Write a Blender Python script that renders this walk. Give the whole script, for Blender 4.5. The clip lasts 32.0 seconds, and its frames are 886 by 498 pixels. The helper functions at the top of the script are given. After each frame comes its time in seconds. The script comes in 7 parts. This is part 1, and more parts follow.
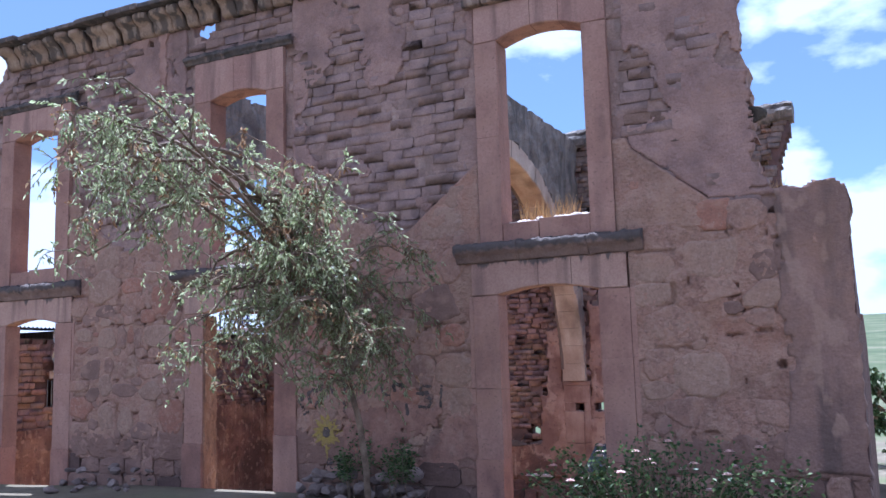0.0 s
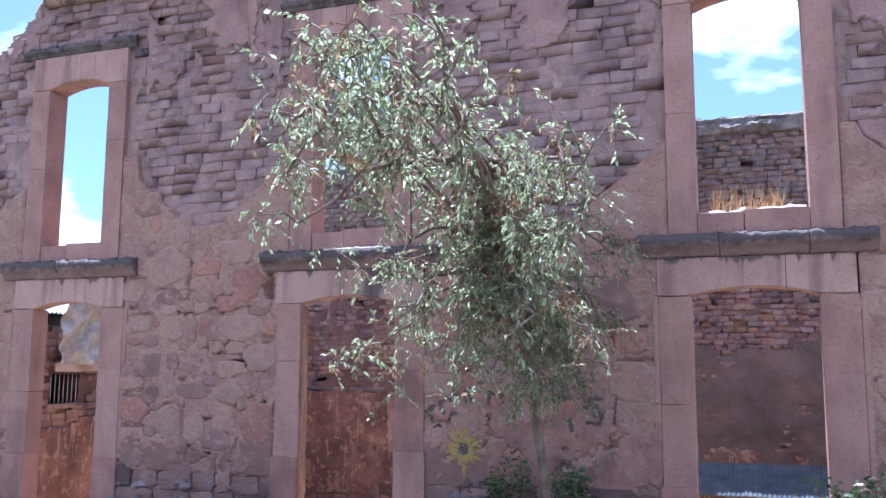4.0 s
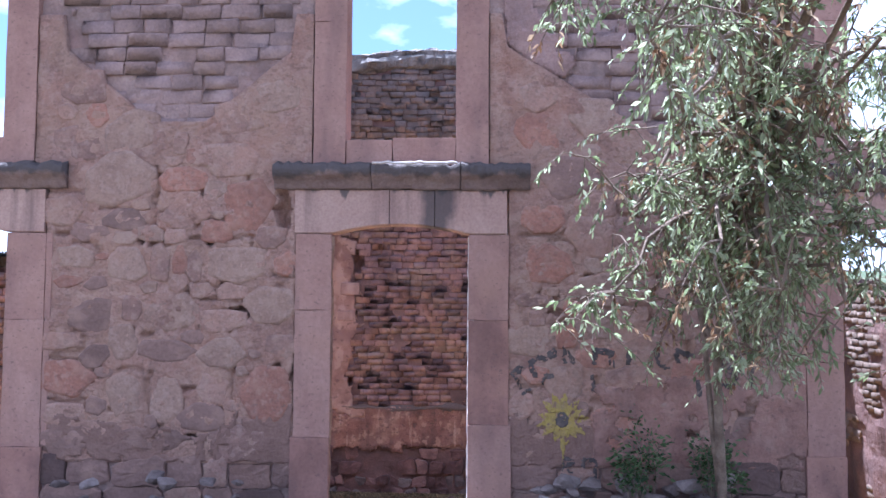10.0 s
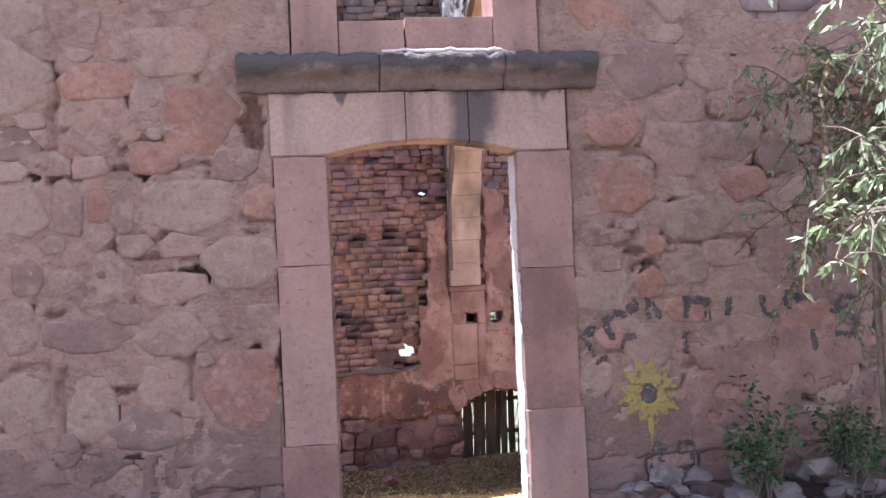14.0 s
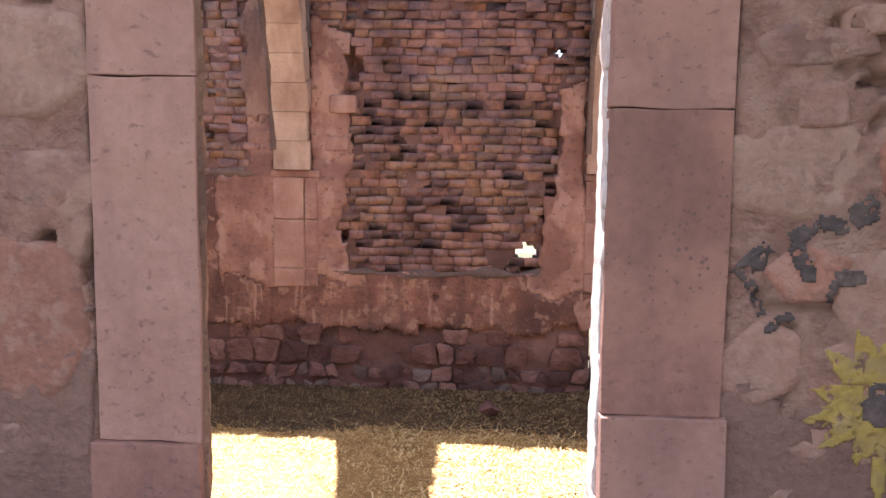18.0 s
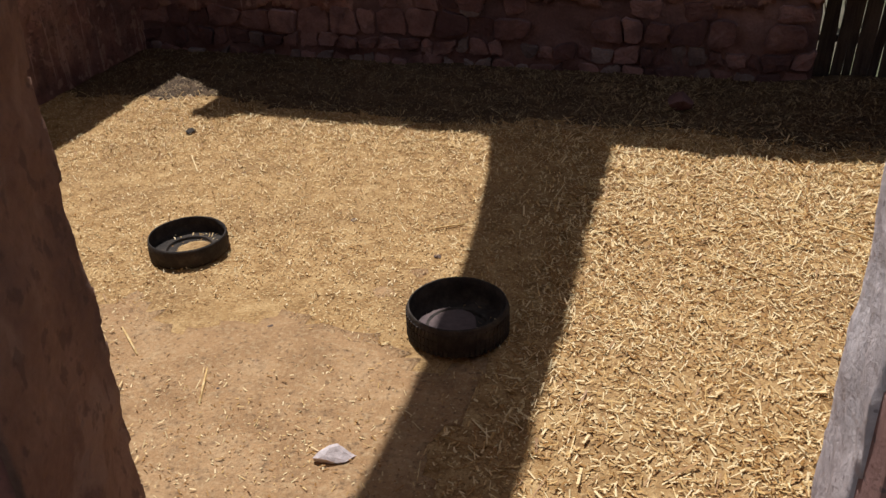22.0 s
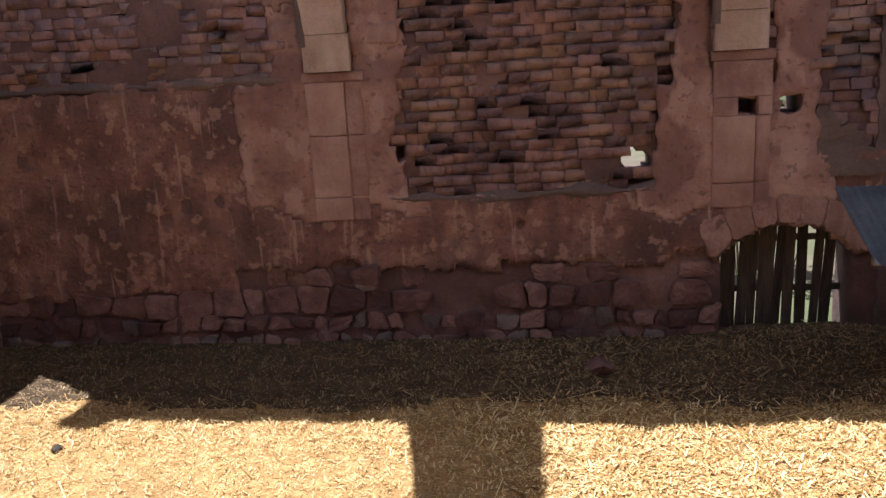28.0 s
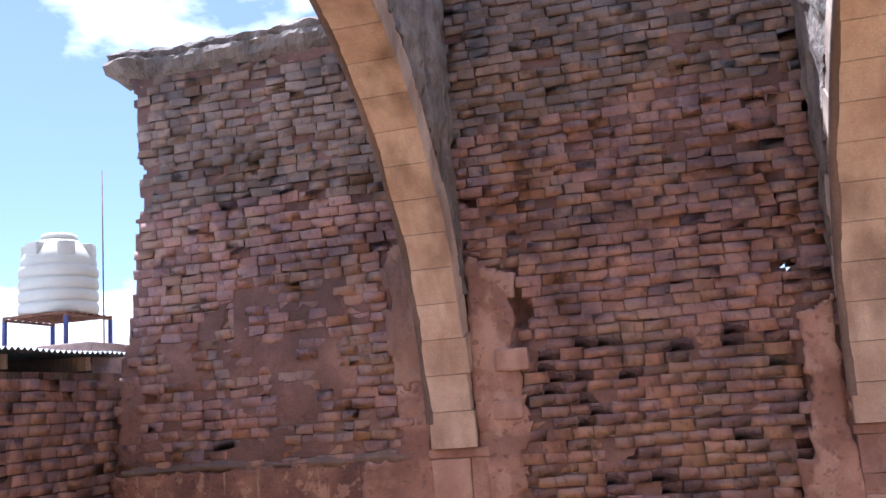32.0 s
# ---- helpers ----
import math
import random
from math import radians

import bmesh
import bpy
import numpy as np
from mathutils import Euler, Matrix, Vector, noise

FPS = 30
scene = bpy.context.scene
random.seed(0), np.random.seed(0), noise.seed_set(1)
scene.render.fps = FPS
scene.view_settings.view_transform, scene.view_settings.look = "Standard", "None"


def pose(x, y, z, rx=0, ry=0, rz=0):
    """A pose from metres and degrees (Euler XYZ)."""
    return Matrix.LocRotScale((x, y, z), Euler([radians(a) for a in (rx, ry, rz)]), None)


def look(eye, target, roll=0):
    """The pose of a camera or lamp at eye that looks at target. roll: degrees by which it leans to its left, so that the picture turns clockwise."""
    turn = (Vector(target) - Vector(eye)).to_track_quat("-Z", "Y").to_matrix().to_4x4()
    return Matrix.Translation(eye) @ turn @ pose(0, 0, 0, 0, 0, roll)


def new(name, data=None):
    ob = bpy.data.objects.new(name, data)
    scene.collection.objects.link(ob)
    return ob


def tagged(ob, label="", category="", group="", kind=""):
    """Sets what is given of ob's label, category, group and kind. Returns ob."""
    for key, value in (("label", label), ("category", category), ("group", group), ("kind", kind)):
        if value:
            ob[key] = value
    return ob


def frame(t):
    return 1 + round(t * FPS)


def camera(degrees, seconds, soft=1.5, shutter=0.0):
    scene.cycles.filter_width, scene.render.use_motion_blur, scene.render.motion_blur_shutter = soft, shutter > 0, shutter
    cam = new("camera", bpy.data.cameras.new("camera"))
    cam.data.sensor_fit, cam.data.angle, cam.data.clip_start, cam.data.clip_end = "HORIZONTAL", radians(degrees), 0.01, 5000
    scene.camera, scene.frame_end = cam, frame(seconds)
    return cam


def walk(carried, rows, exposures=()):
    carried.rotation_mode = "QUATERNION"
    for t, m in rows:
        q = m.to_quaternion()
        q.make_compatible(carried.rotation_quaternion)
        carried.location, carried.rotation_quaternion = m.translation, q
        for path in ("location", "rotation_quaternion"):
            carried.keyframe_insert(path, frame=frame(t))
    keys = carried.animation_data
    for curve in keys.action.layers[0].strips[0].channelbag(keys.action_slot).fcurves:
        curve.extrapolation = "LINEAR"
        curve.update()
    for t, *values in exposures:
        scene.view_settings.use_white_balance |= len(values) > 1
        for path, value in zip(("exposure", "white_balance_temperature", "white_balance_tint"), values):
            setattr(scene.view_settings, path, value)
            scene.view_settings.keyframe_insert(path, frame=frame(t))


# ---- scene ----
cam = camera(53.8, 32.0)
METRES, EYE, TILT, LEAN, TURN = 17.0, 1.5, 0.0, 0.0, 25.8
ROWS = [
    (0.0, 0.0, 0.0, 0.0, 0.21, 7.46, 1.58),
    (0.5, -0.0196, 0.0107, 0.0001, 0.22, 9.29, 0.82),
    (1.0, -0.0374, 0.0204, 0.0015, 0.54, 11.06, -0.88),
    (1.5, -0.06, 0.0269, 0.0031, 0.34, 11.07, -0.34),
    (2.0, -0.0789, 0.0411, 0.001, 0.13, 10.59, 0.12),
    (2.5, -0.1022, 0.0551, 0.0004, -0.57, 10.21, -0.86),
    (4.5, -0.1756, 0.1148, 0.0068, -7.67, 6.4, 0.1),
    (5.0, -0.1914, 0.1306, 0.0075, -8.64, 5.79, -0.21),
    (5.5, -0.2082, 0.1453, 0.0084, -9.71, 6.04, -1.18),
    (6.0, -0.226, 0.1569, 0.0092, -11.45, 5.77, -0.07),
    (6.5, -0.2366, 0.1735, 0.0086, -12.65, 5.15, 0.07),
    (7.0, -0.2508, 0.1891, 0.0093, -13.7, 4.88, -1.1),
    (7.5, -0.2685, 0.2011, 0.0108, -15.86, 4.59, 0.46),
    (8.0, -0.2788, 0.2149, 0.0098, -17.59, 4.25, -0.51),
    (8.5, -0.2868, 0.2329, 0.0112, -18.7, 4.4, -1.79),
    (9.0, -0.303, 0.244, 0.0104, -20.35, 4.6, 0.4),
    (9.5, -0.3124, 0.2551, 0.0098, -22.97, 3.92, 0.07),
    (10.0, -0.3198, 0.2706, 0.0109, -24.11, 3.42, -0.44),
    (10.5, -0.3308, 0.2868, 0.0102, -24.9, 3.2, -1.48),
    (11.0, -0.3412, 0.3042, 0.0123, -25.77, 2.47, 0.57),
    (11.5, -0.3446, 0.3258, 0.012, -27.25, 2.21, 0.44),
    (12.0, -0.3508, 0.3445, 0.0122, -29.05, 2.54, -1.23),
    (12.5, -0.3569, 0.3602, 0.0133, -31.75, 2.1, 0.13),
    (13.0, -0.3524, 0.38, 0.0115, -33.59, 1.55, 0.04),
    (13.5, -0.343, 0.3976, 0.0111, -34.21, 1.17, 0.31),
    (14.0, -0.3324, 0.417, 0.0099, -34.3, -0.02, 2.47),
    (14.5, -0.3189, 0.434, 0.0083, -34.24, -1.15, 1.75),
    (16.5, -0.2505, 0.4979, -0.0, -28.25, -2.34, -0.17),
    (17.0, -0.2368, 0.5138, -0.0024, -26.85, -3.93, -0.82),
    (17.5, -0.2237, 0.5288, -0.0046, -26.25, -5.55, 0.79),
    (18.0, -0.2112, 0.5417, -0.0045, -22.9, -6.93, -0.76),
    (18.5, -0.2026, 0.5546, -0.0056, -20.84, -7.96, -0.97),
    (19.0, -0.1967, 0.5669, -0.006, -19.97, -9.92, -0.18),
    (19.5, -0.186, 0.5801, -0.0082, -18.88, -12.83, 1.54),
    (20.0, -0.1777, 0.5894, -0.0093, -16.44, -15.88, 2.19),
    (20.5, -0.1737, 0.6025, -0.011, -15.29, -19.44, 2.37),
    (21.0, -0.172, 0.6109, -0.0119, -15.73, -22.3, 2.4),
    (21.5, -0.1648, 0.6215, -0.0145, -13.18, -25.76, 1.06),
    (22.0, -0.1617, 0.6292, -0.0165, -10.34, -28.95, 1.86),
    (22.5, -0.1658, 0.6363, -0.0143, -10.15, -29.49, 4.15),
    (23.0, -0.1678, 0.644, -0.0135, -10.6, -29.67, 2.84),
    (23.5, -0.1671, 0.6549, -0.0173, -8.96, -30.44, 2.85),
    (24.0, -0.1722, 0.6576, -0.0173, -10.49, -31.15, 4.66),
    (24.5, -0.1753, 0.6668, -0.0183, -16.04, -32.65, 6.28),
    (26.5, -0.1736, 0.6812, -0.0179, -19.21, -28.77, 4.07),
    (27.0, -0.1722, 0.6811, -0.0161, -19.44, -23.03, 3.73),
    (27.5, -0.1714, 0.6817, -0.013, -19.69, -18.87, 3.75),
    (28.0, -0.171, 0.6824, -0.0102, -19.89, -13.62, 3.22),
    (28.5, -0.1655, 0.6812, -0.0074, -19.3, -8.93, 3.16),
    (29.0, -0.1606, 0.6812, -0.0019, -17.97, -5.11, 4.28),
    (29.5, -0.1653, 0.6818, 0.001, -17.84, -1.4, 3.85),
    (30.0, -0.1713, 0.682, 0.007, -18.22, 1.39, 3.3),
    (30.5, -0.1609, 0.6777, 0.0088, -16.94, 2.79, 3.91),
    (31.0, -0.1529, 0.6772, 0.0055, -13.67, 4.65, 5.1),
    (31.5, -0.1621, 0.679, -0.001, -12.31, 7.69, 4.17),
    (32.0, -0.1666, 0.6781, 0.0028, -11.31, 9.8, 4.23),
]
EXPOSURE = [(0.0, 1.53, 4720, 14), (5.0, 2.16, 4620, 15), (9.0, 2.14, 4620, 15), (14.0, 2.38, 5000, 13), (17.0, 2.42, 5400, 13), (19.0, 1.95, 5850, 17), (20.0, 1.12, 5300, 11), (21.0, 0.53, 5400, 9), (22.0, -0.02, 5750, 14), (24.5, -0.14, 5700, 14), (27.0, 0.0, 5650, 12), (28.0, 1.12, 5700, 13), (29.0, 2.64, 5300, 8), (30.0, 2.9, 5050, 7), (31.0, 2.8, 5150, 9), (32.0, 2.05, 5300, 15)]
walk(cam, [(t, pose(0, 0, EYE, TILT, LEAN, TURN) @ pose(METRES * x, METRES * y, METRES * z, 90 + pitch, roll, yaw)) for t, x, y, z, yaw, pitch, roll in ROWS], EXPOSURE)

# ---- world, sun, exposure ----
SUN_DIR = Vector((-0.23, 0.258, 1.0)).normalized()
world = bpy.data.worlds.new("sky")
scene.world = world
world.use_nodes = True
wn, wl = world.node_tree.nodes, world.node_tree.links
wn.clear()
w_out = wn.new("ShaderNodeOutputWorld")
w_bg = wn.new("ShaderNodeBackground")
w_sky = wn.new("ShaderNodeTexSky")
w_sky.sky_type = "NISHITA"
w_sky.sun_disc = False
w_sky.sun_elevation = math.asin(SUN_DIR.z)
w_sky.sun_rotation = math.atan2(SUN_DIR.x, SUN_DIR.y)
w_sky.altitude = 2200
w_sky.dust_density = 1.3
w_tc = wn.new("ShaderNodeTexCoord")
w_map = wn.new("ShaderNodeMapping")
w_map.inputs["Scale"].default_value = (1.0, 1.0, 2.0)
w_map.inputs["Location"].default_value = (0.62, 0.1, 0.3)
w_n1 = wn.new("ShaderNodeTexNoise")
w_n1.inputs["Scale"].default_value = 3.2
w_n1.inputs["Detail"].default_value = 8
w_n1.inputs["Roughness"].default_value = 0.5
w_ramp = wn.new("ShaderNodeValToRGB")
w_ramp.color_ramp.elements[0].position = 0.445
w_ramp.color_ramp.elements[1].position = 0.495
w_ramp.color_ramp.elements[0].color = (0.14, 0.14, 0.14, 1)
w_mix = wn.new("ShaderNodeMix")
w_mix.data_type = "RGBA"
w_mix.inputs["B"].default_value = (8.4, 8.6, 8.9, 1)
wl.new(w_tc.outputs["Generated"], w_map.inputs["Vector"])
wl.new(w_map.outputs[0], w_n1.inputs["Vector"])
wl.new(w_n1.outputs[0], w_ramp.inputs[0])
wl.new(w_ramp.outputs[0], w_mix.inputs["Factor"])
wl.new(w_sky.outputs[0], w_mix.inputs["A"])
wl.new(w_mix.outputs["Result"], w_bg.inputs[0])
w_bg.inputs[1].default_value = 0.05
wl.new(w_bg.outputs[0], w_out.inputs[0])

sun = new("sun", bpy.data.lights.new("sun", "SUN"))
sun.data.energy = 5.0
sun.data.angle = radians(0.53)
sun.data.color = (1.0, 0.95, 0.86)
sun.matrix_world = look(SUN_DIR * 40, (0, 0, 0))


# ---- materials ----
def ramp(nt, pos_cols):
    r = nt.nodes.new("ShaderNodeValToRGB")
    el = r.color_ramp.elements
    while len(el) < len(pos_cols):
        el.new(0.5)
    for e, (p, c) in zip(el, pos_cols):
        e.position, e.color = p, (*c, 1)
    return r


def mat(name, cols, scale=3.0, grain=60.0, bump=0.3, rough=0.9, vary=0.0, island=False, stain=None, metal=0.0, stretch=(1, 1, 1), bump_scale=None, dist=0.02, pits=0.0, soft=1.0, streak=None, speck=0.8, drip=None):
    """Rough mineral surface: patches of the colours, a fine grain, optional vertical stains, relief."""
    m = bpy.data.materials.new(name)
    m.use_nodes = True
    nt = m.node_tree
    nd, lk = nt.nodes, nt.links
    bsdf = nd["Principled BSDF"]
    geo = nd.new("ShaderNodeNewGeometry")
    mp = nd.new("ShaderNodeMapping")
    mp.inputs["Scale"].default_value = stretch
    lk.new(geo.outputs["Position"], mp.inputs["Vector"])
    n1 = nd.new("ShaderNodeTexNoise")
    n1.inputs["Scale"].default_value = scale
    n1.inputs["Detail"].default_value = 6
    n1.inputs["Roughness"].default_value = 0.62
    lk.new(mp.outputs[0], n1.inputs["Vector"])
    k = len(cols)
    r = ramp(nt, [(0.3 + 0.4 * i / max(1, k - 1), c) for i, c in enumerate(cols)])
    fac = n1.outputs[0]
    if soft != 1.0:
        so = nd.new("ShaderNodeMath")
        so.operation = "MULTIPLY_ADD"
        so.inputs[1].default_value, so.inputs[2].default_value = soft, 0.5 - 0.5 * soft
        lk.new(fac, so.inputs[0])
        fac = so.outputs[0]
    if vary:
        src = geo.outputs["Random Per Island"] if island else nd.new("ShaderNodeObjectInfo").outputs["Random"]
        ma = nd.new("ShaderNodeMath")
        ma.operation = "MULTIPLY_ADD"
        ma.inputs[1].default_value, ma.inputs[2].default_value = vary, -vary / 2
        lk.new(src, ma.inputs[0])
        ad = nd.new("ShaderNodeMath")
        lk.new(ma.outputs[0], ad.inputs[0])
        lk.new(fac, ad.inputs[1])
        fac = ad.outputs[0]
    lk.new(fac, r.inputs[0])
    n2 = nd.new("ShaderNodeTexNoise")
    n2.inputs["Scale"].default_value = grain
    n2.inputs["Detail"].default_value = 4
    lk.new(geo.outputs["Position"], n2.inputs["Vector"])
    g = ramp(nt, [(0.3, (0.82, 0.81, 0.80)), (0.7, (1.1, 1.1, 1.1))])
    lk.new(n2.outputs[0], g.inputs[0])
    mx = nd.new("ShaderNodeMix")
    mx.data_type, mx.blend_type = "RGBA", "MULTIPLY"
    mx.inputs["Factor"].default_value = speck
    lk.new(r.outputs[0], mx.inputs["A"])
    lk.new(g.outputs[0], mx.inputs["B"])
    col = mx.outputs["Result"]
    for scol, amount, sscale, *lohi in ([] if not stain else stain if isinstance(stain, list) else [stain]):
        lo, hi = lohi or (0.5, 0.68)
        ms = nd.new("ShaderNodeMapping")
        ms.inputs["Scale"].default_value = sscale
        lk.new(geo.outputs["Position"], ms.inputs["Vector"])
        n3 = nd.new("ShaderNodeTexNoise")
        n3.inputs["Scale"].default_value = 1.0
        n3.inputs["Detail"].default_value = 5
        lk.new(ms.outputs[0], n3.inputs["Vector"])
        rs = ramp(nt, [(lo, (0, 0, 0)), (hi, (amount,) * 3)])
        lk.new(n3.outputs[0], rs.inputs[0])
        m2 = nd.new("ShaderNodeMix")
        m2.data_type = "RGBA"
        lk.new(rs.outputs[0], m2.inputs["Factor"])
        lk.new(col, m2.inputs["A"])
        m2.inputs["B"].default_value = (*scol, 1)
        col = m2.outputs["Result"]
    if drip:
        dtop, dlen, dcol = drip
        sepd = nd.new("ShaderNodeSeparateXYZ")
        lk.new(geo.outputs["Position"], sepd.inputs[0])
        md = nd.new("ShaderNodeMapping")
        md.inputs["Scale"].default_value = (8, 8, 0.6)
        lk.new(geo.outputs["Position"], md.inputs["Vector"])
        nx = nd.new("ShaderNodeTexNoise")
        nx.inputs["Scale"].default_value = 1.0
        nx.inputs["Detail"].default_value = 4
        lk.new(md.outputs[0], nx.inputs["Vector"])
        d1 = nd.new("ShaderNodeMath")
        d1.operation = "MULTIPLY_ADD"
        d1.inputs[1].default_value, d1.inputs[2].default_value = dlen * 4, -dtop - dlen * 2.2
        lk.new(nx.outputs[0], d1.inputs[0])
        d2 = nd.new("ShaderNodeMath")
        lk.new(d1.outputs[0], d2.inputs[0])
        lk.new(sepd.outputs["Z"], d2.inputs[1])
        rd = ramp(nt, [(0.0, (0, 0, 0)), (0.035, (0.85, 0.85, 0.85))])
        lk.new(d2.outputs[0], rd.inputs[0])
        m5 = nd.new("ShaderNodeMix")
        m5.data_type = "RGBA"
        lk.new(rd.outputs[0], m5.inputs["Factor"])
        lk.new(col, m5.inputs["A"])
        m5.inputs["B"].default_value = (*dcol, 1)
        col = m5.outputs["Result"]
    if streak:
        sx, sw, scol = streak
        sep = nd.new("ShaderNodeSeparateXYZ")
        lk.new(geo.outputs["Position"], sep.inputs[0])
        w1 = nd.new("ShaderNodeMath")
        w1.operation = "MULTIPLY_ADD"
        w1.inputs[1].default_value, w1.inputs[2].default_value = 0.35, -sx - 0.175
        lk.new(n1.outputs[0], w1.inputs[0])
        w2 = nd.new("ShaderNodeMath")
        lk.new(w1.outputs[0], w2.inputs[0])
        lk.new(sep.outputs["X"], w2.inputs[1])
        w3 = nd.new("ShaderNodeMath")
        w3.operation = "ABSOLUTE"
        lk.new(w2.outputs[0], w3.inputs[0])
        rr = ramp(nt, [(sw * 0.5, (0.8, 0.8, 0.8)), (sw, (0, 0, 0))])
        lk.new(w3.outputs[0], rr.inputs[0])
        m4 = nd.new("ShaderNodeMix")
        m4.data_type = "RGBA"
        lk.new(rr.outputs[0], m4.inputs["Factor"])
        lk.new(col, m4.inputs["A"])
        m4.inputs["B"].default_value = (*scol, 1)
        col = m4.outputs["Result"]
    if pits:
        vo = nd.new("ShaderNodeTexVoronoi")
        vo.inputs["Scale"].default_value = 38
        lk.new(geo.outputs["Position"], vo.inputs["Vector"])
        nm = nd.new("ShaderNodeMath")
        nm.operation = "MULTIPLY_ADD"
        nm.inputs[1].default_value, nm.inputs[2].default_value = -0.9, 0.49
        lk.new(n1.outputs[0], nm.inputs[0])
        lt = nd.new("ShaderNodeMath")
        lt.operation = "LESS_THAN"
        lk.new(vo.outputs["Distance"], lt.inputs[0])
        lk.new(nm.outputs[0], lt.inputs[1])
        pm = nd.new("ShaderNodeMath")
        pm.operation = "MULTIPLY"
        pm.inputs[1].default_value = pits
        lk.new(lt.outputs[0], pm.inputs[0])
        m3 = nd.new("ShaderNodeMix")
        m3.data_type = "RGBA"
        lk.new(pm.outputs[0], m3.inputs["Factor"])
        lk.new(col, m3.inputs["A"])
        m3.inputs["B"].default_value = (0.12, 0.08, 0.07, 1)
        col = m3.outputs["Result"]
    lk.new(col, bsdf.inputs["Base Color"])
    bsdf.inputs["Roughness"].default_value = rough
    bsdf.inputs["Metallic"].default_value = metal
    bsdf.inputs["Specular IOR Level"].default_value = 0.25
    if bump:
        n4 = nd.new("ShaderNodeTexNoise")
        n4.inputs["Scale"].default_value = bump_scale or scale * 6
        n4.inputs["Detail"].default_value = 8
        n4.inputs["Roughness"].default_value = 0.65
        lk.new(geo.outputs["Position"], n4.inputs["Vector"])
        b = nd.new("ShaderNodeBump")
        b.inputs["Strength"].default_value = bump
        b.inputs["Distance"].default_value = dist
        lk.new(n4.outputs[0], b.inputs["Height"])
        lk.new(b.outputs[0], bsdf.inputs["Normal"])
    return m


M = {}
M["mortar"] = mat("lime_mortar", [(0.183, 0.117, 0.102), (0.274, 0.181, 0.157), (0.341, 0.222, 0.189), (0.399, 0.286, 0.244)], 2.6, 40, 1.0, stain=[((0.299, 0.165, 0.138), 0.5, (1.6, 1.6, 1.6)), ((0.141, 0.0975, 0.0873), 0.6, (4.5, 4.5, 1.2))], bump_scale=16, dist=0.035)
M["bed"] = mat("pink_mud_and_lime_bedding", [(0.235, 0.13, 0.1), (0.306, 0.172, 0.132), (0.347, 0.196, 0.149), (0.401, 0.236, 0.182)], 3.4, 45, 0.9, stain=[((0.428, 0.286, 0.234), 0.3, (17, 17, 17), 0.52, 0.62), ((0.169, 0.1, 0.0813), 0.4, (26, 26, 26), 0.58, 0.66), ((0.347, 0.17, 0.114), 0.55, (1.3, 1.3, 1.3)), ((0.185, 0.105, 0.085), 0.5, (2.3, 2.3, 1.5)), ((0.452, 0.291, 0.225), 0.5, (8, 8, 8), 0.47, 0.68), ((0.371, 0.231, 0.166), 0.5, (3.1, 3.1, 3.1), 0.44, 0.66), ((0.135, 0.0738, 0.0589), 0.3, (17, 17, 24), 0.58, 0.64)], bump_scale=26, dist=0.05)
M["damp"] = mat("dark_foot_bedding", [(0.171, 0.0968, 0.0763), (0.214, 0.123, 0.0968), (0.253, 0.148, 0.116)], 2.2, 45, 0.9, stain=[((0.274, 0.168, 0.134), 0.6, (3, 3, 3)), ((0.129, 0.0754, 0.0623), 0.5, (2.2, 2.2, 2.2))], bump_scale=20, dist=0.03)
M["core"] = mat("mud_core", [(0.16, 0.11, 0.10), (0.25, 0.17, 0.15), (0.33, 0.23, 0.20)], 3, 40, 0.8)
M["stone"] = mat("rubble_stone", [(0.214, 0.123, 0.0994), (0.263, 0.152, 0.12), (0.3, 0.175, 0.134), (0.337, 0.201, 0.156)], 2.6, 42, 0.8, vary=0.3, soft=0.8, stain=[((0.40, 0.275, 0.225), 0.3, (17, 17, 17), 0.52, 0.62), ((0.158, 0.0966, 0.0782), 0.4, (26, 26, 26), 0.58, 0.66), ((0.327, 0.17, 0.119), 0.5, (2.6, 2.6, 2.6)), ((0.364, 0.236, 0.177), 0.45, (7, 7, 7)), ((0.145, 0.0846, 0.0694), 0.28, (16, 16, 22), 0.57, 0.64)], bump_scale=16, dist=0.035)
M["stone_beige"] = mat("beige_grey_rubble_stone", [(0.237, 0.142, 0.109), (0.283, 0.174, 0.132), (0.32, 0.201, 0.153)], 2.2, 42, 0.7, vary=0.25, soft=0.7, stain=[((0.40, 0.275, 0.225), 0.3, (17, 17, 17), 0.52, 0.62), ((0.158, 0.0966, 0.0782), 0.4, (26, 26, 26), 0.58, 0.66), ((0.307, 0.169, 0.121), 0.5, (2.2, 2.2, 2.2)), ((0.362, 0.24, 0.18), 0.4, (6, 6, 6)), ((0.158, 0.0929, 0.0753), 0.28, (15, 15, 20), 0.57, 0.64)], bump_scale=14, dist=0.035)
M["stone_red"] = mat("salmon_rubble_stone", [(0.26, 0.123, 0.0891), (0.319, 0.149, 0.105), (0.359, 0.178, 0.129)], 2.6, 42, 0.8, vary=0.3, soft=0.9, stain=[((0.40, 0.275, 0.225), 0.3, (17, 17, 17), 0.52, 0.62), ((0.158, 0.0966, 0.0782), 0.4, (26, 26, 26), 0.58, 0.66), ((0.365, 0.202, 0.148), 0.6, (5, 5, 5)), ((0.201, 0.105, 0.0808), 0.5, (3, 3, 3)), ((0.148, 0.0753, 0.0571), 0.28, (17, 17, 23), 0.57, 0.64)], bump_scale=16, dist=0.035)
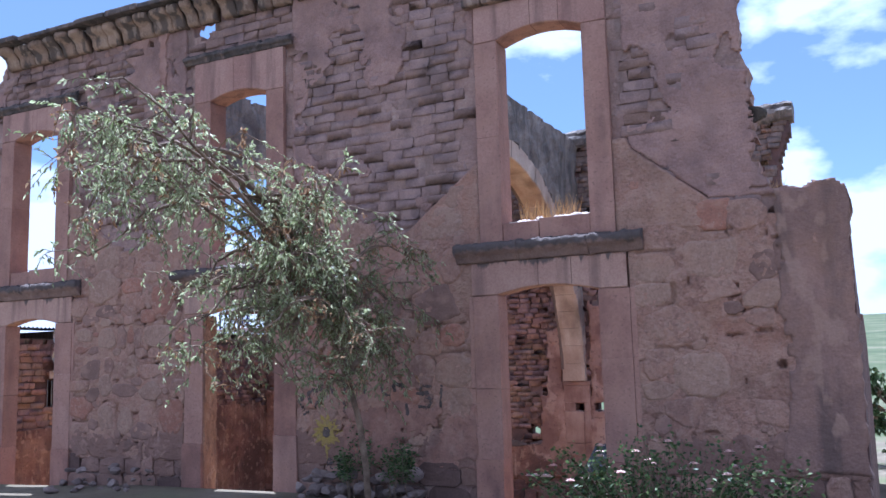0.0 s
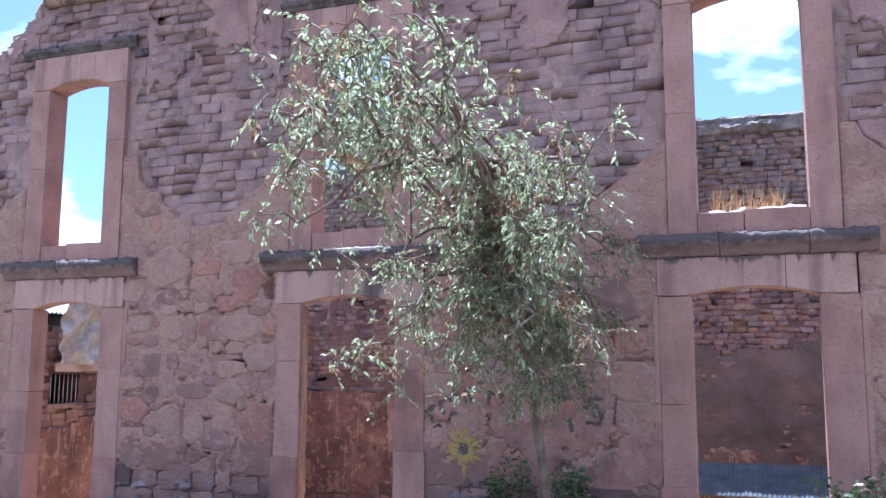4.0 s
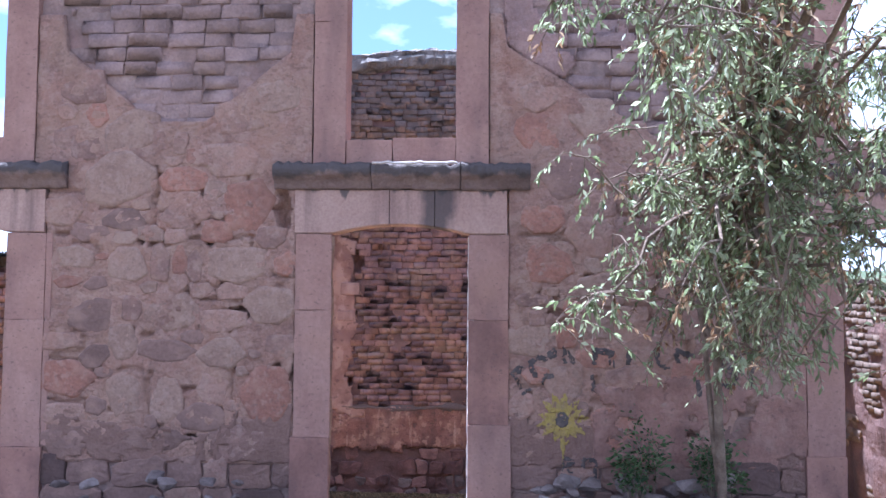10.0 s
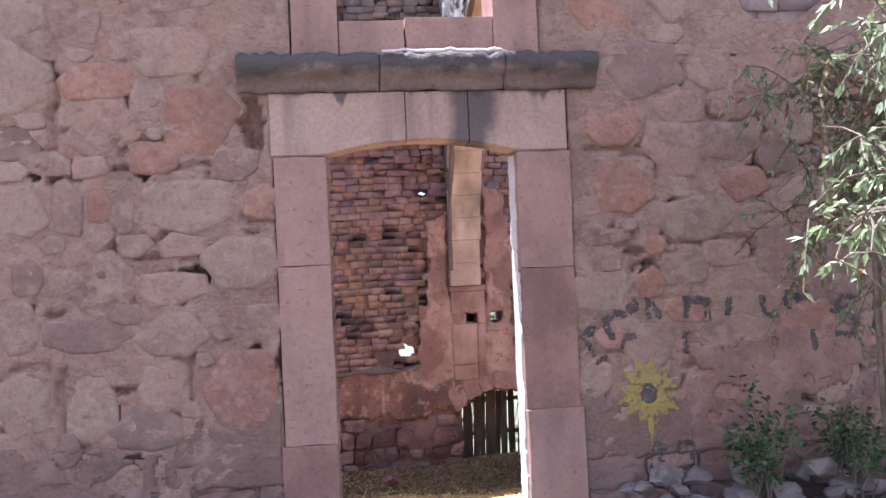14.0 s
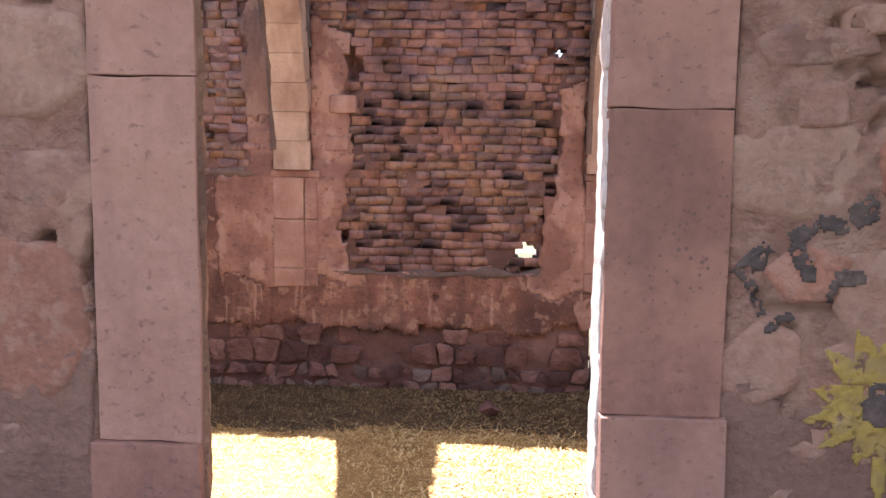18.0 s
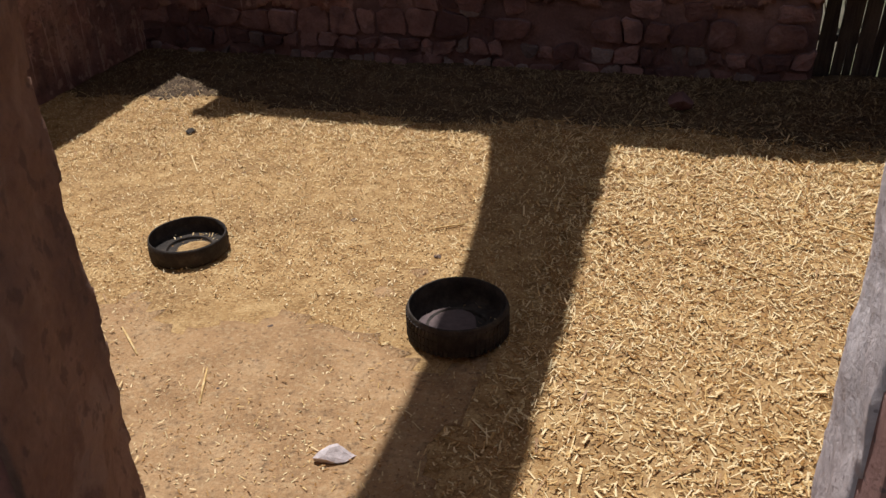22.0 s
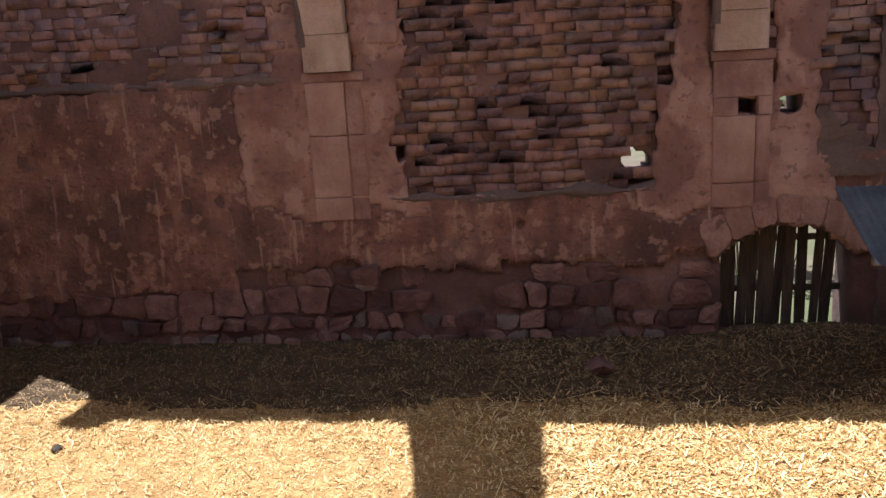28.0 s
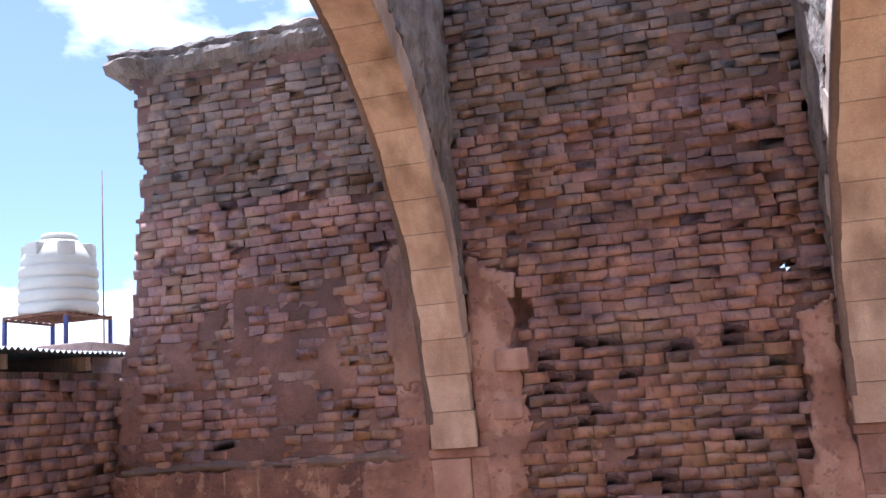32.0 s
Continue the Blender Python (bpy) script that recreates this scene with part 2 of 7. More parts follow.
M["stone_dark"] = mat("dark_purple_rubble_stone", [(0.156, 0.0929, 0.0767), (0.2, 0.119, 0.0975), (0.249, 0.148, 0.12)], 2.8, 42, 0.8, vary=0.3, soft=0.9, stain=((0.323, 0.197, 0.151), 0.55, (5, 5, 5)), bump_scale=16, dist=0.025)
M["mudcoat"] = mat("adobe_coloured_mud_render", [(0.215, 0.132, 0.117), (0.292, 0.179, 0.157), (0.351, 0.217, 0.187), (0.405, 0.26, 0.222)], 2.4, 45, 1.0, stain=[((0.196, 0.128, 0.117), 0.55, (3, 3, 1.2)), ((0.405, 0.246, 0.198), 0.5, (1.6, 1.6, 1.6))], bump_scale=15, dist=0.045)
M["stainedcoat"] = mat("rain_stained_brown_render", [(0.173, 0.106, 0.0912), (0.236, 0.143, 0.119), (0.294, 0.177, 0.146)], 1.5, 42, 0.9, stain=[((0.0998, 0.069, 0.062), 0.7, (2.6, 2.6, 0.5), 0.5, 0.6), ((0.347, 0.222, 0.174), 0.55, (3.5, 3.5, 2.0), 0.56, 0.61), ((0.284, 0.158, 0.108), 0.5, (1.6, 1.6, 1.6))], bump_scale=14, dist=0.035)
M["redmud"] = mat("worn_red_mud_render", [(0.20, 0.105, 0.082), (0.265, 0.14, 0.108), (0.32, 0.178, 0.138)], 2.4, 42, 0.8, stain=[((0.15, 0.088, 0.075), 0.55, (2.5, 2.5, 3)), ((0.37, 0.225, 0.18), 0.45, (6, 6, 6)), ((0.12, 0.075, 0.062), 0.45, (22, 22, 22), 0.6, 0.66)], bump_scale=16, dist=0.025)
M["footing"] = mat("dark_grey_footing_stone", [(0.0886, 0.0542, 0.0473), (0.133, 0.0794, 0.0673), (0.185, 0.111, 0.0889)], 1.8, 38, 0.8, vary=0.3, soft=0.6, bump_scale=13, dist=0.02)
M["cut"] = mat("pink_cut_stone", [(0.25, 0.135, 0.109), (0.307, 0.171, 0.136), (0.356, 0.208, 0.166)], 2.2, 34, 0.6, speck=0.6, vary=0.2, stain=[((0.18, 0.106, 0.0904), 0.55, (5, 5, 0.8)), ((0.343, 0.193, 0.142), 0.5, (2.5, 2.5, 2.5)), ((0.132, 0.0789, 0.0654), 0.5, (30, 30, 40), 0.62, 0.68)], bump_scale=34, dist=0.012, pits=0.75)
M["cut_dirty"] = mat("dirty_purple_cut_stone", [(0.224, 0.116, 0.092), (0.284, 0.149, 0.118), (0.336, 0.181, 0.144)], 2.2, 34, 0.6, speck=0.6, vary=0.2, stain=[((0.139, 0.0778, 0.0668), 0.6, (4, 4, 1.2)), ((0.36, 0.19, 0.14), 0.55, (3, 3, 3)), ((0.129, 0.0742, 0.0651), 0.5, (26, 26, 34), 0.62, 0.68)], bump_scale=34, dist=0.012, pits=0.75)
M["lintel"] = mat("rain_streaked_cut_stone", [(0.313, 0.182, 0.149), (0.375, 0.232, 0.187), (0.426, 0.277, 0.222)], 1.6, 50, 0.5, vary=0.15, stain=((0.142, 0.0889, 0.0791), 0.6, (7, 7, 0.7)), bump_scale=26, dist=0.012, pits=0.5, drip=(2.6, 0.13, (0.085, 0.07, 0.068)))
M["head"] = mat("weathered_window_head_stone", [(0.297, 0.165, 0.138), (0.356, 0.21, 0.173), (0.404, 0.251, 0.206)], 1.6, 50, 0.5, vary=0.15, stain=((0.134, 0.0805, 0.0732), 0.6, (7, 7, 0.7)), bump_scale=26, dist=0.012, pits=0.5)
M["lintel_stained"] = mat("rain_blackened_cut_stone", [(0.313, 0.182, 0.149), (0.375, 0.232, 0.187), (0.426, 0.277, 0.222)], 1.6, 50, 0.5, vary=0.15, stain=((0.142, 0.0889, 0.0791), 0.6, (7, 7, 0.7)), bump_scale=26, dist=0.012, pits=0.5, drip=(2.6, 0.13, (0.085, 0.07, 0.068)), streak=(-7.2, 0.17, (0.06, 0.05, 0.05)))
M["limelump"] = mat("bright_lime_plaster", [(0.50, 0.41, 0.375), (0.60, 0.51, 0.47), (0.68, 0.60, 0.56)], 5, 50, 0.6, bump_scale=40, dist=0.012, pits=0.5)
M["cornice"] = mat("weathered_dark_cornice", [(0.069, 0.0575, 0.0563), (0.109, 0.0874, 0.0839), (0.172, 0.129, 0.117)], 4, 50, 0.9, vary=0.1, stain=[((0.253, 0.178, 0.155), 0.5, (6, 6, 4), 0.56, 0.62), ((0.046, 0.0414, 0.0414), 0.6, (9, 9, 5), 0.53, 0.6)], bump_scale=22, dist=0.03)
M["doorcornice"] = mat("rain_blackened_pink_cornice", [(0.158, 0.105, 0.0924), (0.216, 0.143, 0.125), (0.259, 0.175, 0.15)], 4, 50, 0.9, vary=0.1, bump_scale=22, dist=0.03, drip=(2.725, 0.045, (0.075, 0.062, 0.06)))
M["eavestone"] = mat("streaked_tan_cornice_stone", [(0.196, 0.132, 0.106), (0.287, 0.196, 0.149), (0.38, 0.265, 0.201)], 3.0, 45, 0.9, vary=0.2, stain=[((0.069, 0.0575, 0.0552), 0.8, (5, 5, 1.6), 0.5, 0.58), ((0.46, 0.345, 0.276), 0.4, (8, 8, 3), 0.56, 0.62)], bump_scale=18, dist=0.03)
M["adobe"] = mat("adobe_brick", [(0.193, 0.126, 0.113), (0.273, 0.177, 0.156), (0.349, 0.226, 0.195)], 2.5, 45, 0.9, vary=0.07, stain=[((0.151, 0.103, 0.0935), 0.5, (2.2, 2.2, 1.0), 0.52, 0.62), ((0.361, 0.24, 0.199), 0.4, (6, 6, 6), 0.55, 0.62)], bump_scale=18, dist=0.025)
M["adobe_j"] = mat("adobe_brick_far", [(0.193, 0.126, 0.113), (0.273, 0.177, 0.156), (0.349, 0.226, 0.195)], 2.5, 45, 0.9, vary=0.07, island=True, stain=[((0.151, 0.103, 0.0935), 0.5, (2.2, 2.2, 1.0), 0.52, 0.62), ((0.361, 0.24, 0.199), 0.4, (6, 6, 6), 0.55, 0.62)], bump_scale=18, dist=0.025)
M["yardadobe"] = mat("brown_adobe_brick", [(0.115, 0.078, 0.06), (0.17, 0.116, 0.09), (0.225, 0.158, 0.122)], 2.5, 45, 0.9, vary=0.12, island=True, bump_scale=18, dist=0.025)
M["red"] = mat("red_clay_brick", [(0.121, 0.0761, 0.0787), (0.196, 0.116, 0.113), (0.263, 0.151, 0.14), (0.322, 0.195, 0.175)], 1.7, 40, 0.9, vary=0.09, stain=[((0.30, 0.20, 0.14), 0.5, (1.7, 1.7, 2.2), 0.5, 0.6), ((0.0768, 0.0538, 0.0625), 0.55, (1.1, 1.1, 0.8)), ((0.0922, 0.0566, 0.0573), 0.5, (18, 18, 9), 0.58, 0.64), ((0.368, 0.21, 0.161), 0.4, (6, 6, 5), 0.57, 0.63)], dist=0.015)
M["red_j"] = mat("red_clay_brick_far", [(0.121, 0.0761, 0.0787), (0.196, 0.116, 0.113), (0.263, 0.151, 0.14), (0.322, 0.195, 0.175)], 1.7, 40, 0.9, vary=0.09, island=True, stain=[((0.30, 0.20, 0.14), 0.5, (1.7, 1.7, 2.2), 0.5, 0.6), ((0.0768, 0.0538, 0.0625), 0.55, (1.1, 1.1, 0.8)), ((0.0922, 0.0566, 0.0573), 0.5, (18, 18, 9), 0.58, 0.64), ((0.368, 0.21, 0.161), 0.4, (6, 6, 5), 0.57, 0.63)], dist=0.015)
M["redcore"] = mat("red_mud_joint", [(0.0768, 0.0468, 0.0448), (0.154, 0.0879, 0.0782), (0.24, 0.142, 0.122)], 1.3, 40, 1.0, bump_scale=13, dist=0.03, stain=((0.0615, 0.0439, 0.048), 0.55, (1.1, 1.1, 0.8)))
M["weath"] = mat("grey_weathered_brick", [(0.113, 0.0844, 0.0788), (0.189, 0.136, 0.121), (0.254, 0.183, 0.158)], 1.5, 40, 0.9, vary=0.08, island=True, stain=[((0.0849, 0.0704, 0.0676), 0.7, (1.5, 1.5, 0.8)), ((0.0849, 0.0544, 0.0511), 0.5, (18, 18, 9), 0.58, 0.64), ((0.339, 0.201, 0.144), 0.4, (6, 6, 5), 0.57, 0.63)], dist=0.015)
M["sootplaster"] = mat("dark_muddy_plaster", [(0.085, 0.065, 0.06), (0.14, 0.10, 0.09), (0.20, 0.14, 0.12)], 1.3, 35, 0.8, bump_scale=10, dist=0.03)
M["redplaster"] = mat("red_stained_plaster", [(0.112, 0.0606, 0.0521), (0.2, 0.0977, 0.0782), (0.256, 0.129, 0.1), (0.328, 0.186, 0.146)], 2.4, 40, 1.0, stain=[((0.338, 0.195, 0.146), 0.6, (1.7, 1.7, 1.5), 0.47, 0.62), ((0.0973, 0.0538, 0.049), 0.75, (1.0, 1.0, 1.0), 0.47, 0.62), ((0.0922, 0.0538, 0.0521), 0.5, (5.0, 5.0, 0.9)), ((0.451, 0.293, 0.23), 0.55, (11, 11, 0.8), 0.6, 0.66), ((0.43, 0.264, 0.198), 0.5, (7, 7, 7), 0.57, 0.62), ((0.082, 0.0488, 0.0469), 0.5, (16, 16, 20), 0.6, 0.64)], bump_scale=14, dist=0.04)
# orange in this plaster also stands in for light bounced off the straw
M["revealmud"] = mat("bounce_tinted_reveal_plaster", [(0.215, 0.115, 0.078), (0.30, 0.166, 0.108), (0.38, 0.225, 0.15)], 3, 45, 1.0, stain=[((0.175, 0.102, 0.082), 0.65, (4, 4, 2)), ((0.42, 0.27, 0.19), 0.5, (9, 9, 5), 0.55, 0.62), ((0.11, 0.065, 0.052), 0.5, (24, 24, 20), 0.58, 0.64)], bump_scale=22, dist=0.03, pits=0.4)
M["redstone"] = mat("red_foundation_stone", [(0.0973, 0.052, 0.0485), (0.17, 0.09, 0.0792), (0.263, 0.152, 0.134)], 2.6, 40, 0.8, vary=0.6, stain=((0.0827, 0.0483, 0.0466), 0.6, (4, 4, 4)), bump_scale=16, dist=0.03)
M["voussoir"] = mat("buff_cut_stone", [(0.342, 0.237, 0.188), (0.445, 0.33, 0.268), (0.513, 0.411, 0.348)], 1.5, 55, 0.3, vary=0.16, stain=[((0.282, 0.179, 0.141), 0.5, (5, 1.8, 1.8)), ((0.547, 0.455, 0.404), 0.3, (6, 1.2, 1.2)), ((0.111, 0.076, 0.0658), 0.7, (1.6, 1.6, 1.0))], bump_scale=25, dist=0.01)
M["pilstone"] = mat("red_washed_cut_stone", [(0.205, 0.112, 0.0938), (0.307, 0.177, 0.148), (0.42, 0.278, 0.234)], 2.0, 50, 0.8, vary=0.12, stain=[((0.174, 0.0899, 0.0751), 0.6, (4, 4, 1.6)), ((0.461, 0.322, 0.276), 0.55, (5, 5, 1.0)), ((0.226, 0.118, 0.0938), 0.6, (1.6, 1.6, 1.2))], bump_scale=14, dist=0.035)
M["paleshaft"] = mat("worn_buff_shaft_stone", [(0.256, 0.147, 0.119), (0.338, 0.205, 0.169), (0.43, 0.284, 0.237)], 2.0, 50, 0.7, vary=0.12, speck=0.4, stain=[((0.195, 0.103, 0.0855), 0.65, (2.2, 2.2, 1.6)), ((0.471, 0.328, 0.279), 0.4, (5, 5, 1.0))], bump_scale=14, dist=0.03)
M["paleplaster"] = mat("pale_crumbling_plaster", [(0.205, 0.11, 0.0917), (0.287, 0.161, 0.131), (0.349, 0.207, 0.17), (0.43, 0.281, 0.234)], 1.9, 40, 0.9, speck=0.4, stain=[((0.174, 0.0899, 0.0771), 0.65, (1.7, 1.7, 1.7), 0.5, 0.58), ((0.44, 0.293, 0.245), 0.55, (3, 3, 1.8), 0.55, 0.6), ((0.112, 0.0645, 0.0584), 0.5, (10, 10, 13), 0.6, 0.64)], bump_scale=9, dist=0.04)
M["earth"] = mat("orange_bare_earth", [(0.30, 0.172, 0.076), (0.43, 0.255, 0.115), (0.53, 0.34, 0.168)], 3.5, 80, 1.0, stain=[((0.22, 0.128, 0.06), 0.5, (14, 14, 14)), ((0.58, 0.41, 0.215), 0.5, (35, 35, 35)), ((0.12, 0.07, 0.035), 0.5, (28, 28, 28), 0.6, 0.66)], bump_scale=45)
M["greyrub"] = mat("grey_rubble_face", [(0.111, 0.0913, 0.0861), (0.204, 0.17, 0.156), (0.306, 0.257, 0.23)], 2.2, 30, 1.0, stain=((0.0765, 0.0664, 0.0656), 0.7, (5, 5, 0.7)), dist=0.05)
M["dirt"] = mat("dry_earth", [(0.09, 0.073, 0.05), (0.135, 0.108, 0.075), (0.185, 0.15, 0.11)], 0.9, 30, 0.6, stain=((0.085, 0.105, 0.04), 0.85, (0.35, 0.35, 0.35)))
M["strawbed"] = mat("trodden_straw", [(0.25, 0.135, 0.045), (0.42, 0.25, 0.095), (0.56, 0.37, 0.16)], 6.0, 110, 0.7, bump_scale=90, dist=0.02, stain=[((0.24, 0.135, 0.055), 0.5, (1.2, 1.2, 1.2)), ((0.66, 0.46, 0.21), 0.6, (45, 45, 45)), ((0.13, 0.07, 0.028), 0.6, (60, 60, 60), 0.55, 0.64)])
# litter and straw tones lowered to put the back wall's shade into colour
M["shadelitter"] = mat("shade_toned_litter", [(0.06, 0.038, 0.022), (0.11, 0.07, 0.038), (0.18, 0.115, 0.06)], 4.0, 70, 1.0, bump_scale=40, dist=0.04)
M["strawshade"] = mat("dirty_straw", [(0.075, 0.044, 0.02), (0.16, 0.098, 0.045), (0.36, 0.25, 0.125)], 20, 90, 0.0, rough=0.6, vary=0.8, island=True)
M["straw"] = mat("straw", [(0.33, 0.17, 0.048), (0.54, 0.325, 0.108), (0.68, 0.46, 0.185), (0.78, 0.60, 0.31)], 20, 90, 0.0, rough=0.5, vary=0.8, island=True)
M["bark"] = mat("grey_brown_bark", [(0.10, 0.068, 0.05), (0.18, 0.125, 0.092), (0.25, 0.18, 0.135)], 9, 60, 0.8)
M["leaf"] = mat("grey_green_leaf", [(0.182, 0.207, 0.0924), (0.275, 0.307, 0.158), (0.429, 0.44, 0.278)], 9, 60, 0.0, rough=0.42, vary=0.7, island=True)
M["leaf"].node_tree.nodes["Principled BSDF"].inputs["Specular IOR Level"].default_value = 0.6
M["dryleaf"] = mat("dry_brown_leaf", [(0.20, 0.10, 0.05), (0.34, 0.20, 0.11), (0.45, 0.31, 0.19)], 9, 60, 0.0, rough=0.6, vary=0.6, island=True)
M["bush"] = mat("bush_leaf", [(0.035, 0.06, 0.022), (0.075, 0.115, 0.04), (0.14, 0.18, 0.075)], 9, 60, 0.0, rough=0.45, vary=0.6, island=True)
M["petal"] = mat("pink_petal", [(0.72, 0.45, 0.43), (0.82, 0.66, 0.62)], 20, 60, 0.0, rough=0.6)
M["rubber"] = mat("dusty_tyre_rubber", [(0.022, 0.018, 0.015), (0.045, 0.036, 0.028), (0.085, 0.065, 0.048)], 8, 60, 0.4, rough=0.9)
M["rust"] = mat("rusty_iron", [(0.07, 0.03, 0.02), (0.14, 0.06, 0.035), (0.2, 0.1, 0.06)], 15, 60, 0.3, rough=0.7)
M["zinc"] = mat("galvanised_sheet", [(0.26, 0.28, 0.31), (0.35, 0.37, 0.40), (0.44, 0.46, 0.48)], 4, 40, 0.1, rough=0.6, metal=0.25)
M["plastic"] = mat("cream_tank_plastic", [(0.40, 0.385, 0.35), (0.47, 0.455, 0.42)], 2, 8, 0.03, rough=0.45, speck=0.1)
M["wood"] = mat("weathered_grey_wood", [(0.10, 0.075, 0.055), (0.19, 0.145, 0.11), (0.27, 0.21, 0.165)], 6, 50, 0.5, stretch=(4, 4, 0.5), vary=0.25)
M["gatewood"] = mat("dark_old_wood", [(0.035, 0.027, 0.022), (0.065, 0.05, 0.04), (0.10, 0.078, 0.06)], 6, 50, 0.5, stretch=(4, 4, 0.5), vary=0.3)
M["sheet"] = mat("dull_blue_grey_iron_sheet", [(0.0495, 0.055, 0.0688), (0.077, 0.0853, 0.102), (0.11, 0.116, 0.129)], 4, 40, 0.1, rough=0.65, metal=0.1)
M["bluepaint"] = mat("chipped_blue_paint", [(0.03, 0.035, 0.12), (0.05, 0.06, 0.20), (0.09, 0.06, 0.08)], 12, 60, 0.2, rough=0.55)
M["tarp"] = mat("grey_plastic_tarp", [(0.24, 0.225, 0.225), (0.36, 0.345, 0.34), (0.52, 0.50, 0.48)], 6, 40, 0.4, rough=0.35, speck=0.15, bump_scale=9, dist=0.05)
M["rubble"] = mat("fallen_stone", [(0.113, 0.0812, 0.0755), (0.176, 0.132, 0.12), (0.239, 0.182, 0.168)], 4, 45, 0.6, vary=0.3)
M["yellow"] = mat("faded_yellow_paint", [(0.248, 0.161, 0.085), (0.34, 0.239, 0.062), (0.276, 0.189, 0.115)], 7, 50, 0.6)
M["black"] = mat("faded_black_paint", [(0.0525, 0.0431, 0.0416), (0.0896, 0.0685, 0.0637), (0.158, 0.117, 0.103)], 11, 50, 0.6)
M["drygrass"] = mat("dry_grass", [(0.35, 0.2, 0.09), (0.5, 0.33, 0.15)], 20, 60, 0.0, vary=0.4, island=True)
M["hill"] = mat("far_hillside", [(0.03, 0.0488, 0.018), (0.066, 0.078, 0.033), (0.144, 0.13, 0.084)], 0.12, 1.0, 0.0)


def let_light_through(m, share):
    """Thin leaves pass part of the light."""
    nt = m.node_tree
    b = nt.nodes["Principled BSDF"]
    t = nt.nodes.new("ShaderNodeBsdfTranslucent")
    mx = nt.nodes.new("ShaderNodeMixShader")
    mx.inputs[0].default_value = share
    nt.links.new(b.inputs["Base Color"].links[0].from_socket, t.inputs["Color"])
    nt.links.new(b.outputs[0], mx.inputs[1])
    nt.links.new(t.outputs[0], mx.inputs[2])
    nt.links.new(mx.outputs[0], nt.nodes["Material Output"].inputs["Surface"])


for key in ("leaf", "bush", "dryleaf", "petal"):
    let_light_through(M[key], 0.68 if key == "leaf" else 0.4)


# ---- helpers for meshes ----
def mesh_ob(name, verts, faces, material, parent=None, label="", smooth=False):
    me = bpy.data.meshes.new(name)
    me.from_pydata([tuple(v) for v in verts], [], faces)
    me.materials.append(material)
    if smooth:
        me.polygons.foreach_set("use_smooth", [True] * len(me.polygons))
    me.update()
    ob = new(name, me)
    if parent is not None:
        ob.parent = parent
    if label:
        ob["label"] = label
    return ob


def part(name, bm, material, parent, label="", smooth=False):
    me = bpy.data.meshes.new(name)
    bm.to_mesh(me)
    bm.free()
    me.materials.append(material)
    if smooth:
        me.polygons.foreach_set("use_smooth", [True] * len(me.polygons))
    ob = new(name, me)
    if parent is not None:
        ob.parent = parent
    if label:
        ob["label"] = label
    return ob


def N(x, y, z, s=1.0):
    return noise.noise(Vector((x * s, y * s, z * s)))


def fbm(x, y, z, s=1.0, o=4):
    return noise.fractal(Vector((x * s, y * s, z * s)), 0.9, 2.1, o)


def lerp_profile(pts, x):
    if x <= pts[0][0]:
        return pts[0][1]
    for (a, b), (c, d) in zip(pts, pts[1:]):
        if x <= c:
            return b + (d - b) * (x - a) / (c - a) if c > a else d
    return pts[-1][1]


def lines(a, b, step, special=()):
    base = list(np.arange(a, b + step * 0.5, step))
    base = [v for v in base if all(abs(v - s) > step * 0.45 for s in special)]
    return sorted(set(round(float(v), 4) for v in base + [s for s in special if a - 1e-6 <= s <= b + 1e-6]))


def relief(us, ws, keep, front, back, place, rag=0.0):
    """A slab on a grid: kept cells get a front and a back face, and sides where the slab ends."""
    verts, faces, idx = [], [], {}

    def vid(i, j, side):
        key = (i, j, side)
        if key not in idx:
            u, w = us[i], ws[j]
            if rag:
                g = rag(u, w) if callable(rag) else rag
                u, w = u + g * N(u, 11.5, w, 8.3), w + g * N(u, 27.1, w, 8.9)
            idx[key] = len(verts)
            verts.append(place(u, w, front(u, w) if side == 0 else back(u, w)))
        return idx[key]

    nu, nw = len(us) - 1, len(ws) - 1
    kept = [[keep((us[i] + us[i + 1]) / 2, (ws[j] + ws[j + 1]) / 2) for j in range(nw)] for i in range(nu)]
    for i in range(nu):
        for j in range(nw):
            if not kept[i][j]:
                continue
            faces.append((vid(i, j, 0), vid(i + 1, j, 0), vid(i + 1, j + 1, 0), vid(i, j + 1, 0)))
            faces.append((vid(i, j, 1), vid(i, j + 1, 1), vid(i + 1, j + 1, 1), vid(i + 1, j, 1)))
            for di, dj, a, b in ((-1, 0, (i, j + 1), (i, j)), (1, 0, (i + 1, j), (i + 1, j + 1)), (0, -1, (i, j), (i + 1, j)), (0, 1, (i + 1, j + 1), (i, j + 1))):
                p, q = i + di, j + dj
                if not (0 <= p < nu and 0 <= q < nw and kept[p][q]):
                    faces.append((vid(*b, 0), vid(*a, 0), vid(*a, 1), vid(*b, 1)))
    return verts, faces


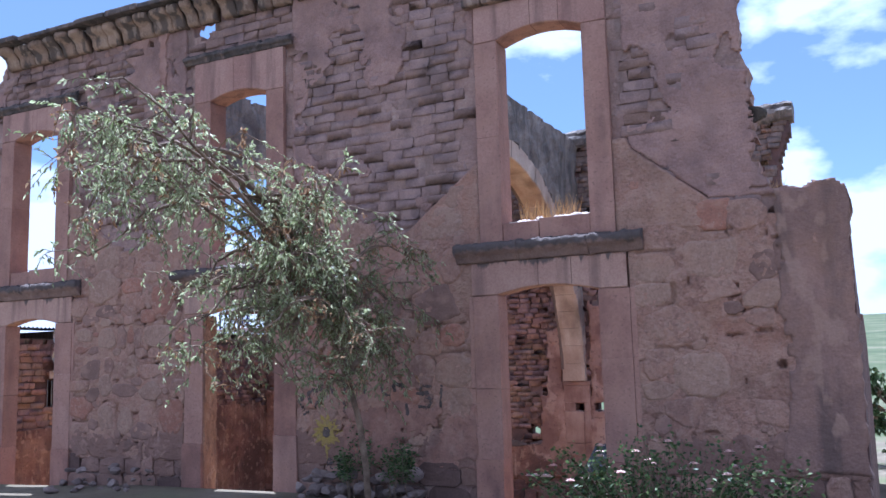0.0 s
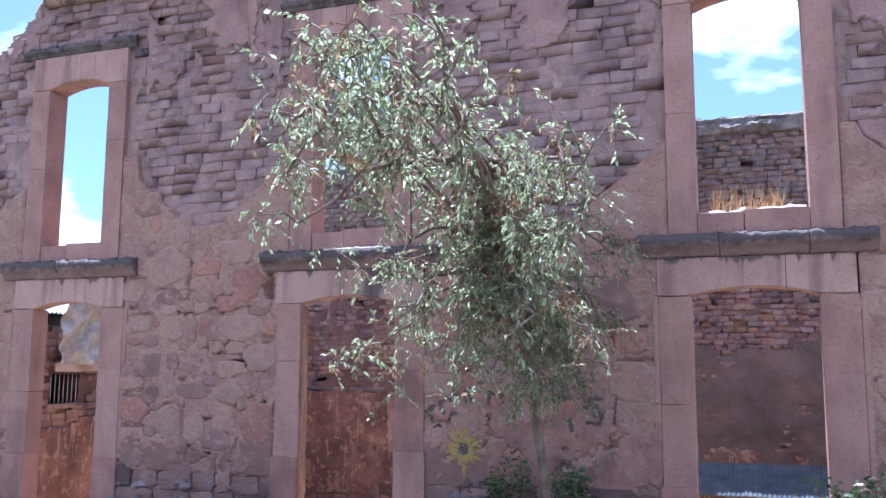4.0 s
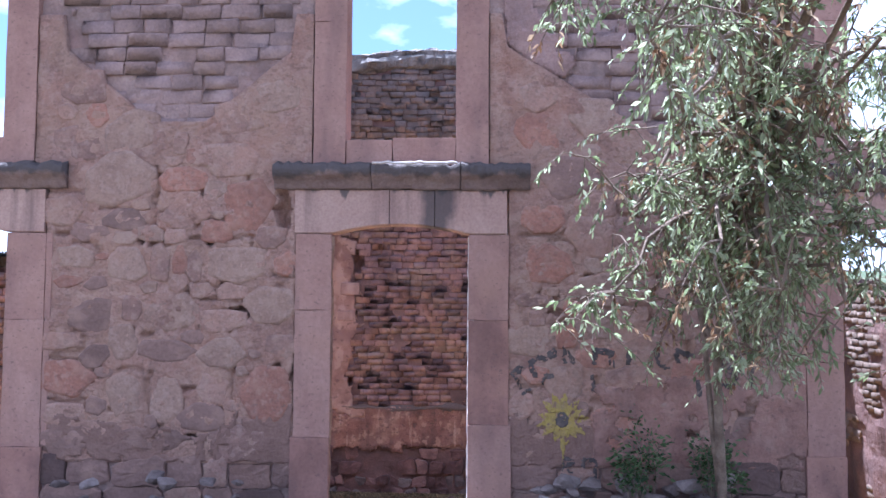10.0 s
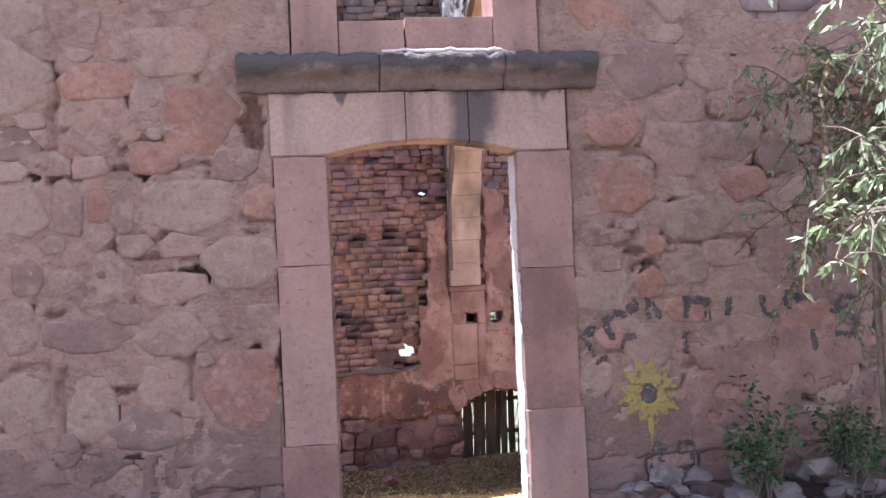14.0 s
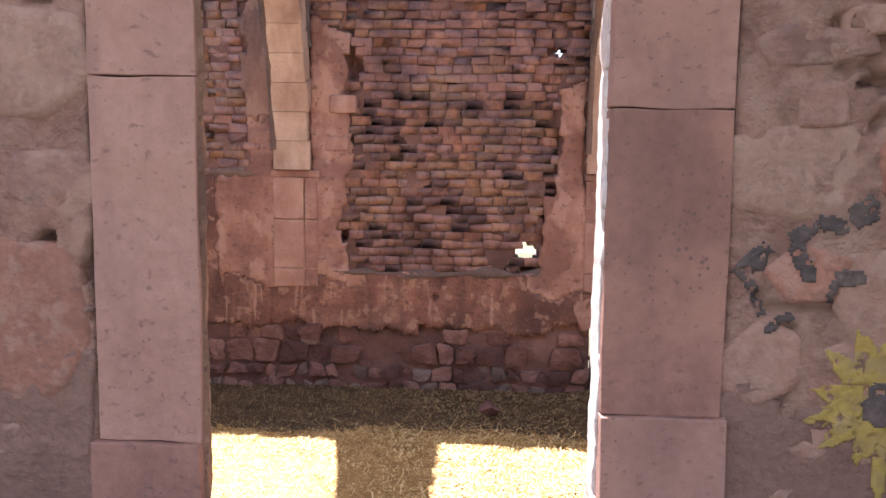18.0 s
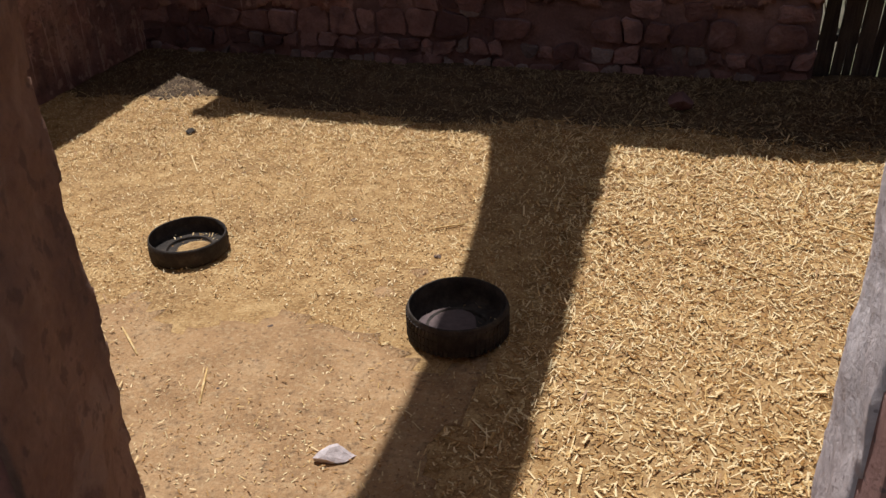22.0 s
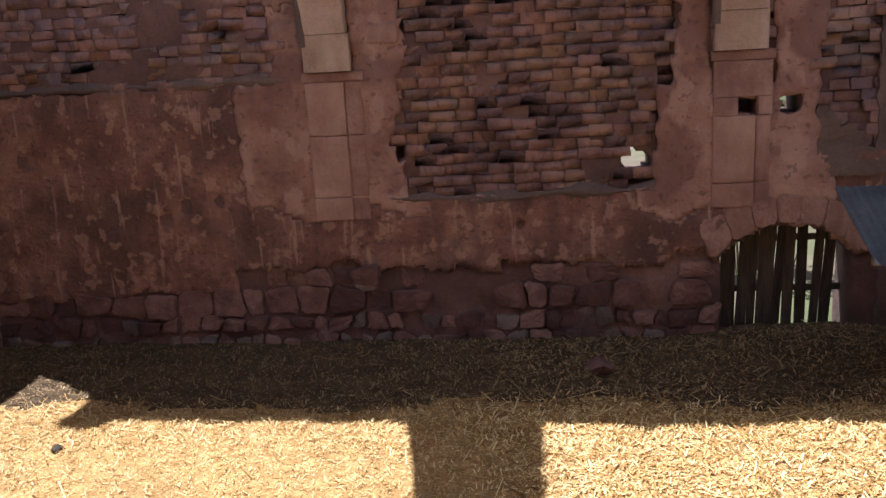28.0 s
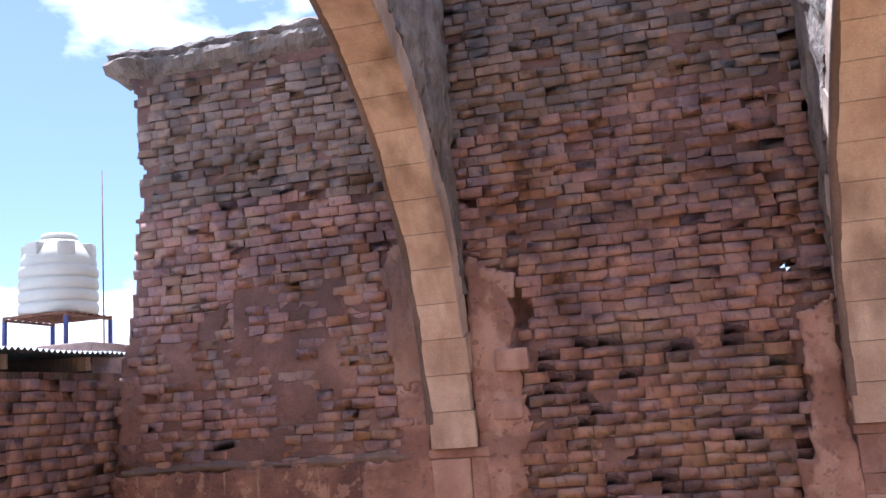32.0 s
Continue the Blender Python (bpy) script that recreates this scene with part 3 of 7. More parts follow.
def block(x0, x1, y0, y1, z0, z1, bev=0.012, jit=0.004, cuts=3, seed=0):
    """A dressed block with worn, slightly uneven edges."""
    rnd = random.Random(seed)
    bm = bmesh.new()
    bmesh.ops.create_cube(bm, size=1.0)
    for v in bm.verts:
        v.co = Vector(((x0 + x1) / 2 + v.co.x * (x1 - x0), (y0 + y1) / 2 + v.co.y * (y1 - y0), (z0 + z1) / 2 + v.co.z * (z1 - z0)))
    bmesh.ops.bevel(bm, geom=bm.edges[:], offset=min(bev, 0.3 * min(x1 - x0, y1 - y0, z1 - z0)), segments=2, affect="EDGES", profile=0.6)
    if cuts:
        long_e = [e for e in bm.edges if e.calc_length() > 0.12]
        bmesh.ops.subdivide_edges(bm, edges=long_e, cuts=cuts, use_grid_fill=True)
    o = rnd.random() * 50
    for v in bm.verts:
        c = v.co
        v.co = c + Vector((N(c.x + o, c.y, c.z, 9), N(c.x, c.y + o, c.z, 9), N(c.x, c.y, c.z + o, 9))) * jit * 2.5
    return bm


def brick_data(seed, w, d, h, jit):
    """Vertices and faces of one worn brick, its front towards -y, its centre at the origin."""
    rnd = random.Random(seed)
    vs = []
    for (sx, sz, y) in [(1, 1, d / 2), (1, 1, -d / 2 + 0.03), (0.985, 0.965, -d / 2 + 0.006), (0.955, 0.91, -d / 2)]:
        for ax, az in ((-1, -1), (1, -1), (1, 1), (-1, 1)):
            vs.append((ax * sx * w / 2 + rnd.uniform(-jit, jit), y + rnd.uniform(-jit, jit) * 0.7, az * sz * h / 2 + rnd.uniform(-jit, jit)))
    fs = [(12, 13, 14, 15)]
    for k in (0, 4, 8):
        for i in range(4):
            j = (i + 1) % 4
            fs.append((k + i, k + j, k + 4 + j, k + 4 + i))
    return vs, fs


def lay_bricks(wall, turn, org, zone, x0, x1, z0, z1, w, h, gap, d, jit, depth, single, mat_one, mat_rest, seed, lost=0.03):
    """Courses of bricks. Those in the box `single` are parts of their own, the rest is one part."""
    rnd = random.Random(seed)
    kinds = []
    for k in range(8):
        vs, fs = brick_data(seed * 10 + k, w, d, h, jit)
        me = bpy.data.meshes.new("brick")
        me.from_pydata([turn(*v) for v in vs], [], fs)
        me.materials.append(mat_one)
        me.polygons.foreach_set("use_smooth", [True] * len(me.polygons))
        kinds.append(me)
    V, F, count = [], [], 0
    z = z0 + h / 2
    row = 0
    while z < z1:
        x = x0 - (0.5 * w if row % 2 else 0.05 * w) + rnd.uniform(-0.05, 0.05)
        while x < x1:
            ln = w * rnd.uniform(0.72, 1.12)
            cx = x + ln / 2
            x += ln + gap * rnd.uniform(0.5, 1.5)
            zz = z + 0.03 * N(cx, 3.3, z, 0.8) + rnd.uniform(-0.004, 0.004)
            if not zone(cx, zz, ln):
                continue
            if rnd.random() < lost * (0.4 + 2.6 * max(0.0, 0.5 + 1.6 * N(cx, 8.1, zz, 0.9))):
                continue
            dy = depth(cx, zz) + rnd.uniform(-0.6, 0.6) * jit + (rnd.uniform(0.008, 0.028) if rnd.random() < 0.07 else 0)
            tilt = rnd.uniform(-1.4, 1.4)
            if single[0] < cx < single[1] and single[2] < zz < single[3] and count < 300:
                ob = new("brick", kinds[rnd.randrange(8)])
                ob.location = Vector(org) + Vector(turn(cx, dy, zz))
                ob.scale = (ln / w, 1, 1)
                ob.rotation_euler = (0, radians(tilt), 0)
                ob.parent = wall
                count += 1
            else:
                vs, fs = brick_data(rnd.randrange(10 ** 6), ln, d, h * rnd.uniform(0.9, 1.08), jit)
                k = len(V)
                V += [Vector(org) + Vector(turn(cx + a, dy + b, zz + c + a * math.tan(radians(tilt)))) for a, b, c in vs]
                F += [tuple(k + i for i in f) for f in fs]
        z += h + gap * rnd.uniform(0.7, 1.3)
        row += 1
    if V:
        ob = mesh_ob("brickwork", V, F, mat_rest, wall, "", True)
        ob["kind"] = "stuff"


def cells(x0, x1, z0, z1, size, seed, keep=lambda x, z: True, flat=1.25):
    """Uneven polygons that fill a rectangle, like the stones of a rubble wall."""
    rnd = random.Random(seed)
    pts = []
    tries = 0
    while tries < 2500:
        tries += 1
        p = (rnd.uniform(x0, x1), rnd.uniform(z0, z1), rnd.choice((0.6, 0.8, 1.0, 1.0, 1.25)) * size)
        if all(((p[0] - q[0]) / flat) ** 2 + (p[1] - q[1]) ** 2 > (0.5 * (p[2] + q[2])) ** 2 for q in pts):
            pts.append(p)
    out = []
    for a in pts:
        if not keep(a[0], a[1]):
            continue
        poly = [(x0, z0), (x1, z0), (x1, z1), (x0, z1)]
        for b in pts:
            if b is a or abs(b[0] - a[0]) > 3 * size or abs(b[1] - a[1]) > 3 * size:
                continue
            nx, nz = (b[0] - a[0]) / flat ** 2, b[1] - a[1]
            L2 = nx * (b[0] - a[0]) + nz * (b[1] - a[1])
            t = 0.5 + 0.25 * (a[2] ** 2 - b[2] ** 2) / max(L2, 1e-6) * 0.5
            c = nx * a[0] + nz * a[1] + t * L2
            res = []
            for p, q in zip(poly, poly[1:] + poly[:1]):
                dp, dq = nx * p[0] + nz * p[1] - c, nx * q[0] + nz * q[1] - c
                if dp <= 0:
                    res.append(p)
                if dp * dq < 0:
                    f = dp / (dp - dq)
                    res.append((p[0] + f * (q[0] - p[0]), p[1] + f * (q[1] - p[1])))
            poly = res
            if len(poly) < 3:
                break
        if len(poly) >= 3:
            out.append(poly)
    return out


def stone_piece(name, poly, place, proud, depth, inset, material, parent, seed):
    """One stone of a wall: an uneven pillow face, proud of the joints."""
    rnd = random.Random(seed)
    cx, cz = sum(p[0] for p in poly) / len(poly), sum(p[1] for p in poly) / len(poly)
    rad = max(0.02, sum(math.hypot(p[0] - cx, p[1] - cz) for p in poly) / len(poly))
    pts = []
    for p, q in zip(poly, poly[1:] + poly[:1]):
        for f in (0.13, 0.38, 0.62, 0.87):
            pts.append((p[0] + f * (q[0] - p[0]), p[1] + f * (q[1] - p[1])))
    k = max(0.3, 1 - inset / rad)
    pts = [(cx + (x - cx) * k + rnd.uniform(-0.011, 0.011), cz + (z - cz) * k + rnd.uniform(-0.011, 0.011)) for x, z in pts]
    n = len(pts)
    V, F = [], []
    for sc, d in ((1.0, depth), (1.0, 0.012 - proud), (0.95, 0.003 - proud), (0.6, -proud)):
        for x, z in pts:
            V.append(place(cx + (x - cx) * sc, d + rnd.uniform(-1, 1) * (0.005 if d < depth else 0), cz + (z - cz) * sc))
    V.append(place(cx, -proud + rnd.uniform(-0.012, 0.006), cz))
    for r in range(3):
        for i in range(n):
            j = (i + 1) % n
            F.append((r * n + i, r * n + j, (r + 1) * n + j, (r + 1) * n + i))
    for i in range(n):
        F.append((3 * n + i, 3 * n + (i + 1) % n, 4 * n))
    return mesh_ob(name, V, F, material, parent, smooth=False)


def field_stones(x0, x1, z0, z1, given, seed, keep):
    """Rounded stones of mixed size strewn over a panel: (x, z, half width, half height, tone, power)."""
    rnd = random.Random(seed)
    out = [(x, z, a, c, tone, rnd.uniform(3.0, 7.0)) for x, z, a, c, tone in given]
    for half, tries in ((0.25, 700), (0.18, 1300), (0.12, 900), (0.07, 250)):
        for i in range(tries):
            a, c = half * rnd.uniform(0.75, 1.25), half * rnd.uniform(0.5, 0.95)
            x, z = rnd.uniform(x0 + a * 0.9, x1 - a * 0.9), rnd.uniform(z0 + c, z1 - c)
            if not keep(x, z):
                continue
            if all(((x - q[0]) / (a + q[2] + 0.006)) ** 2 + ((z - q[1]) / (c + q[3] + 0.004)) ** 2 > 0.76 for q in out):
                # under 0.8 m the dark tone is drawn more often
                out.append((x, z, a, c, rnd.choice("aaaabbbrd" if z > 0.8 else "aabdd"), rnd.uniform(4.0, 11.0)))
    return out


def round_stone(s, place, parent, seed, mats):
    """One angular rubble stone bedded almost flush in the mortar, with a flat, uneven face."""
    rnd = random.Random(seed)
    x, z, a, c, tone, p = s
    k = rnd.choice((5, 6, 6, 7, 8))
    o, turn0 = rnd.random() * 90, rnd.uniform(0, 6.28)
    corner = []
    for i in range(k):
        an = turn0 + 2 * math.pi * (i + rnd.uniform(-0.28, 0.28)) / k
        co, si = math.cos(an), math.sin(an)
        r = (abs(co) ** p + abs(si) ** p) ** (-1 / p) * rnd.uniform(0.92, 1.1)
        corner.append((a * r * co, c * r * si))
    ring = []
    for (u0, w0), (u1, w1) in zip(corner, corner[1:] + corner[:1]):
        for f in (0.08, 0.3, 0.5, 0.7, 0.92):
            u, w = u0 + f * (u1 - u0), w0 + f * (w1 - w0)
            g = 1 + 0.06 * N(u + o, w, 0, 11) + 0.07 * N(u + o, w, 5, 4)
            ring.append((u * g, w * g))
    n = len(ring)
    proud = rnd.choice((0.0, 0.002, 0.003, 0.006))
    lean = (rnd.uniform(-0.014, 0.014), rnd.uniform(-0.014, 0.014))
    V, F = [], []
    for sc, d in ((1.0, 0.06), (1.0, 0.012), (0.94, 0.002 - proud), (0.78, -proud - 0.001), (0.4, -proud)):
        for u, w in ring:
            V.append(place(x + u * sc, d + ((0.005 * N(u * sc + o, w * sc, 1, 9) + lean[0] * u * sc + lean[1] * w * sc) if d < 0.05 else 0), z + w * sc))
    V.append(place(x, -proud + rnd.uniform(-0.002, 0.003), z))
    for r in range(4):
        for i in range(n):
            j = (i + 1) % n
            F.append((r * n + i, r * n + j, (r + 1) * n + j, (r + 1) * n + i))
    for i in range(n):
        F.append((4 * n + i, 4 * n + (i + 1) % n, 5 * n))
    return mesh_ob("stone", V, F, mats[tone], parent, smooth=True)


def tube(path, radii, sides=8):
    """A tapered tube along a path."""
    V, F = [], []
    for i, p in enumerate(path):
        a = Vector(path[max(0, i - 1)])
        b = Vector(path[min(len(path) - 1, i + 1)])
        d = (b - a).normalized() if (b - a).length > 1e-6 else Vector((0, 0, 1))
        s = d.cross(Vector((0.31, 0.17, 0.93)))
        if s.length < 1e-3:
            s = d.cross(Vector((1, 0, 0)))
        s.normalize()
        t = d.cross(s)
        for k in range(sides):
            an = 2 * math.pi * k / sides
            V.append(Vector(p) + (s * math.cos(an) + t * math.sin(an)) * radii[i])
    for i in range(len(path) - 1):
        for k in range(sides):
            l = (k + 1) % sides
            F.append((i * sides + k, i * sides + l, (i + 1) * sides + l, (i + 1) * sides + k))
    F.append(tuple(range(sides))[::-1])
    F.append(tuple((len(path) - 1) * sides + k for k in range(sides)))
    return V, F


def join(*lists):
    V, F = [], []
    for v, f in lists:
        k = len(V)
        V += list(v)
        F += [tuple(k + i for i in g) for g in f]
    return V, F


# ---- plan ----
FY = 9.2            # street face of the facade
WALL = 0.42         # its thickness
BY = 18.1           # inner face of the back wall
FLOOR = -1.85       # straw floor inside
SIDE = -13.95       # side wall on the shed's side
DOORS = [(-11.97, -10.89), (-8.07, -6.9), (-3.765, -2.6)]
WINS = [(-11.93, -10.96), (-7.965, -7.015), (-3.685, -2.65)]
D_IMP, D_TOP, D_HEAD, C_TOP = 2.25, 2.33, 2.63, 2.84
W_SILL = 3.08
W_IMP, W_TOP = [5.17, 5.19, 5.25], [5.26, 5.28, 5.36]
W_HEAD = [5.62, 5.76, 5.7]
TOP = [(-14.35, 3.6), (-14.1, 4.0), (-13.8, 4.45), (-13.62, 5.05), (-13.2, 5.5), (-12.7, 5.98), (-12.3, 6.3), (-12.2, 6.52), (-5.05, 6.52), (-4.95, 6.34), (-4.65, 6.3), (-4.2, 6.18), (-3.9, 5.95), (-3.8, 5.8), (-2.2, 5.8), (-2.1, 5.8), (-1.4, 5.68), (-1.05, 5.5), (-0.98, 5.15)]
EDGE = [(3.2, -0.78), (3.45, -0.94), (4.2, -0.92), (4.7, -1.02), (5.2, -0.98)]


def in_rect(x, z, r):
    return r[0] < x < r[1] and r[2] < z < r[3]


OPEN = [(d[0] - 0.31, d[1] + 0.34, -3.0, D_HEAD) for d in DOORS] + [(w[0] - 0.28, w[1] + 0.28, 2.84, h) for w, h in zip(WINS, W_HEAD)]


def facade_has(x, z):
    if any(in_rect(x, z, r) for r in OPEN):
        return False
    if math.hypot((x + 8.11 - 0.3 * (z - 6.29)) / 0.17, (z - 6.29) / 0.13) + 0.3 * N(x, 5, z, 6) < 1 or math.hypot((x + 9.11) / 0.06, (z - 6.245) / 0.06) < 1:
        return False
    if x > -0.98:
        if z > 5.15:
            return False
        if z > 3.2:
            return x < lerp_profile(EDGE, z) + 0.05 * N(z, 1, 1, 9)
        return x < -0.11 + 0.02 * N(z, 2, 2, 3) and z < lerp_profile([(-0.8, 3.18), (-0.5, 3.12), (-0.25, 3.24), (-0.1, 3.1)], x)
    if x > -14.35 and z > lerp_profile(TOP, x) + 0.06 * N(x, 7, 0, 5):
        return False
    return x > -14.35


def v_line(x):
    """Height above which the adobe courses lie bare."""
    if x < -12.2:
        return 3.1 + max(0, x + 13.4) * 0.7
    if x < -10.5:
        return 9
    if x < -8.3:
        return 3.25 + max(0, abs(x + 9.43) - 0.24) * 0.84 if abs(x + 9.43) < 0.99 else 9
    if x < -6.6:
        return 9
    if x < -3.9:
        return 3.09 + max(0, abs(x + 5.1) - 0.15) * (0.62 if x < -5.1 else 0.78)
    if x < -2.2:
        return 9
    return 3.1 + max(0, -1.35 - x) * 0.82


def bare(x, z):
    return z > v_line(x)


def plastered(x, z):
    """Remains of the render coat on the upper storey."""
    if abs(x + 9.43) < 0.99 - 0.05 * abs(N(z, 4, 0, 3)) and z < 4.75 + 0.4 * N(x, 3, 0, 1.5):
        return False
    if x > -2.3:
        gone = 1 - math.hypot((x + 2.12) / 0.4, (z - 4.45) / 0.5) + 0.4 * N(x, 0, z, 4)
        return gone < 0.1 and N(x, 2.0, z, 1.6) + 0.4 * N(x, 0, z, 5) > -0.52 and z > 3.0
    c = -9.48 if x < -7.5 else -5.1
    side = abs(x - c) - 0.78 if x > -10.6 else -1
    return N(x, 5.0, z, 1.3) + 0.35 * N(x, 1, z, 6) + 0.03 * N(x, 6, z, 14) + max(0, z - 4.5) * 0.22 + max(0, side) * 1.6 > 0.40


# ground
def ground_z(x, y):
    z = 0.02 * fbm(x, y, 0, 0.6) - 0.02
    if x < -9:
        z -= 0.035 * min(8, -9 - x)
    inside = -14.6 < x < -0.1
    if y > (9.2 if inside else 9.4):
        z += (-2.15 if inside and y < 18.6 else -1.9 * min(1, (y - 9.4) / (3.0 if x < -0.1 else 7.0)))
    if y > 60:
        z += min(24, (y - 60) * 0.055)
    return z


gx = lines(-40, 24, 1.0, (-14.6, -14.4, -0.3, -0.1)) 
gx = [-3000, -900, -300, -120, -70] + gx + [40, 70, 120, 300, 900, 3000]
gy = [-3000, -900, -300, -100, -50, -30] + lines(-20, 30, 1.0, (9.1, 9.3, 9.7)) + [40, 60, 100, 180, 400, 900, 3000]
V = [(x, y, ground_z(x, y)) for x in gx for y in gy]
F = [(i * len(gy) + j, (i + 1) * len(gy) + j, (i + 1) * len(gy) + j + 1, i * len(gy) + j + 1) for i in range(len(gx) - 1) for j in range(len(gy) - 1)]
ground_mesh = mesh_ob("ground", V, F, M["dirt"])
ground_mesh.data.materials.append(M["hill"])
for face in ground_mesh.data.polygons:
    if face.center.y > 35:
        face.material_index = 1
ground = tagged(ground_mesh, "dry bare earth in front of and behind the ruin", "ground", kind="structure")

# straw floor of the yard inside
us, ws = lines(-14.0, -0.2, 0.14), lines(9.5, BY + 0.1, 0.14)


def floor_z(x, y):
    z = FLOOR + 0.035 * fbm(x, y, 3, 0.7) + 0.012 * N(x, y, 0, 6)
    z += 0.12 * math.exp(-((x + 5.0) / 0.9) ** 2 - ((y - 17.6) / 0.8) ** 2)
    return z


V = [(x, y, floor_z(x, y)) for x in us for y in ws]
F = [(i * len(ws) + j, (i + 1) * len(ws) + j, (i + 1) * len(ws) + j + 1, i * len(ws) + j + 1) for i in range(len(us) - 1) for j in range(len(ws) - 1)]
floor = tagged(mesh_ob("floor", V, F, M["strawbed"], smooth=True), "earth floor covered with trodden yellow straw", "floor", kind="structure")

# ---- facade ----
facade = tagged(new("wall_facade"), "ruined two-storey facade of pink rubble stone and adobe", "wall", kind="structure")
specials = sorted({v for r in OPEN for v in r[:2]})
us = lines(-14.4, -0.05, 0.05, specials)
ws = lines(-2.1, 7.0, 0.05, sorted({v for r in OPEN for v in r[2:]}))


def facade_front(x, z):
    if z > 2.95:
        return 0.058 + 0.012 * fbm(x, 3, z, 4, 3) + 0.016 * N(x, 19, z, 1.1)
    return 0.17 + 0.014 * fbm(x, 1, z, 6, 4) if z > 0.33 else 0.03


V, F = relief(us, ws, facade_has, facade_front, lambda x, z: 0.2 if -8.9 < x < -7.8 and z > 6.1 else WALL + 0.03 * fbm(x, 2, z, 2), lambda u, w, d: (u, FY + d, w), lambda u, w: 0.07 if u > -1.4 or w > 5.9 or u < -13.2 else 0.0)
mesh_ob("wall_core", V, F, M["mortar"], facade)

# render coat that is left on the upper storey and beside the windows
us2, ws2 = lines(-14.3, -0.3, 0.028), lines(3.0, 6.9, 0.028)
V, F = relief(us2, ws2, lambda x, z: facade_has(x, z) and bare(x, z) and plastered(x, z), lambda x, z: 0.03 + 0.018 * fbm(x, 8, z, 4, 4) + 0.006 * fbm(x, 2, z, 16, 3), lambda x, z: 0.12, lambda u, w, d: (u, FY + d, w), 0.03)
mesh_ob("render_coat", V, F, M["mudcoat"], facade, "flaking mud render", True)["kind"] = "stuff"


def coat_strip(x0, x1, low, top, step=0.05):
    """A sheet of lime render between two frames, its upper edge cut along the line top(x)."""
    n, m = max(2, int((x1 - x0) / step)), 22
    V, F = [], []
    for side in (0, 1):
        for i in range(n + 1):
            x = x0 + (x1 - x0) * i / n
            hi = min(top(x), 4.2) + 0.012 * N(x, 7, 0, 12)
            for k in range(m + 1):
                z = low + (hi - 0.03 - low) * k / (m - 2) if k < m - 1 else hi - 0.015 * (m - k)
                d = (0.0 + 0.016 * fbm(x, 41, z, 4, 4) + 0.05 * max(0, N(x, 9, z, 3.3) - 0.55)) if side == 0 else 0.12
                if side == 0 and k > m - 2:
                    d += 0.045 * (k - m + 2)
                V.append((x, FY + d, z))
    o = (n + 1) * (m + 1)
    for i in range(n):
        for k in range(m):
            a = i * (m + 1) + k
            F += [(a, a + m + 1, a + m + 2, a + 1), (o + a, o + a + 1, o + a + m + 2, o + a + m + 1)]
        a = i * (m + 1) + m
        F.append((a, a + m + 1, o + a + m + 1, o + a))
    for i in (0, n):
        for k in range(m):
            a = i * (m + 1) + k
            F.append((a, a + 1, o + a + 1, o + a))
    mesh_ob("render_coat", V, F, M["bed"], facade, "lime render cut off along a slanting line", True)


coat_strip(-13.6, -12.22, 2.843, v_line)
coat_strip(-10.67, -8.255, 2.843, v_line)
coat_strip(-6.725, -3.97, 2.843, v_line)
coat_strip(-2.365, -0.96, 2.843, lambda x: min(v_line(x), 3.9))
V, F = relief(lines(-0.86, -0.1, 0.04), lines(0.36, 3.26, 0.04), lambda x, z: facade_has(x, z) and x > -0.72 + 0.12 * N(z, 4, 0, 1.6) + 0.05 * N(z, 8, x, 6), lambda x, z: -0.012 + 0.012 * fbm(x, 14, z, 3, 4), lambda x, z: 0.12, lambda u, w, d: (u, FY + d, w), 0.04)
mesh_ob("render_coat", V, F, M["stainedcoat"], facade, "brown render with dark rain stains at the broken end", True)
PANELS = ((-14.3, -12.282), (-10.548, -8.382), (-6.558, -4.077), (-2.258, -0.12))
UPPER = [(-9.94, 2.71, 0.32, 0.25, "b"), (-9.37, 2.72, 0.23, 0.11, "r"), (-9.35, 2.44, 0.24, 0.17, "a"), (-8.79, 2.5, 0.25, 0.26, "r"), (-9.88, 2.36, 0.19, 0.1, "d"), (-10.4, 2.45, 0.19, 0.15, "a"), (-10.28, 2.05, 0.16, 0.11, "b"), (-10.35, 1.83, 0.15, 0.06, "r"), (-10.11, 1.81, 0.12, 0.06, "d"), (-9.83, 1.98, 0.19, 0.16, "b"), (-9.55, 1.98, 0.09, 0.17, "a"), (-9.38, 2.02, 0.07, 0.13, "r"), (-9.25, 1.98, 0.07, 0.16, "a"), (-8.87, 1.98, 0.28, 0.18, "b"), (-8.46, 2, 0.12, 0.11, "r"), (-10.15, 1.53, 0.2, 0.17, "d")]
LOWER = [(-9.44, 1.56, 0.25, 0.18, "b"), (-9.79, 1.6, 0.09, 0.12, "a"), (-8.61, 1.63, 0.24, 0.17, "b"), (-10.41, 1.31, 0.19, 0.08, "a"), (-9.48, 1.25, 0.26, 0.1, "d"), (-9, 1.24, 0.24, 0.13, "b"), (-10.33, 1, 0.26, 0.16, "r"), (-9.84, 0.86, 0.15, 0.21, "b"), (-9.47, 0.85, 0.15, 0.22, "b"), (-9.08, 0.93, 0.15, 0.15, "a"), (-8.63, 0.89, 0.24, 0.23, "r"), (-8.49, 1.28, 0.16, 0.11, "a"), (-10.34, 0.69, 0.22, 0.11, "a"), (-9.64, 0.49, 0.4, 0.09, "d"), (-10.37, 0.46, 0.25, 0.11, "d"), (-8.88, 0.47, 0.27, 0.17, "a")] + [(-9.57, 3.06, 0.055, 0.1, "a"), (-9.4, 3.04, 0.07, 0.11, "a"), (-9.3, 2.92, 0.05, 0.07, "r")]
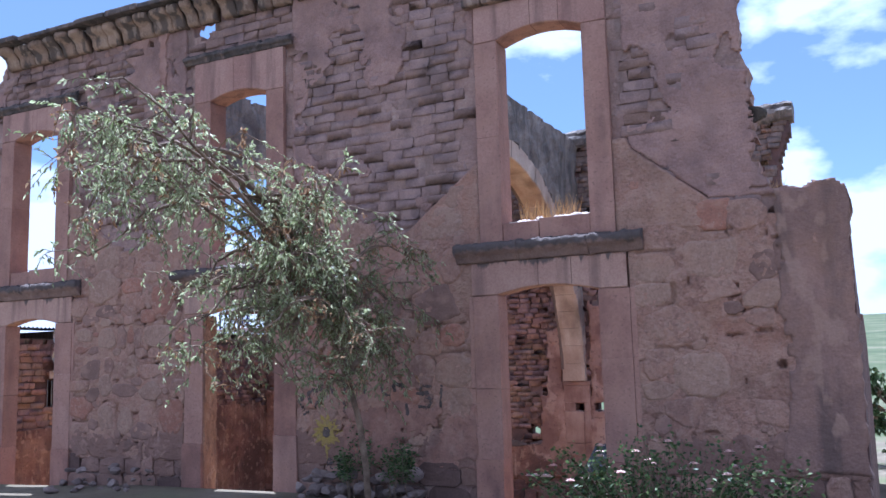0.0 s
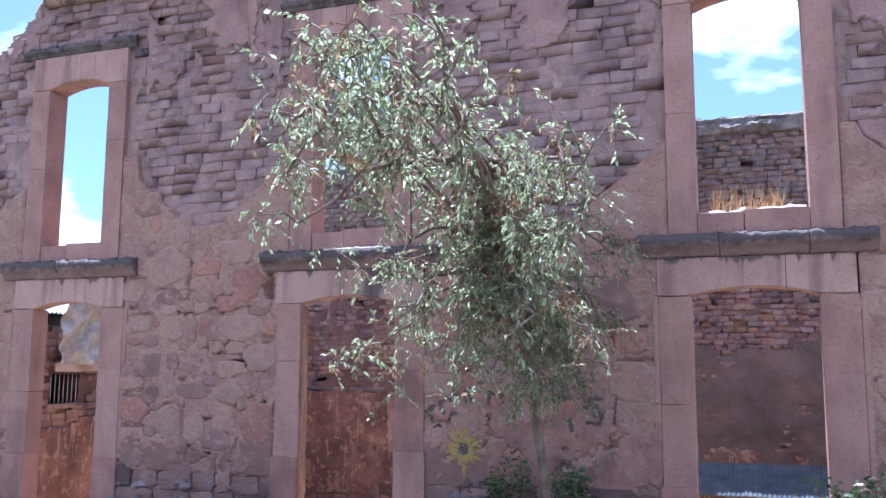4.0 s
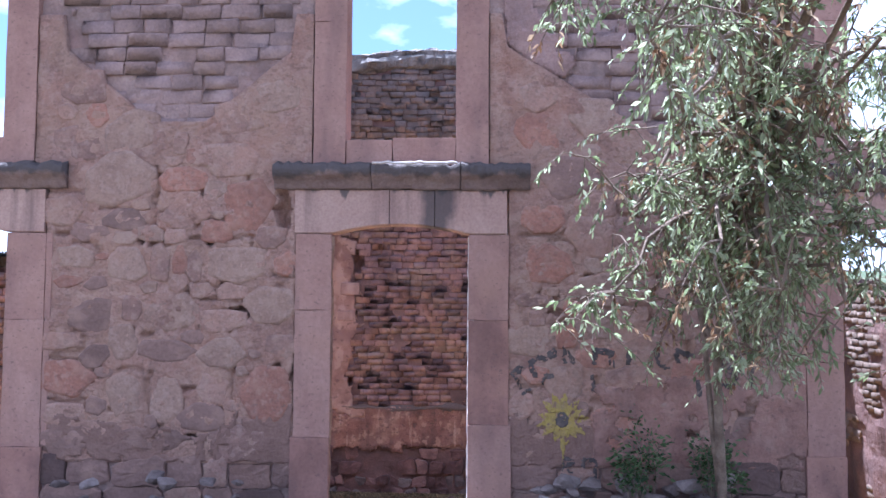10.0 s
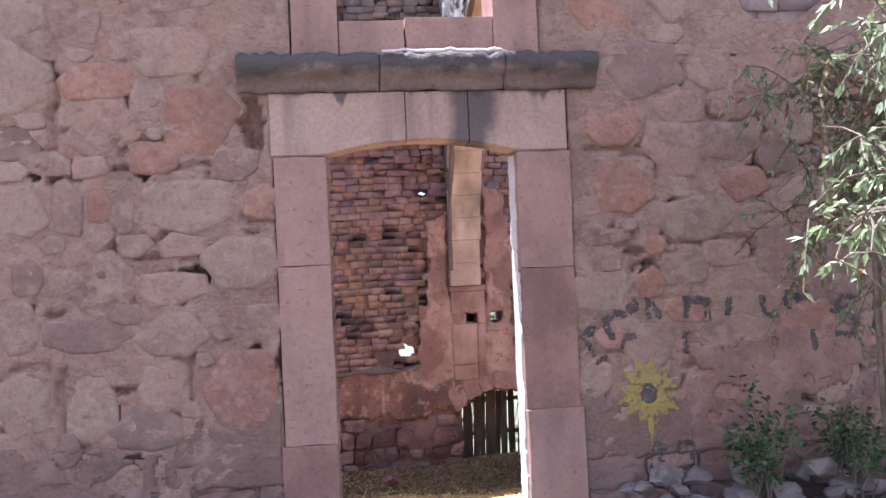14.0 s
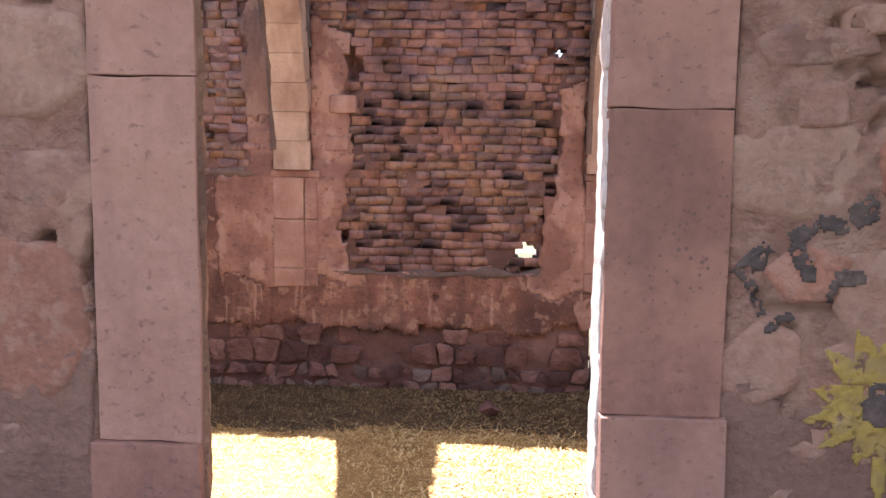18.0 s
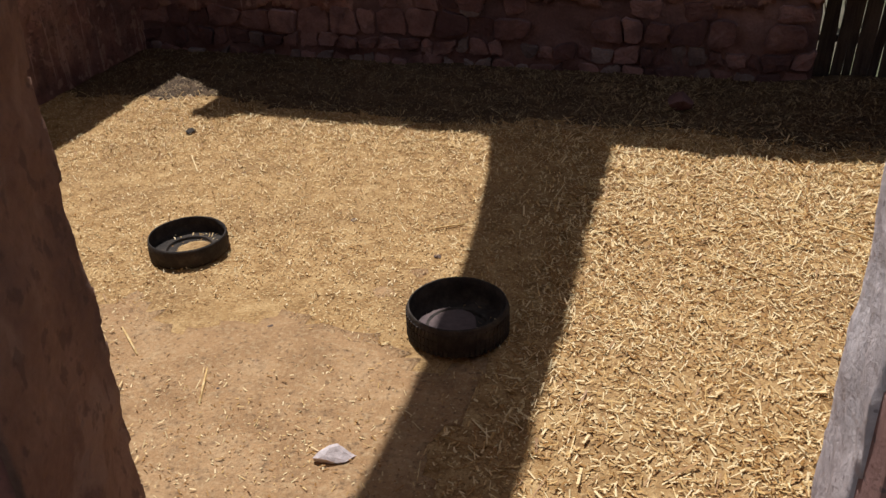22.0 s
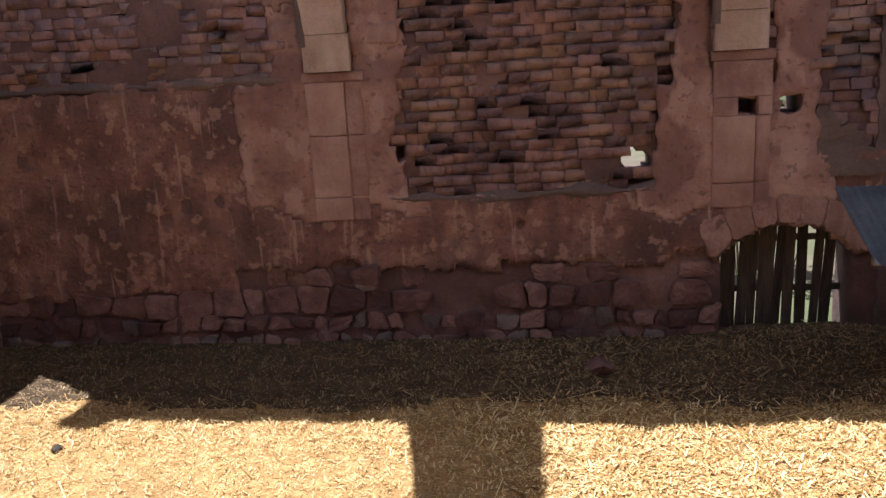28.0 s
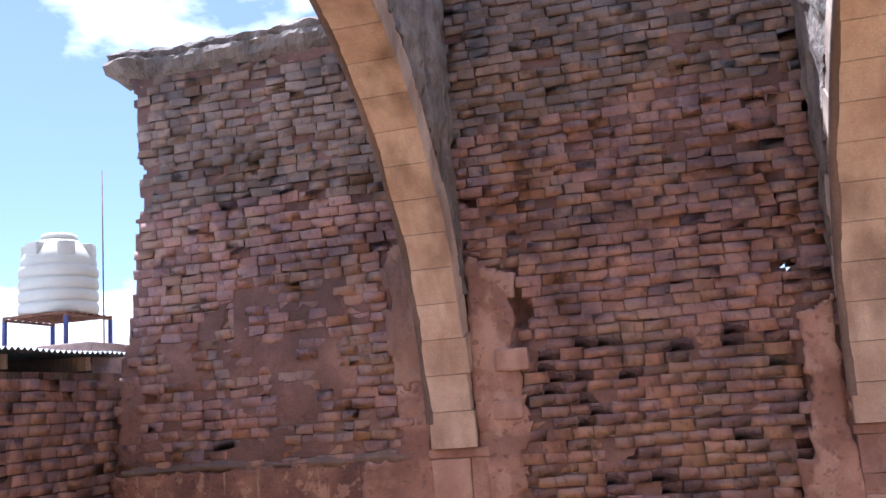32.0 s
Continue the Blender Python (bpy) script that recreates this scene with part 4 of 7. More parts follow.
BESIDE = [(-6.26, 2.39, 0.2, 0.13, "r"), (-6.22, 2.01, 0.21, 0.18, "r"), (-5.73, 1.79, 0.24, 0.14, "b"), (-6.35, 1.7, 0.17, 0.06, "a"), (-5.83, 1.48, 0.16, 0.13, "b"), (-6.37, 1.35, 0.21, 0.15, "b"), (-6.09, 0.99, 0.16, 0.17, "b"), (-6.46, 0.8, 0.12, 0.14, "a"), (-5.55, 0.74, 0.32, 0.12, "r"), (-5.48, 1.06, 0.3, 0.12, "a"), (-5.59, 0.46, 0.31, 0.14, "r"), (-6.47, 0.44, 0.17, 0.13, "a"), (-5.82, 2.5, 0.18, 0.11, "a"), (-5.46, 2.28, 0.21, 0.14, "a"), (-5.41, 1.99, 0.2, 0.12, "r"), (-5.14, 1.54, 0.22, 0.18, "a"), (-6.09, 0.63, 0.15, 0.13, "a"), (-5.03, 1.05, 0.22, 0.17, "r")]
GIVEN = {1: UPPER + LOWER, 2: BESIDE}
HOLES = [(-9.72, 2.19, 0.035, 0.03), (-9.14, 2.21, 0.05, 0.06), (-8.86, 1.56, 0.09, 0.06), (-9.03, 0.72, 0.04, 0.05), (-8.38, 1.04, 0.03, 0.07), (-9.62, 2.16, 0.05, 0.025), (-8.5, 2.44, 0.065, 0.14), (-10.4, 2.25, 0.07, 0.02), (-9.42, 2.9, 0.05, 0.05), (-9.35, 1.52, 0.05, 0.05), (-9.37, 0.8, 0.05, 0.045), (-9.25, 0.52, 0.05, 0.03), (-8.53, 1.08, 0.03, 0.07), (-6.13, 1.6, 0.1, 0.022), (-6.07, 1.53, 0.04, 0.025), (-5.3, 1.55, 0.05, 0.03), (-4.4, 0.8, 0.03, 0.09), (-5.95, 0.45, 0.03, 0.05), (-1.2, 2.2, 0.05, 0.03), (-0.8, 1.4, 0.04, 0.04), (-1.7, 1.1, 0.04, 0.03), (-13.2, 1.9, 0.06, 0.03)]
rnd = random.Random(404)
HOLES += [(rnd.uniform(x0 + 0.1, x1 - 0.1), rnd.uniform(0.4, 2.8), rnd.uniform(0.025, 0.09), rnd.uniform(0.008, 0.022)) for x0, x1 in PANELS for _ in range(26)]
HOLES += [(rnd.uniform(x0 + 0.1, x1 - 0.1), rnd.uniform(0.4, 2.8), rnd.uniform(0.008, 0.018), rnd.uniform(0.03, 0.08)) for x0, x1 in PANELS for _ in range(12)]
STONES = []
for k, (x0, x1) in enumerate(PANELS):
    field = field_stones(x0, x1, 0.4, 3.9, GIVEN.get(k, []), 90 + k, lambda x, z: facade_has(x, z) and z < v_line(x) - 0.18 and all(facade_has(x + d, z) for d in (-0.2, 0.2)) and (z < 2.5 or N(x, 44, z, 1.4) > -0.1) and (x < -2.3 or N(x, 71, z, 1.1) > -0.05))
    STONES.append(field)
    crack = [(s, random.Random(int(s[0] * 1000)).uniform(-3.1, 3.1), random.Random(int(s[1] * 1000)).uniform(0.5, 1.3)) for s in field if s[2] > 0.08 and random.Random(int(s[0] * 7000)).random() < 0.5]

    def bedding(x, z, crack=crack):
        d = 0.003 + 0.007 * fbm(x, 3, z, 5, 4) + 0.006 * fbm(x, 9, z, 17, 3)
        for hx, hz, a, c in HOLES:
            if abs(x - hx) < 1.6 * a and abs(z - hz) < 1.6 * c:
                r = math.hypot((x - hx) / a, (z - hz) / c) + 0.5 * N(x, 5, z, 14)
                if r < 1:
                    d = max(d, min(0.13, 0.03 + min(a, c) * 2.2) * (1 - r * r * 0.3))
        for s, an, wide in crack:
            if abs(x - s[0]) < s[2] + 0.06 and abs(z - s[1]) < s[3] + 0.06:
                u, w = (x - s[0]) / s[2], (z - s[1]) / s[3]
                r = (abs(u) ** s[5] + abs(w) ** s[5]) ** (1 / s[5]) / (1 + 0.1 * N(x, 9, z, 8))
                if abs((math.atan2(w, u) - an + math.pi) % (2 * math.pi) - math.pi) < wide and abs(r - 1.09) * min(s[2], s[3]) < 0.011:
                    d += 0.03
        return d

    V, F = relief(lines(x0, x1, 0.021), lines(0.3, 2.9, 0.021), facade_has, bedding, lambda x, z: 0.2, lambda u, w, d: (u, FY + d, w))
    mesh_ob("mortar_bed", V, F, M["bed"], facade, smooth=True)


# thin ragged coat that makes each panel darker towards the ground
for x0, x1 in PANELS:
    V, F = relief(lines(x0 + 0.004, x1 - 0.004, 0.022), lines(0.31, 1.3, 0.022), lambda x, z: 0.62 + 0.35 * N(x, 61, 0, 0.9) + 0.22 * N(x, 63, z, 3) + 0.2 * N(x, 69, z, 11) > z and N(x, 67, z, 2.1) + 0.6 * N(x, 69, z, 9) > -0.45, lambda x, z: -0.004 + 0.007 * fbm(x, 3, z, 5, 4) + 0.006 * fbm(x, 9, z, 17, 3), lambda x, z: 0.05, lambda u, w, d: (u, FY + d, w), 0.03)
    mesh_ob("mud_splash", V, F, M["damp"], facade, "ragged darker coat on the foot of the wall", True)

V, F = relief(lines(-5.95, -4.09, 0.02), lines(0.31, 1.3, 0.02), lambda x, z: x > -5.86 + 0.1 * N(z, 3, 0, 3) and z < 0.98 + 0.16 * N(x, 21, 0, 1.6) + 0.1 * N(x, 22, z, 5) + 0.06 * N(x, 23, z, 14) and N(x, 25, z, 2.7) + 0.4 * N(x, 26, z, 9) > -0.42, lambda x, z: -0.011 + 0.008 * fbm(x, 13, z, 4, 4) + 0.004 * fbm(x, 9, z, 17, 3), lambda x, z: 0.05, lambda u, w, d: (u, FY + d, w), 0.025)
mesh_ob("render_coat", V, F, M["redmud"], facade, "worn red mud render low on the wall", True)


def cut_stone(parent, x0, x1, y0, y1, z0, z1, seed, name="stone", material=None, bev=0.0045):
    return part(name, block(x0, x1, y0, y1, z0, z1, bev, 0.0026, 4, seed), material or M["cut"], parent)


def arched_lintel(parent, x0, x1, imp, rise, head, y0, y1, outer, seed):
    """Three blocks over an opening, cut to a flat segmental arch."""
    left, right = x0 - outer, x1 + outer
    c, half = (x0 + x1) / 2, (x1 - x0) / 2
    cuts = [left, x0 + 0.62 * half * 1.35, x1 - 0.5 * half, right]
    for k in range(3):
        a, b = cuts[k] + 0.003, cuts[k + 1] - 0.003
        xs = [a + (b - a) * i / 12 for i in range(13)]
        low = [imp + rise * (1 - min(1, abs(x - c) / half) ** 2) if x0 < x < x1 else imp for x in xs]
        V, F = [], []
        for x, lo in zip(xs, low):
            hi = head + 0.004 * N(x, 0, seed, 6)
            j = 0.004 * N(x, seed, 1, 10)
            V += [(x, y0 + j, lo + 0.012), (x, y0 + j, hi), (x, y1, hi), (x, y1, lo), (x, y0 + 0.014 + j, lo)]
        for i in range(12):
            for p in range(5):
                q = (p + 1) % 5
                F.append((i * 5 + p, i * 5 + q, i * 5 + 5 + q, i * 5 + 5 + p))
        F += [(4, 3, 2, 1, 0), tuple(12 * 5 + p for p in range(5))]
        mesh_ob("lintel_stone", V, F, M["lintel_stained" if seed == 61 else "lintel" if seed < 80 else "head"], parent)


def moulding(parent, x0, x1, zt, h, out, y, seed, material, name="cornice"):
    """A moulded string of stone with a broken, uneven edge, in two or three lengths."""
    rnd = random.Random(seed)
    prof = [(0.0, -h), (-0.2 * out, -h), (-0.3 * out, -0.9 * h), (-0.42 * out, -0.76 * h), (-0.58 * out, -0.62 * h), (-0.8 * out, -0.52 * h), (-0.97 * out, -0.42 * h), (-1.02 * out, -0.25 * h), (-0.98 * out, -0.08 * h), (-0.86 * out, 0.0), (-0.5 * out, 0.012), (0.0, 0.03)]
    cuts = [x0, x0 + (x1 - x0) * rnd.uniform(0.35, 0.45), x0 + (x1 - x0) * rnd.uniform(0.68, 0.76), x1]
    for k in range(3):
        a, b = cuts[k] + 0.003, cuts[k + 1] - 0.003
        n = 44
        V, F = [], []
        for i in range(n + 1):
            x = a + (b - a) * i / n
            wear = 1 - 0.3 * max(0, N(x, seed, 0, 4)) - 0.16 * abs(N(x, 1, seed, 14))
            for dy, dz in prof:
                V.append((x, y + dy * wear + 0.004 * N(x, dz * 9, seed, 8), zt + dz + 0.014 * N(x, dy * 5, seed, 5) + (0.025 * N(x, 3, 3, 9) + 0.02 * N(x, 8, 3, 23) if dz > -0.1 * h else 0.01 * N(x, dz * 7, 4, 17))))
        m = len(prof)
        for i in range(n):
            for p in range(m):
                q = (p + 1) % m
                F.append((i * m + p, i * m + m + p, i * m + m + q, i * m + q))
        F += [tuple(range(m)), tuple(n * m + p for p in reversed(range(m)))]
        mesh_ob(name, V, F, material, parent, smooth=True)


FRONT = FY - 0.008
for k, (x0, x1) in enumerate(DOORS):
    door = tagged(new("door_%d" % (k + 1)), "empty doorway with a cut pink stone frame and dark cornice", "doorway", kind="structure")
    y0, y1 = FRONT, FY + 0.32
    for side, (a, b) in enumerate(((x0 - 0.31, x0), (x1, x1 + 0.34))):
        y1 = FY + (0.2 if side else 0.03 if k == 1 else 0.25)
        zs = [-0.7, 0.65 if side else 0.53, 1.525 if side else 1.6, D_IMP] if k == 1 else [-0.7, 0.42, 1.2 + 0.3 * side, D_IMP]
        for i in range(3):
            mm = M["cut_dirty"] if (i == 0 and (side == 0 or k != 1)) or (k == 1 and i == 1 and side == 1) else None
            grow = 0.02 if i == 0 else 0.0
            if i and k != 1:
                fx = a - 0.0595 if side == 0 else b + 0.0015
                cut_stone(door, fx, fx + 0.058, FY - 0.004, FY + 0.1, zs[i] + 0.004, zs[i + 1] - 0.004, 160 + k * 10 + side * 4 + i, "jamb_fillet", None, 0.012)
            cut_stone(door, a - (grow if side == 0 else 0), b + (grow if side else 0), y0 - grow, y1, zs[i] + 0.001, zs[i + 1] - 0.001, 100 + k * 10 + side * 4 + i, "jamb_stone", mm)
    arched_lintel(door, x0, x1, D_IMP + 0.003, D_TOP - D_IMP, D_HEAD, y0, y1, 0.325, 60 + k)
    moulding(door, x0 - 0.5, x1 + 0.52, C_TOP, C_TOP - D_HEAD - 0.004, 0.14, FY, 70 + k, M["doorcornice"])
    cut_stone(door, x0 - 0.3, x1 + 0.33, FY - 0.1, FY + 0.3, -2.0, -0.36, 150 + k, "door_sill")
# plaster left on the reveals of the middle door, and a ridge of lime on its cornice
reveal = tagged(new("door_lining"), "crumbling plaster on the reveals of the middle doorway", "plaster", kind="structure")
x0, x1 = DOORS[1]
V, F = relief(lines(FY + 0.02, FY + 0.215, 0.0142), lines(-0.5, D_IMP - 0.02, 0.018), lambda y, z: y > FY + 0.045 + (0.03 if z > 1.5 else 0) + 0.03 * N(y, 6, z, 4) + 0.02 * N(y, 9, z, 13), lambda y, z: 0.003 + 0.007 * (0.5 + N(y, 5, z, 9)) + 0.005 * N(y, 2, z, 24) - 0.008 * max(0, N(y, 31, z, 38) - 0.25), lambda y, z: -0.05, lambda u, w, d: (x1 - d, u, w))
mesh_ob("lime_plaster", V, F, M["limelump"], reveal, "bright lumpy lime plaster", True)
V, F = relief(lines(FY + 0.015, FY + 0.43, 0.013), lines(-0.5, D_IMP - 0.02, 0.016), lambda y, z: y < FY + 0.425 + 0.014 * N(y, 3, z, 5) + 0.014 * N(y, 7, z, 15), lambda y, z: 0.002 + 0.012 * fbm(y, 4, z, 6, 4) + 0.012 * max(0, N(y, 15, z, 2.5)), lambda y, z: -0.22, lambda u, w, d: (x0 + 0.012 - 0.14 * (u - FY - 0.015) / 0.41 + d, u, w))
mesh_ob("mud_plaster", V, F, M["revealmud"], reveal, "ochre mud plaster, its orange deepened for light off the straw", True)
pts = [Vector((-7.72 + 0.045 * i, FY - 0.155 + 0.012 * N(i, 1, 0, 0.9), C_TOP + 0.004 + 0.03 * max(0, N(i, 4, 0, 0.5)))) for i in range(17)]
V, F = tube(pts, [0.009 + 0.007 * abs(N(i, 2, 2, 0.8)) for i in range(17)], 7)
mesh_ob("lime_ridge", V, F, M["limelump"], reveal, "broken lime ridge", True)
for k, (x0, x1) in enumerate(WINS):
    win = tagged(new("window_%d" % (k + 1)), "empty upper window opening with a cut pink stone frame", "window", kind="structure")
    y0, y1 = FRONT, FY + 0.32
    for side, (a, b) in enumerate(((x0 - 0.28, x0), (x1, x1 + 0.28))):
        zs = [2.845 + 0.002, 4.1 + 0.3 * side, W_IMP[k]]
        for i in range(2):
            cut_stone(win, a, b, y0, y1, zs[i] + 0.001, zs[i + 1] - 0.001, 200 + k * 10 + side * 4 + i, "jamb_stone")
    cut_stone(win, x0 + 0.003, x0 + 0.42 * (x1 - x0), y0 + 0.02, FY + 0.38, 2.847, W_SILL - 0.012, 230 + k, "window_sill")
    cut_stone(win, x0 + 0.43 * (x1 - x0), x1 - 0.003, y0 + 0.008, FY + 0.38, 2.847, W_SILL + 0.008, 240 + k, "window_sill")
    if k == 2:
        V, F = relief(lines(x0 + 0.02, x1 - 0.01, 0.02), lines(FY + 0.05, FY + 0.34, 0.02), lambda x, y: N(x, y, 4, 5) + 0.4 * N(x, y, 8, 14) > -0.1, lambda x, y: W_SILL + 0.03 + 0.03 * fbm(x, y, 2, 7, 3), lambda x, y: W_SILL - 0.03, lambda u, w, d: (u, w, d), 0.03)
        mesh_ob("lime_crust", V, F, M["limelump"], win, "pale broken lime crust on the sill", True)
    arched_lintel(win, x0, x1, W_IMP[k] + 0.003, W_TOP[k] - W_IMP[k], W_HEAD[k], y0, y1, 0.28, 80 + k)
    if k < 2:
        moulding(win, x0 - 0.46, x1 + 0.42, W_HEAD[k] + 0.12, 0.116, 0.07, FY, 90 + k, M["cornice"])
        continue
    rnd, x, i = random.Random(17), x0 - 0.4, 0
    while x < x1 + 0.3:
        w = min(rnd.uniform(0.16, 0.34), x1 + 0.42 - x)
        cut_stone(win, x, x + w - 0.008, FY - 0.05 - rnd.uniform(0, 0.06), FY + 0.34, 5.705, 5.83 - rnd.uniform(0, 0.012), 420 + i, "cap_stone", M["eavestone"], 0.03)
        cut_stone(win, x - 0.03, x + w - 0.04, FY - 0.09 - rnd.uniform(0, 0.04), FY + 0.3, 5.835, 5.87 + 0.05 * (x - x0 + 0.4) / 1.7 + rnd.uniform(0, 0.02), 440 + i, "cap_stone", M["cornice"], 0.025)
        x += w
        i += 1

# eaves cornice: a thin dark slab on moulded blocks
eaves = tagged(new("eaves_cornice"), "broken stone cornice along the top of the facade", "cornice", kind="structure")
x, rnd, i = -12.1, random.Random(5), 0
CYMA = [(0.06, -0.16), (-0.03, -0.155), (-0.07, -0.11), (-0.085, -0.05), (-0.12, 0.0), (-0.19, 0.035), (-0.255, 0.06), (-0.275, 0.1), (-0.27, 0.14), (0.06, 0.15)]
while x < -5.15:
    w = rnd.uniform(0.2, 0.36)
    zt = 6.5 + 0.015 * N(x, 4, 0, 1.5)
    worn, gap = rnd.choice((0.78, 0.9, 1.0, 1.0, 1.06)), rnd.choice((0.008, 0.015, 0.03))
    V, F = [], []
    for k in range(9):
        u = x + (w - gap) * k / 8
        edge = 1 - 0.16 * abs(k / 4 - 1) ** 5 - 0.12 * max(0, N(u, i, 3, 9))
        for dy, dz in CYMA:
            V.append((u, FY + (dy * worn * edge if dy < 0 else dy) + 0.012 * N(u, dz * 9, i, 9), zt + dz + 0.01 * N(u, dy * 9, i, 7)))
    m = len(CYMA)
    for k in range(8):
        for p in range(m):
            q = (p + 1) % m
            F.append((k * m + p, k * m + m + p, k * m + m + q, k * m + q))
    F += [tuple(range(m)), tuple(8 * m + p for p in reversed(range(m)))]
    mesh_ob("corbel_stone", V, F, M["eavestone"], eaves, smooth=True)
    if i % 2 == 0:
        ww = min(0.62, -5.1 - x)
        cut_stone(eaves, x - 0.08, x + ww - 0.085, FY - 0.33 - rnd.uniform(0, 0.05), FY + 0.42, zt + 0.155, zt + 0.215 + rnd.uniform(0, 0.03), 380 + i, "cornice_slab", M["cornice"], 0.022)
        slab_end = x + ww - 0.085
    x = max(x + w, slab_end + 0.085) if i % 2 else x + w
    i += 1
# pale lime that has run down from the cornice, and a rotten beam end in the broken edge
V, F = relief(lines(-9.2, -8.5, 0.02), lines(5.2, 6.36, 0.02), lambda x, z: abs(x + 8.855 + 0.05 * N(z, 3, 0, 2.4)) < 0.05 + 0.05 * N(z, 8, 0, 3) + 0.09 * max(0, z - 5.9) + 0.03 * N(x, 7, z, 12) - 0.12 * max(0, 5.42 - z), lambda x, z: 0.008 + 0.012 * fbm(x, 12, z, 7, 3), lambda x, z: 0.1, lambda u, w, d: (u, FY + d, w), 0.02)
mesh_ob("lime_run", V, F, M["paleplaster"], facade, "pale lime run down from the cornice", True)
bm = block(-1.1, -0.78, FY + 0.06, FY + 0.22, 3.86, 4.04, 0.03, 0.014, 3, 77)
for v in bm.verts:
    v.co.z += (v.co.x + 1.0) * 0.25 * (1 if v.co.z < 3.95 else -0.4) + 0.03 * N(v.co.x, v.co.y, v.co.z, 14)
part("beam_end", bm, M["gatewood"], facade, "rotten dark beam end")

# ---- back wall ----
back = tagged(new("wall_back"), "high red brick back wall on a rough stone base", "wall", kind="structure")
BTOP = [(-13.6, 6.0), (-13.0, 5.95), (-10.8, 5.99), (-10.0, 6.05), (-9.3, 6.3), (-8, 6.42), (-5, 6.42), (-1.2, 6.4)]
LEFT_EDGE = [(-2, -14.0), (2.2, -13.7), (2.8, -13.55), (4.5, -13.4), (5.6, -13.5), (6.0, -13.7)]
RIGHT_EDGE = [(-2, -1.0), (2.2, -1.05), (3.0, -1.5), (4.2, -1.45), (5.4, -1.3), (5.8, -1.15), (6.4, -1.05)]
PIL = [(-10.06, -9.43), (-5.98, -5.38)]
RIB = [(-10.03, -9.55), (-5.96, -5.46)]   # the arches themselves are narrower than their pilasters
GATE_X, GATE_TOP = (-5.85, -4.55), -0.68


def gate_hole(x, z):
    a, b = GATE_X
    c, half = (a + b) / 2, (b - a) / 2
    return a < x < b and z < GATE_TOP - 0.3 * ((x - c) / half) ** 2


def back_has(x, z):
    if gate_hole(x, z):
        return False
    if math.hypot((x + 6.69) / 0.125, (z - 0.01) / 0.13) + 0.6 * N(x, 0, z, 9) < 1:
        return False
    if in_rect(x, z, (-5.72, -5.53, 0.42, 0.6)) or in_rect(x, z, (-5.33, -5.12, 0.42, 0.6)):
        return False
    for hx, hz, r in ((-6.32, 2.6, 0.06), (-6.27, 2.83, 0.045), (-6.25, 3.75, 0.03), (-9.02, 3.5, 0.03)):
        if math.hypot(x - hx, z - hz) < r:
            return False
    if z > lerp_profile(BTOP, x) + 0.05 * N(x, 3, 0, 6):
        return False
    return lerp_profile(LEFT_EDGE, z) + 0.09 * N(z, 5, 0, 5) < x < lerp_profile(RIGHT_EDGE, z) + 0.09 * N(z, 9, 0, 5)


def back_coat(x, z):
    """Where the red stained render still covers the wall: low down, and in strips beside the pilasters."""
    n = 0.12 * N(x, 0, z, 2.2) + 0.06 * N(x, 3, z, 7)
    tooth = 0.2 * N(round(z / 0.24) * 3.7, 1.5, 2.5) + 0.16 * N(0, 3, z, 1.3)
    if x < -10.08:
        ledge = 0.98
    elif x < -9.4:
        ledge = 3.0
    elif x < -6.55:
        ledge = -0.3
    else:
        ledge = 0.1 + 0.25 * (x + 6.55)
    if x > -4.95:
        ledge = 0.0
    elif x > -6.5 and z > 0:
        ledge = 0.75
    for (a, b), (ha, hb) in zip(PIL, ((3.3, 1.3), (2.3, 1.0))):
        if a - 0.36 + 0.7 * tooth < x < a and z < ha + n + 0.5 * (x - a):
            return z > -1.0 + n
        if b < x < b + (0.36 if a < -8 else 0.42) + 0.6 * tooth and z < hb + 1.75 + n - 0.6 * (x - b):
            return z > -1.0 + n
    return -1.05 + 1.2 * n - (0.25 if x < -11 else 0) < z < ledge + 0.25 * n


us = lines(-14.1, -0.9, 0.05, (GATE_X[0], GATE_X[1], -5.72, -5.53, -5.33, -5.12))
ws = lines(-2.1, 6.5, 0.045, (0.42, 0.6))


def erode(x, z):
    """How deep the mud has washed out between the bricks."""
    gully = 0.09 * math.exp(-((x + 6.42 - 0.1 * N(0, 2, z, 1.2)) / 0.11) ** 2) if 0.1 < z < 4.4 else 0.0
    if 1.4 < z < 3.3:
        gully += 0.08 * math.exp(-((x + 9.02 - 0.1 * N(0, 6, z, 1.6)) / 0.1) ** 2)
    return gully + 0.08 * max(0.0, N(x * 1.8, 21.0, z * 0.5, 0.9) + 0.5 * N(x, 4.0, z, 2.3) - 0.1)


PITS = [(-9.2, 0.2, 0.13, 0.09), (-9.28, 0.02, 0.07, 0.12), (-9.0, 2.42, 0.1, 0.2), (-6.45, 0.55, 0.06, 0.16), (-6.35, 1.5, 0.05, 0.13), (-6.66, -0.2, 0.16, 0.07), (-12.3, 2.6, 0.05, 0.2), (-11.9, 1.75, 0.05, 0.06), (-12.0, 3.3, 0.07, 0.05), (-8.35, 3.35, 0.1, 0.04)]


def pit(x, z):
    """Where bricks have fallen out and left a hollow."""
    return any(((x - a) / w) ** 2 + ((z - b) / h) ** 2 + 0.6 * N(x, 5, z, 9) < 1 for a, b, w, h in PITS)


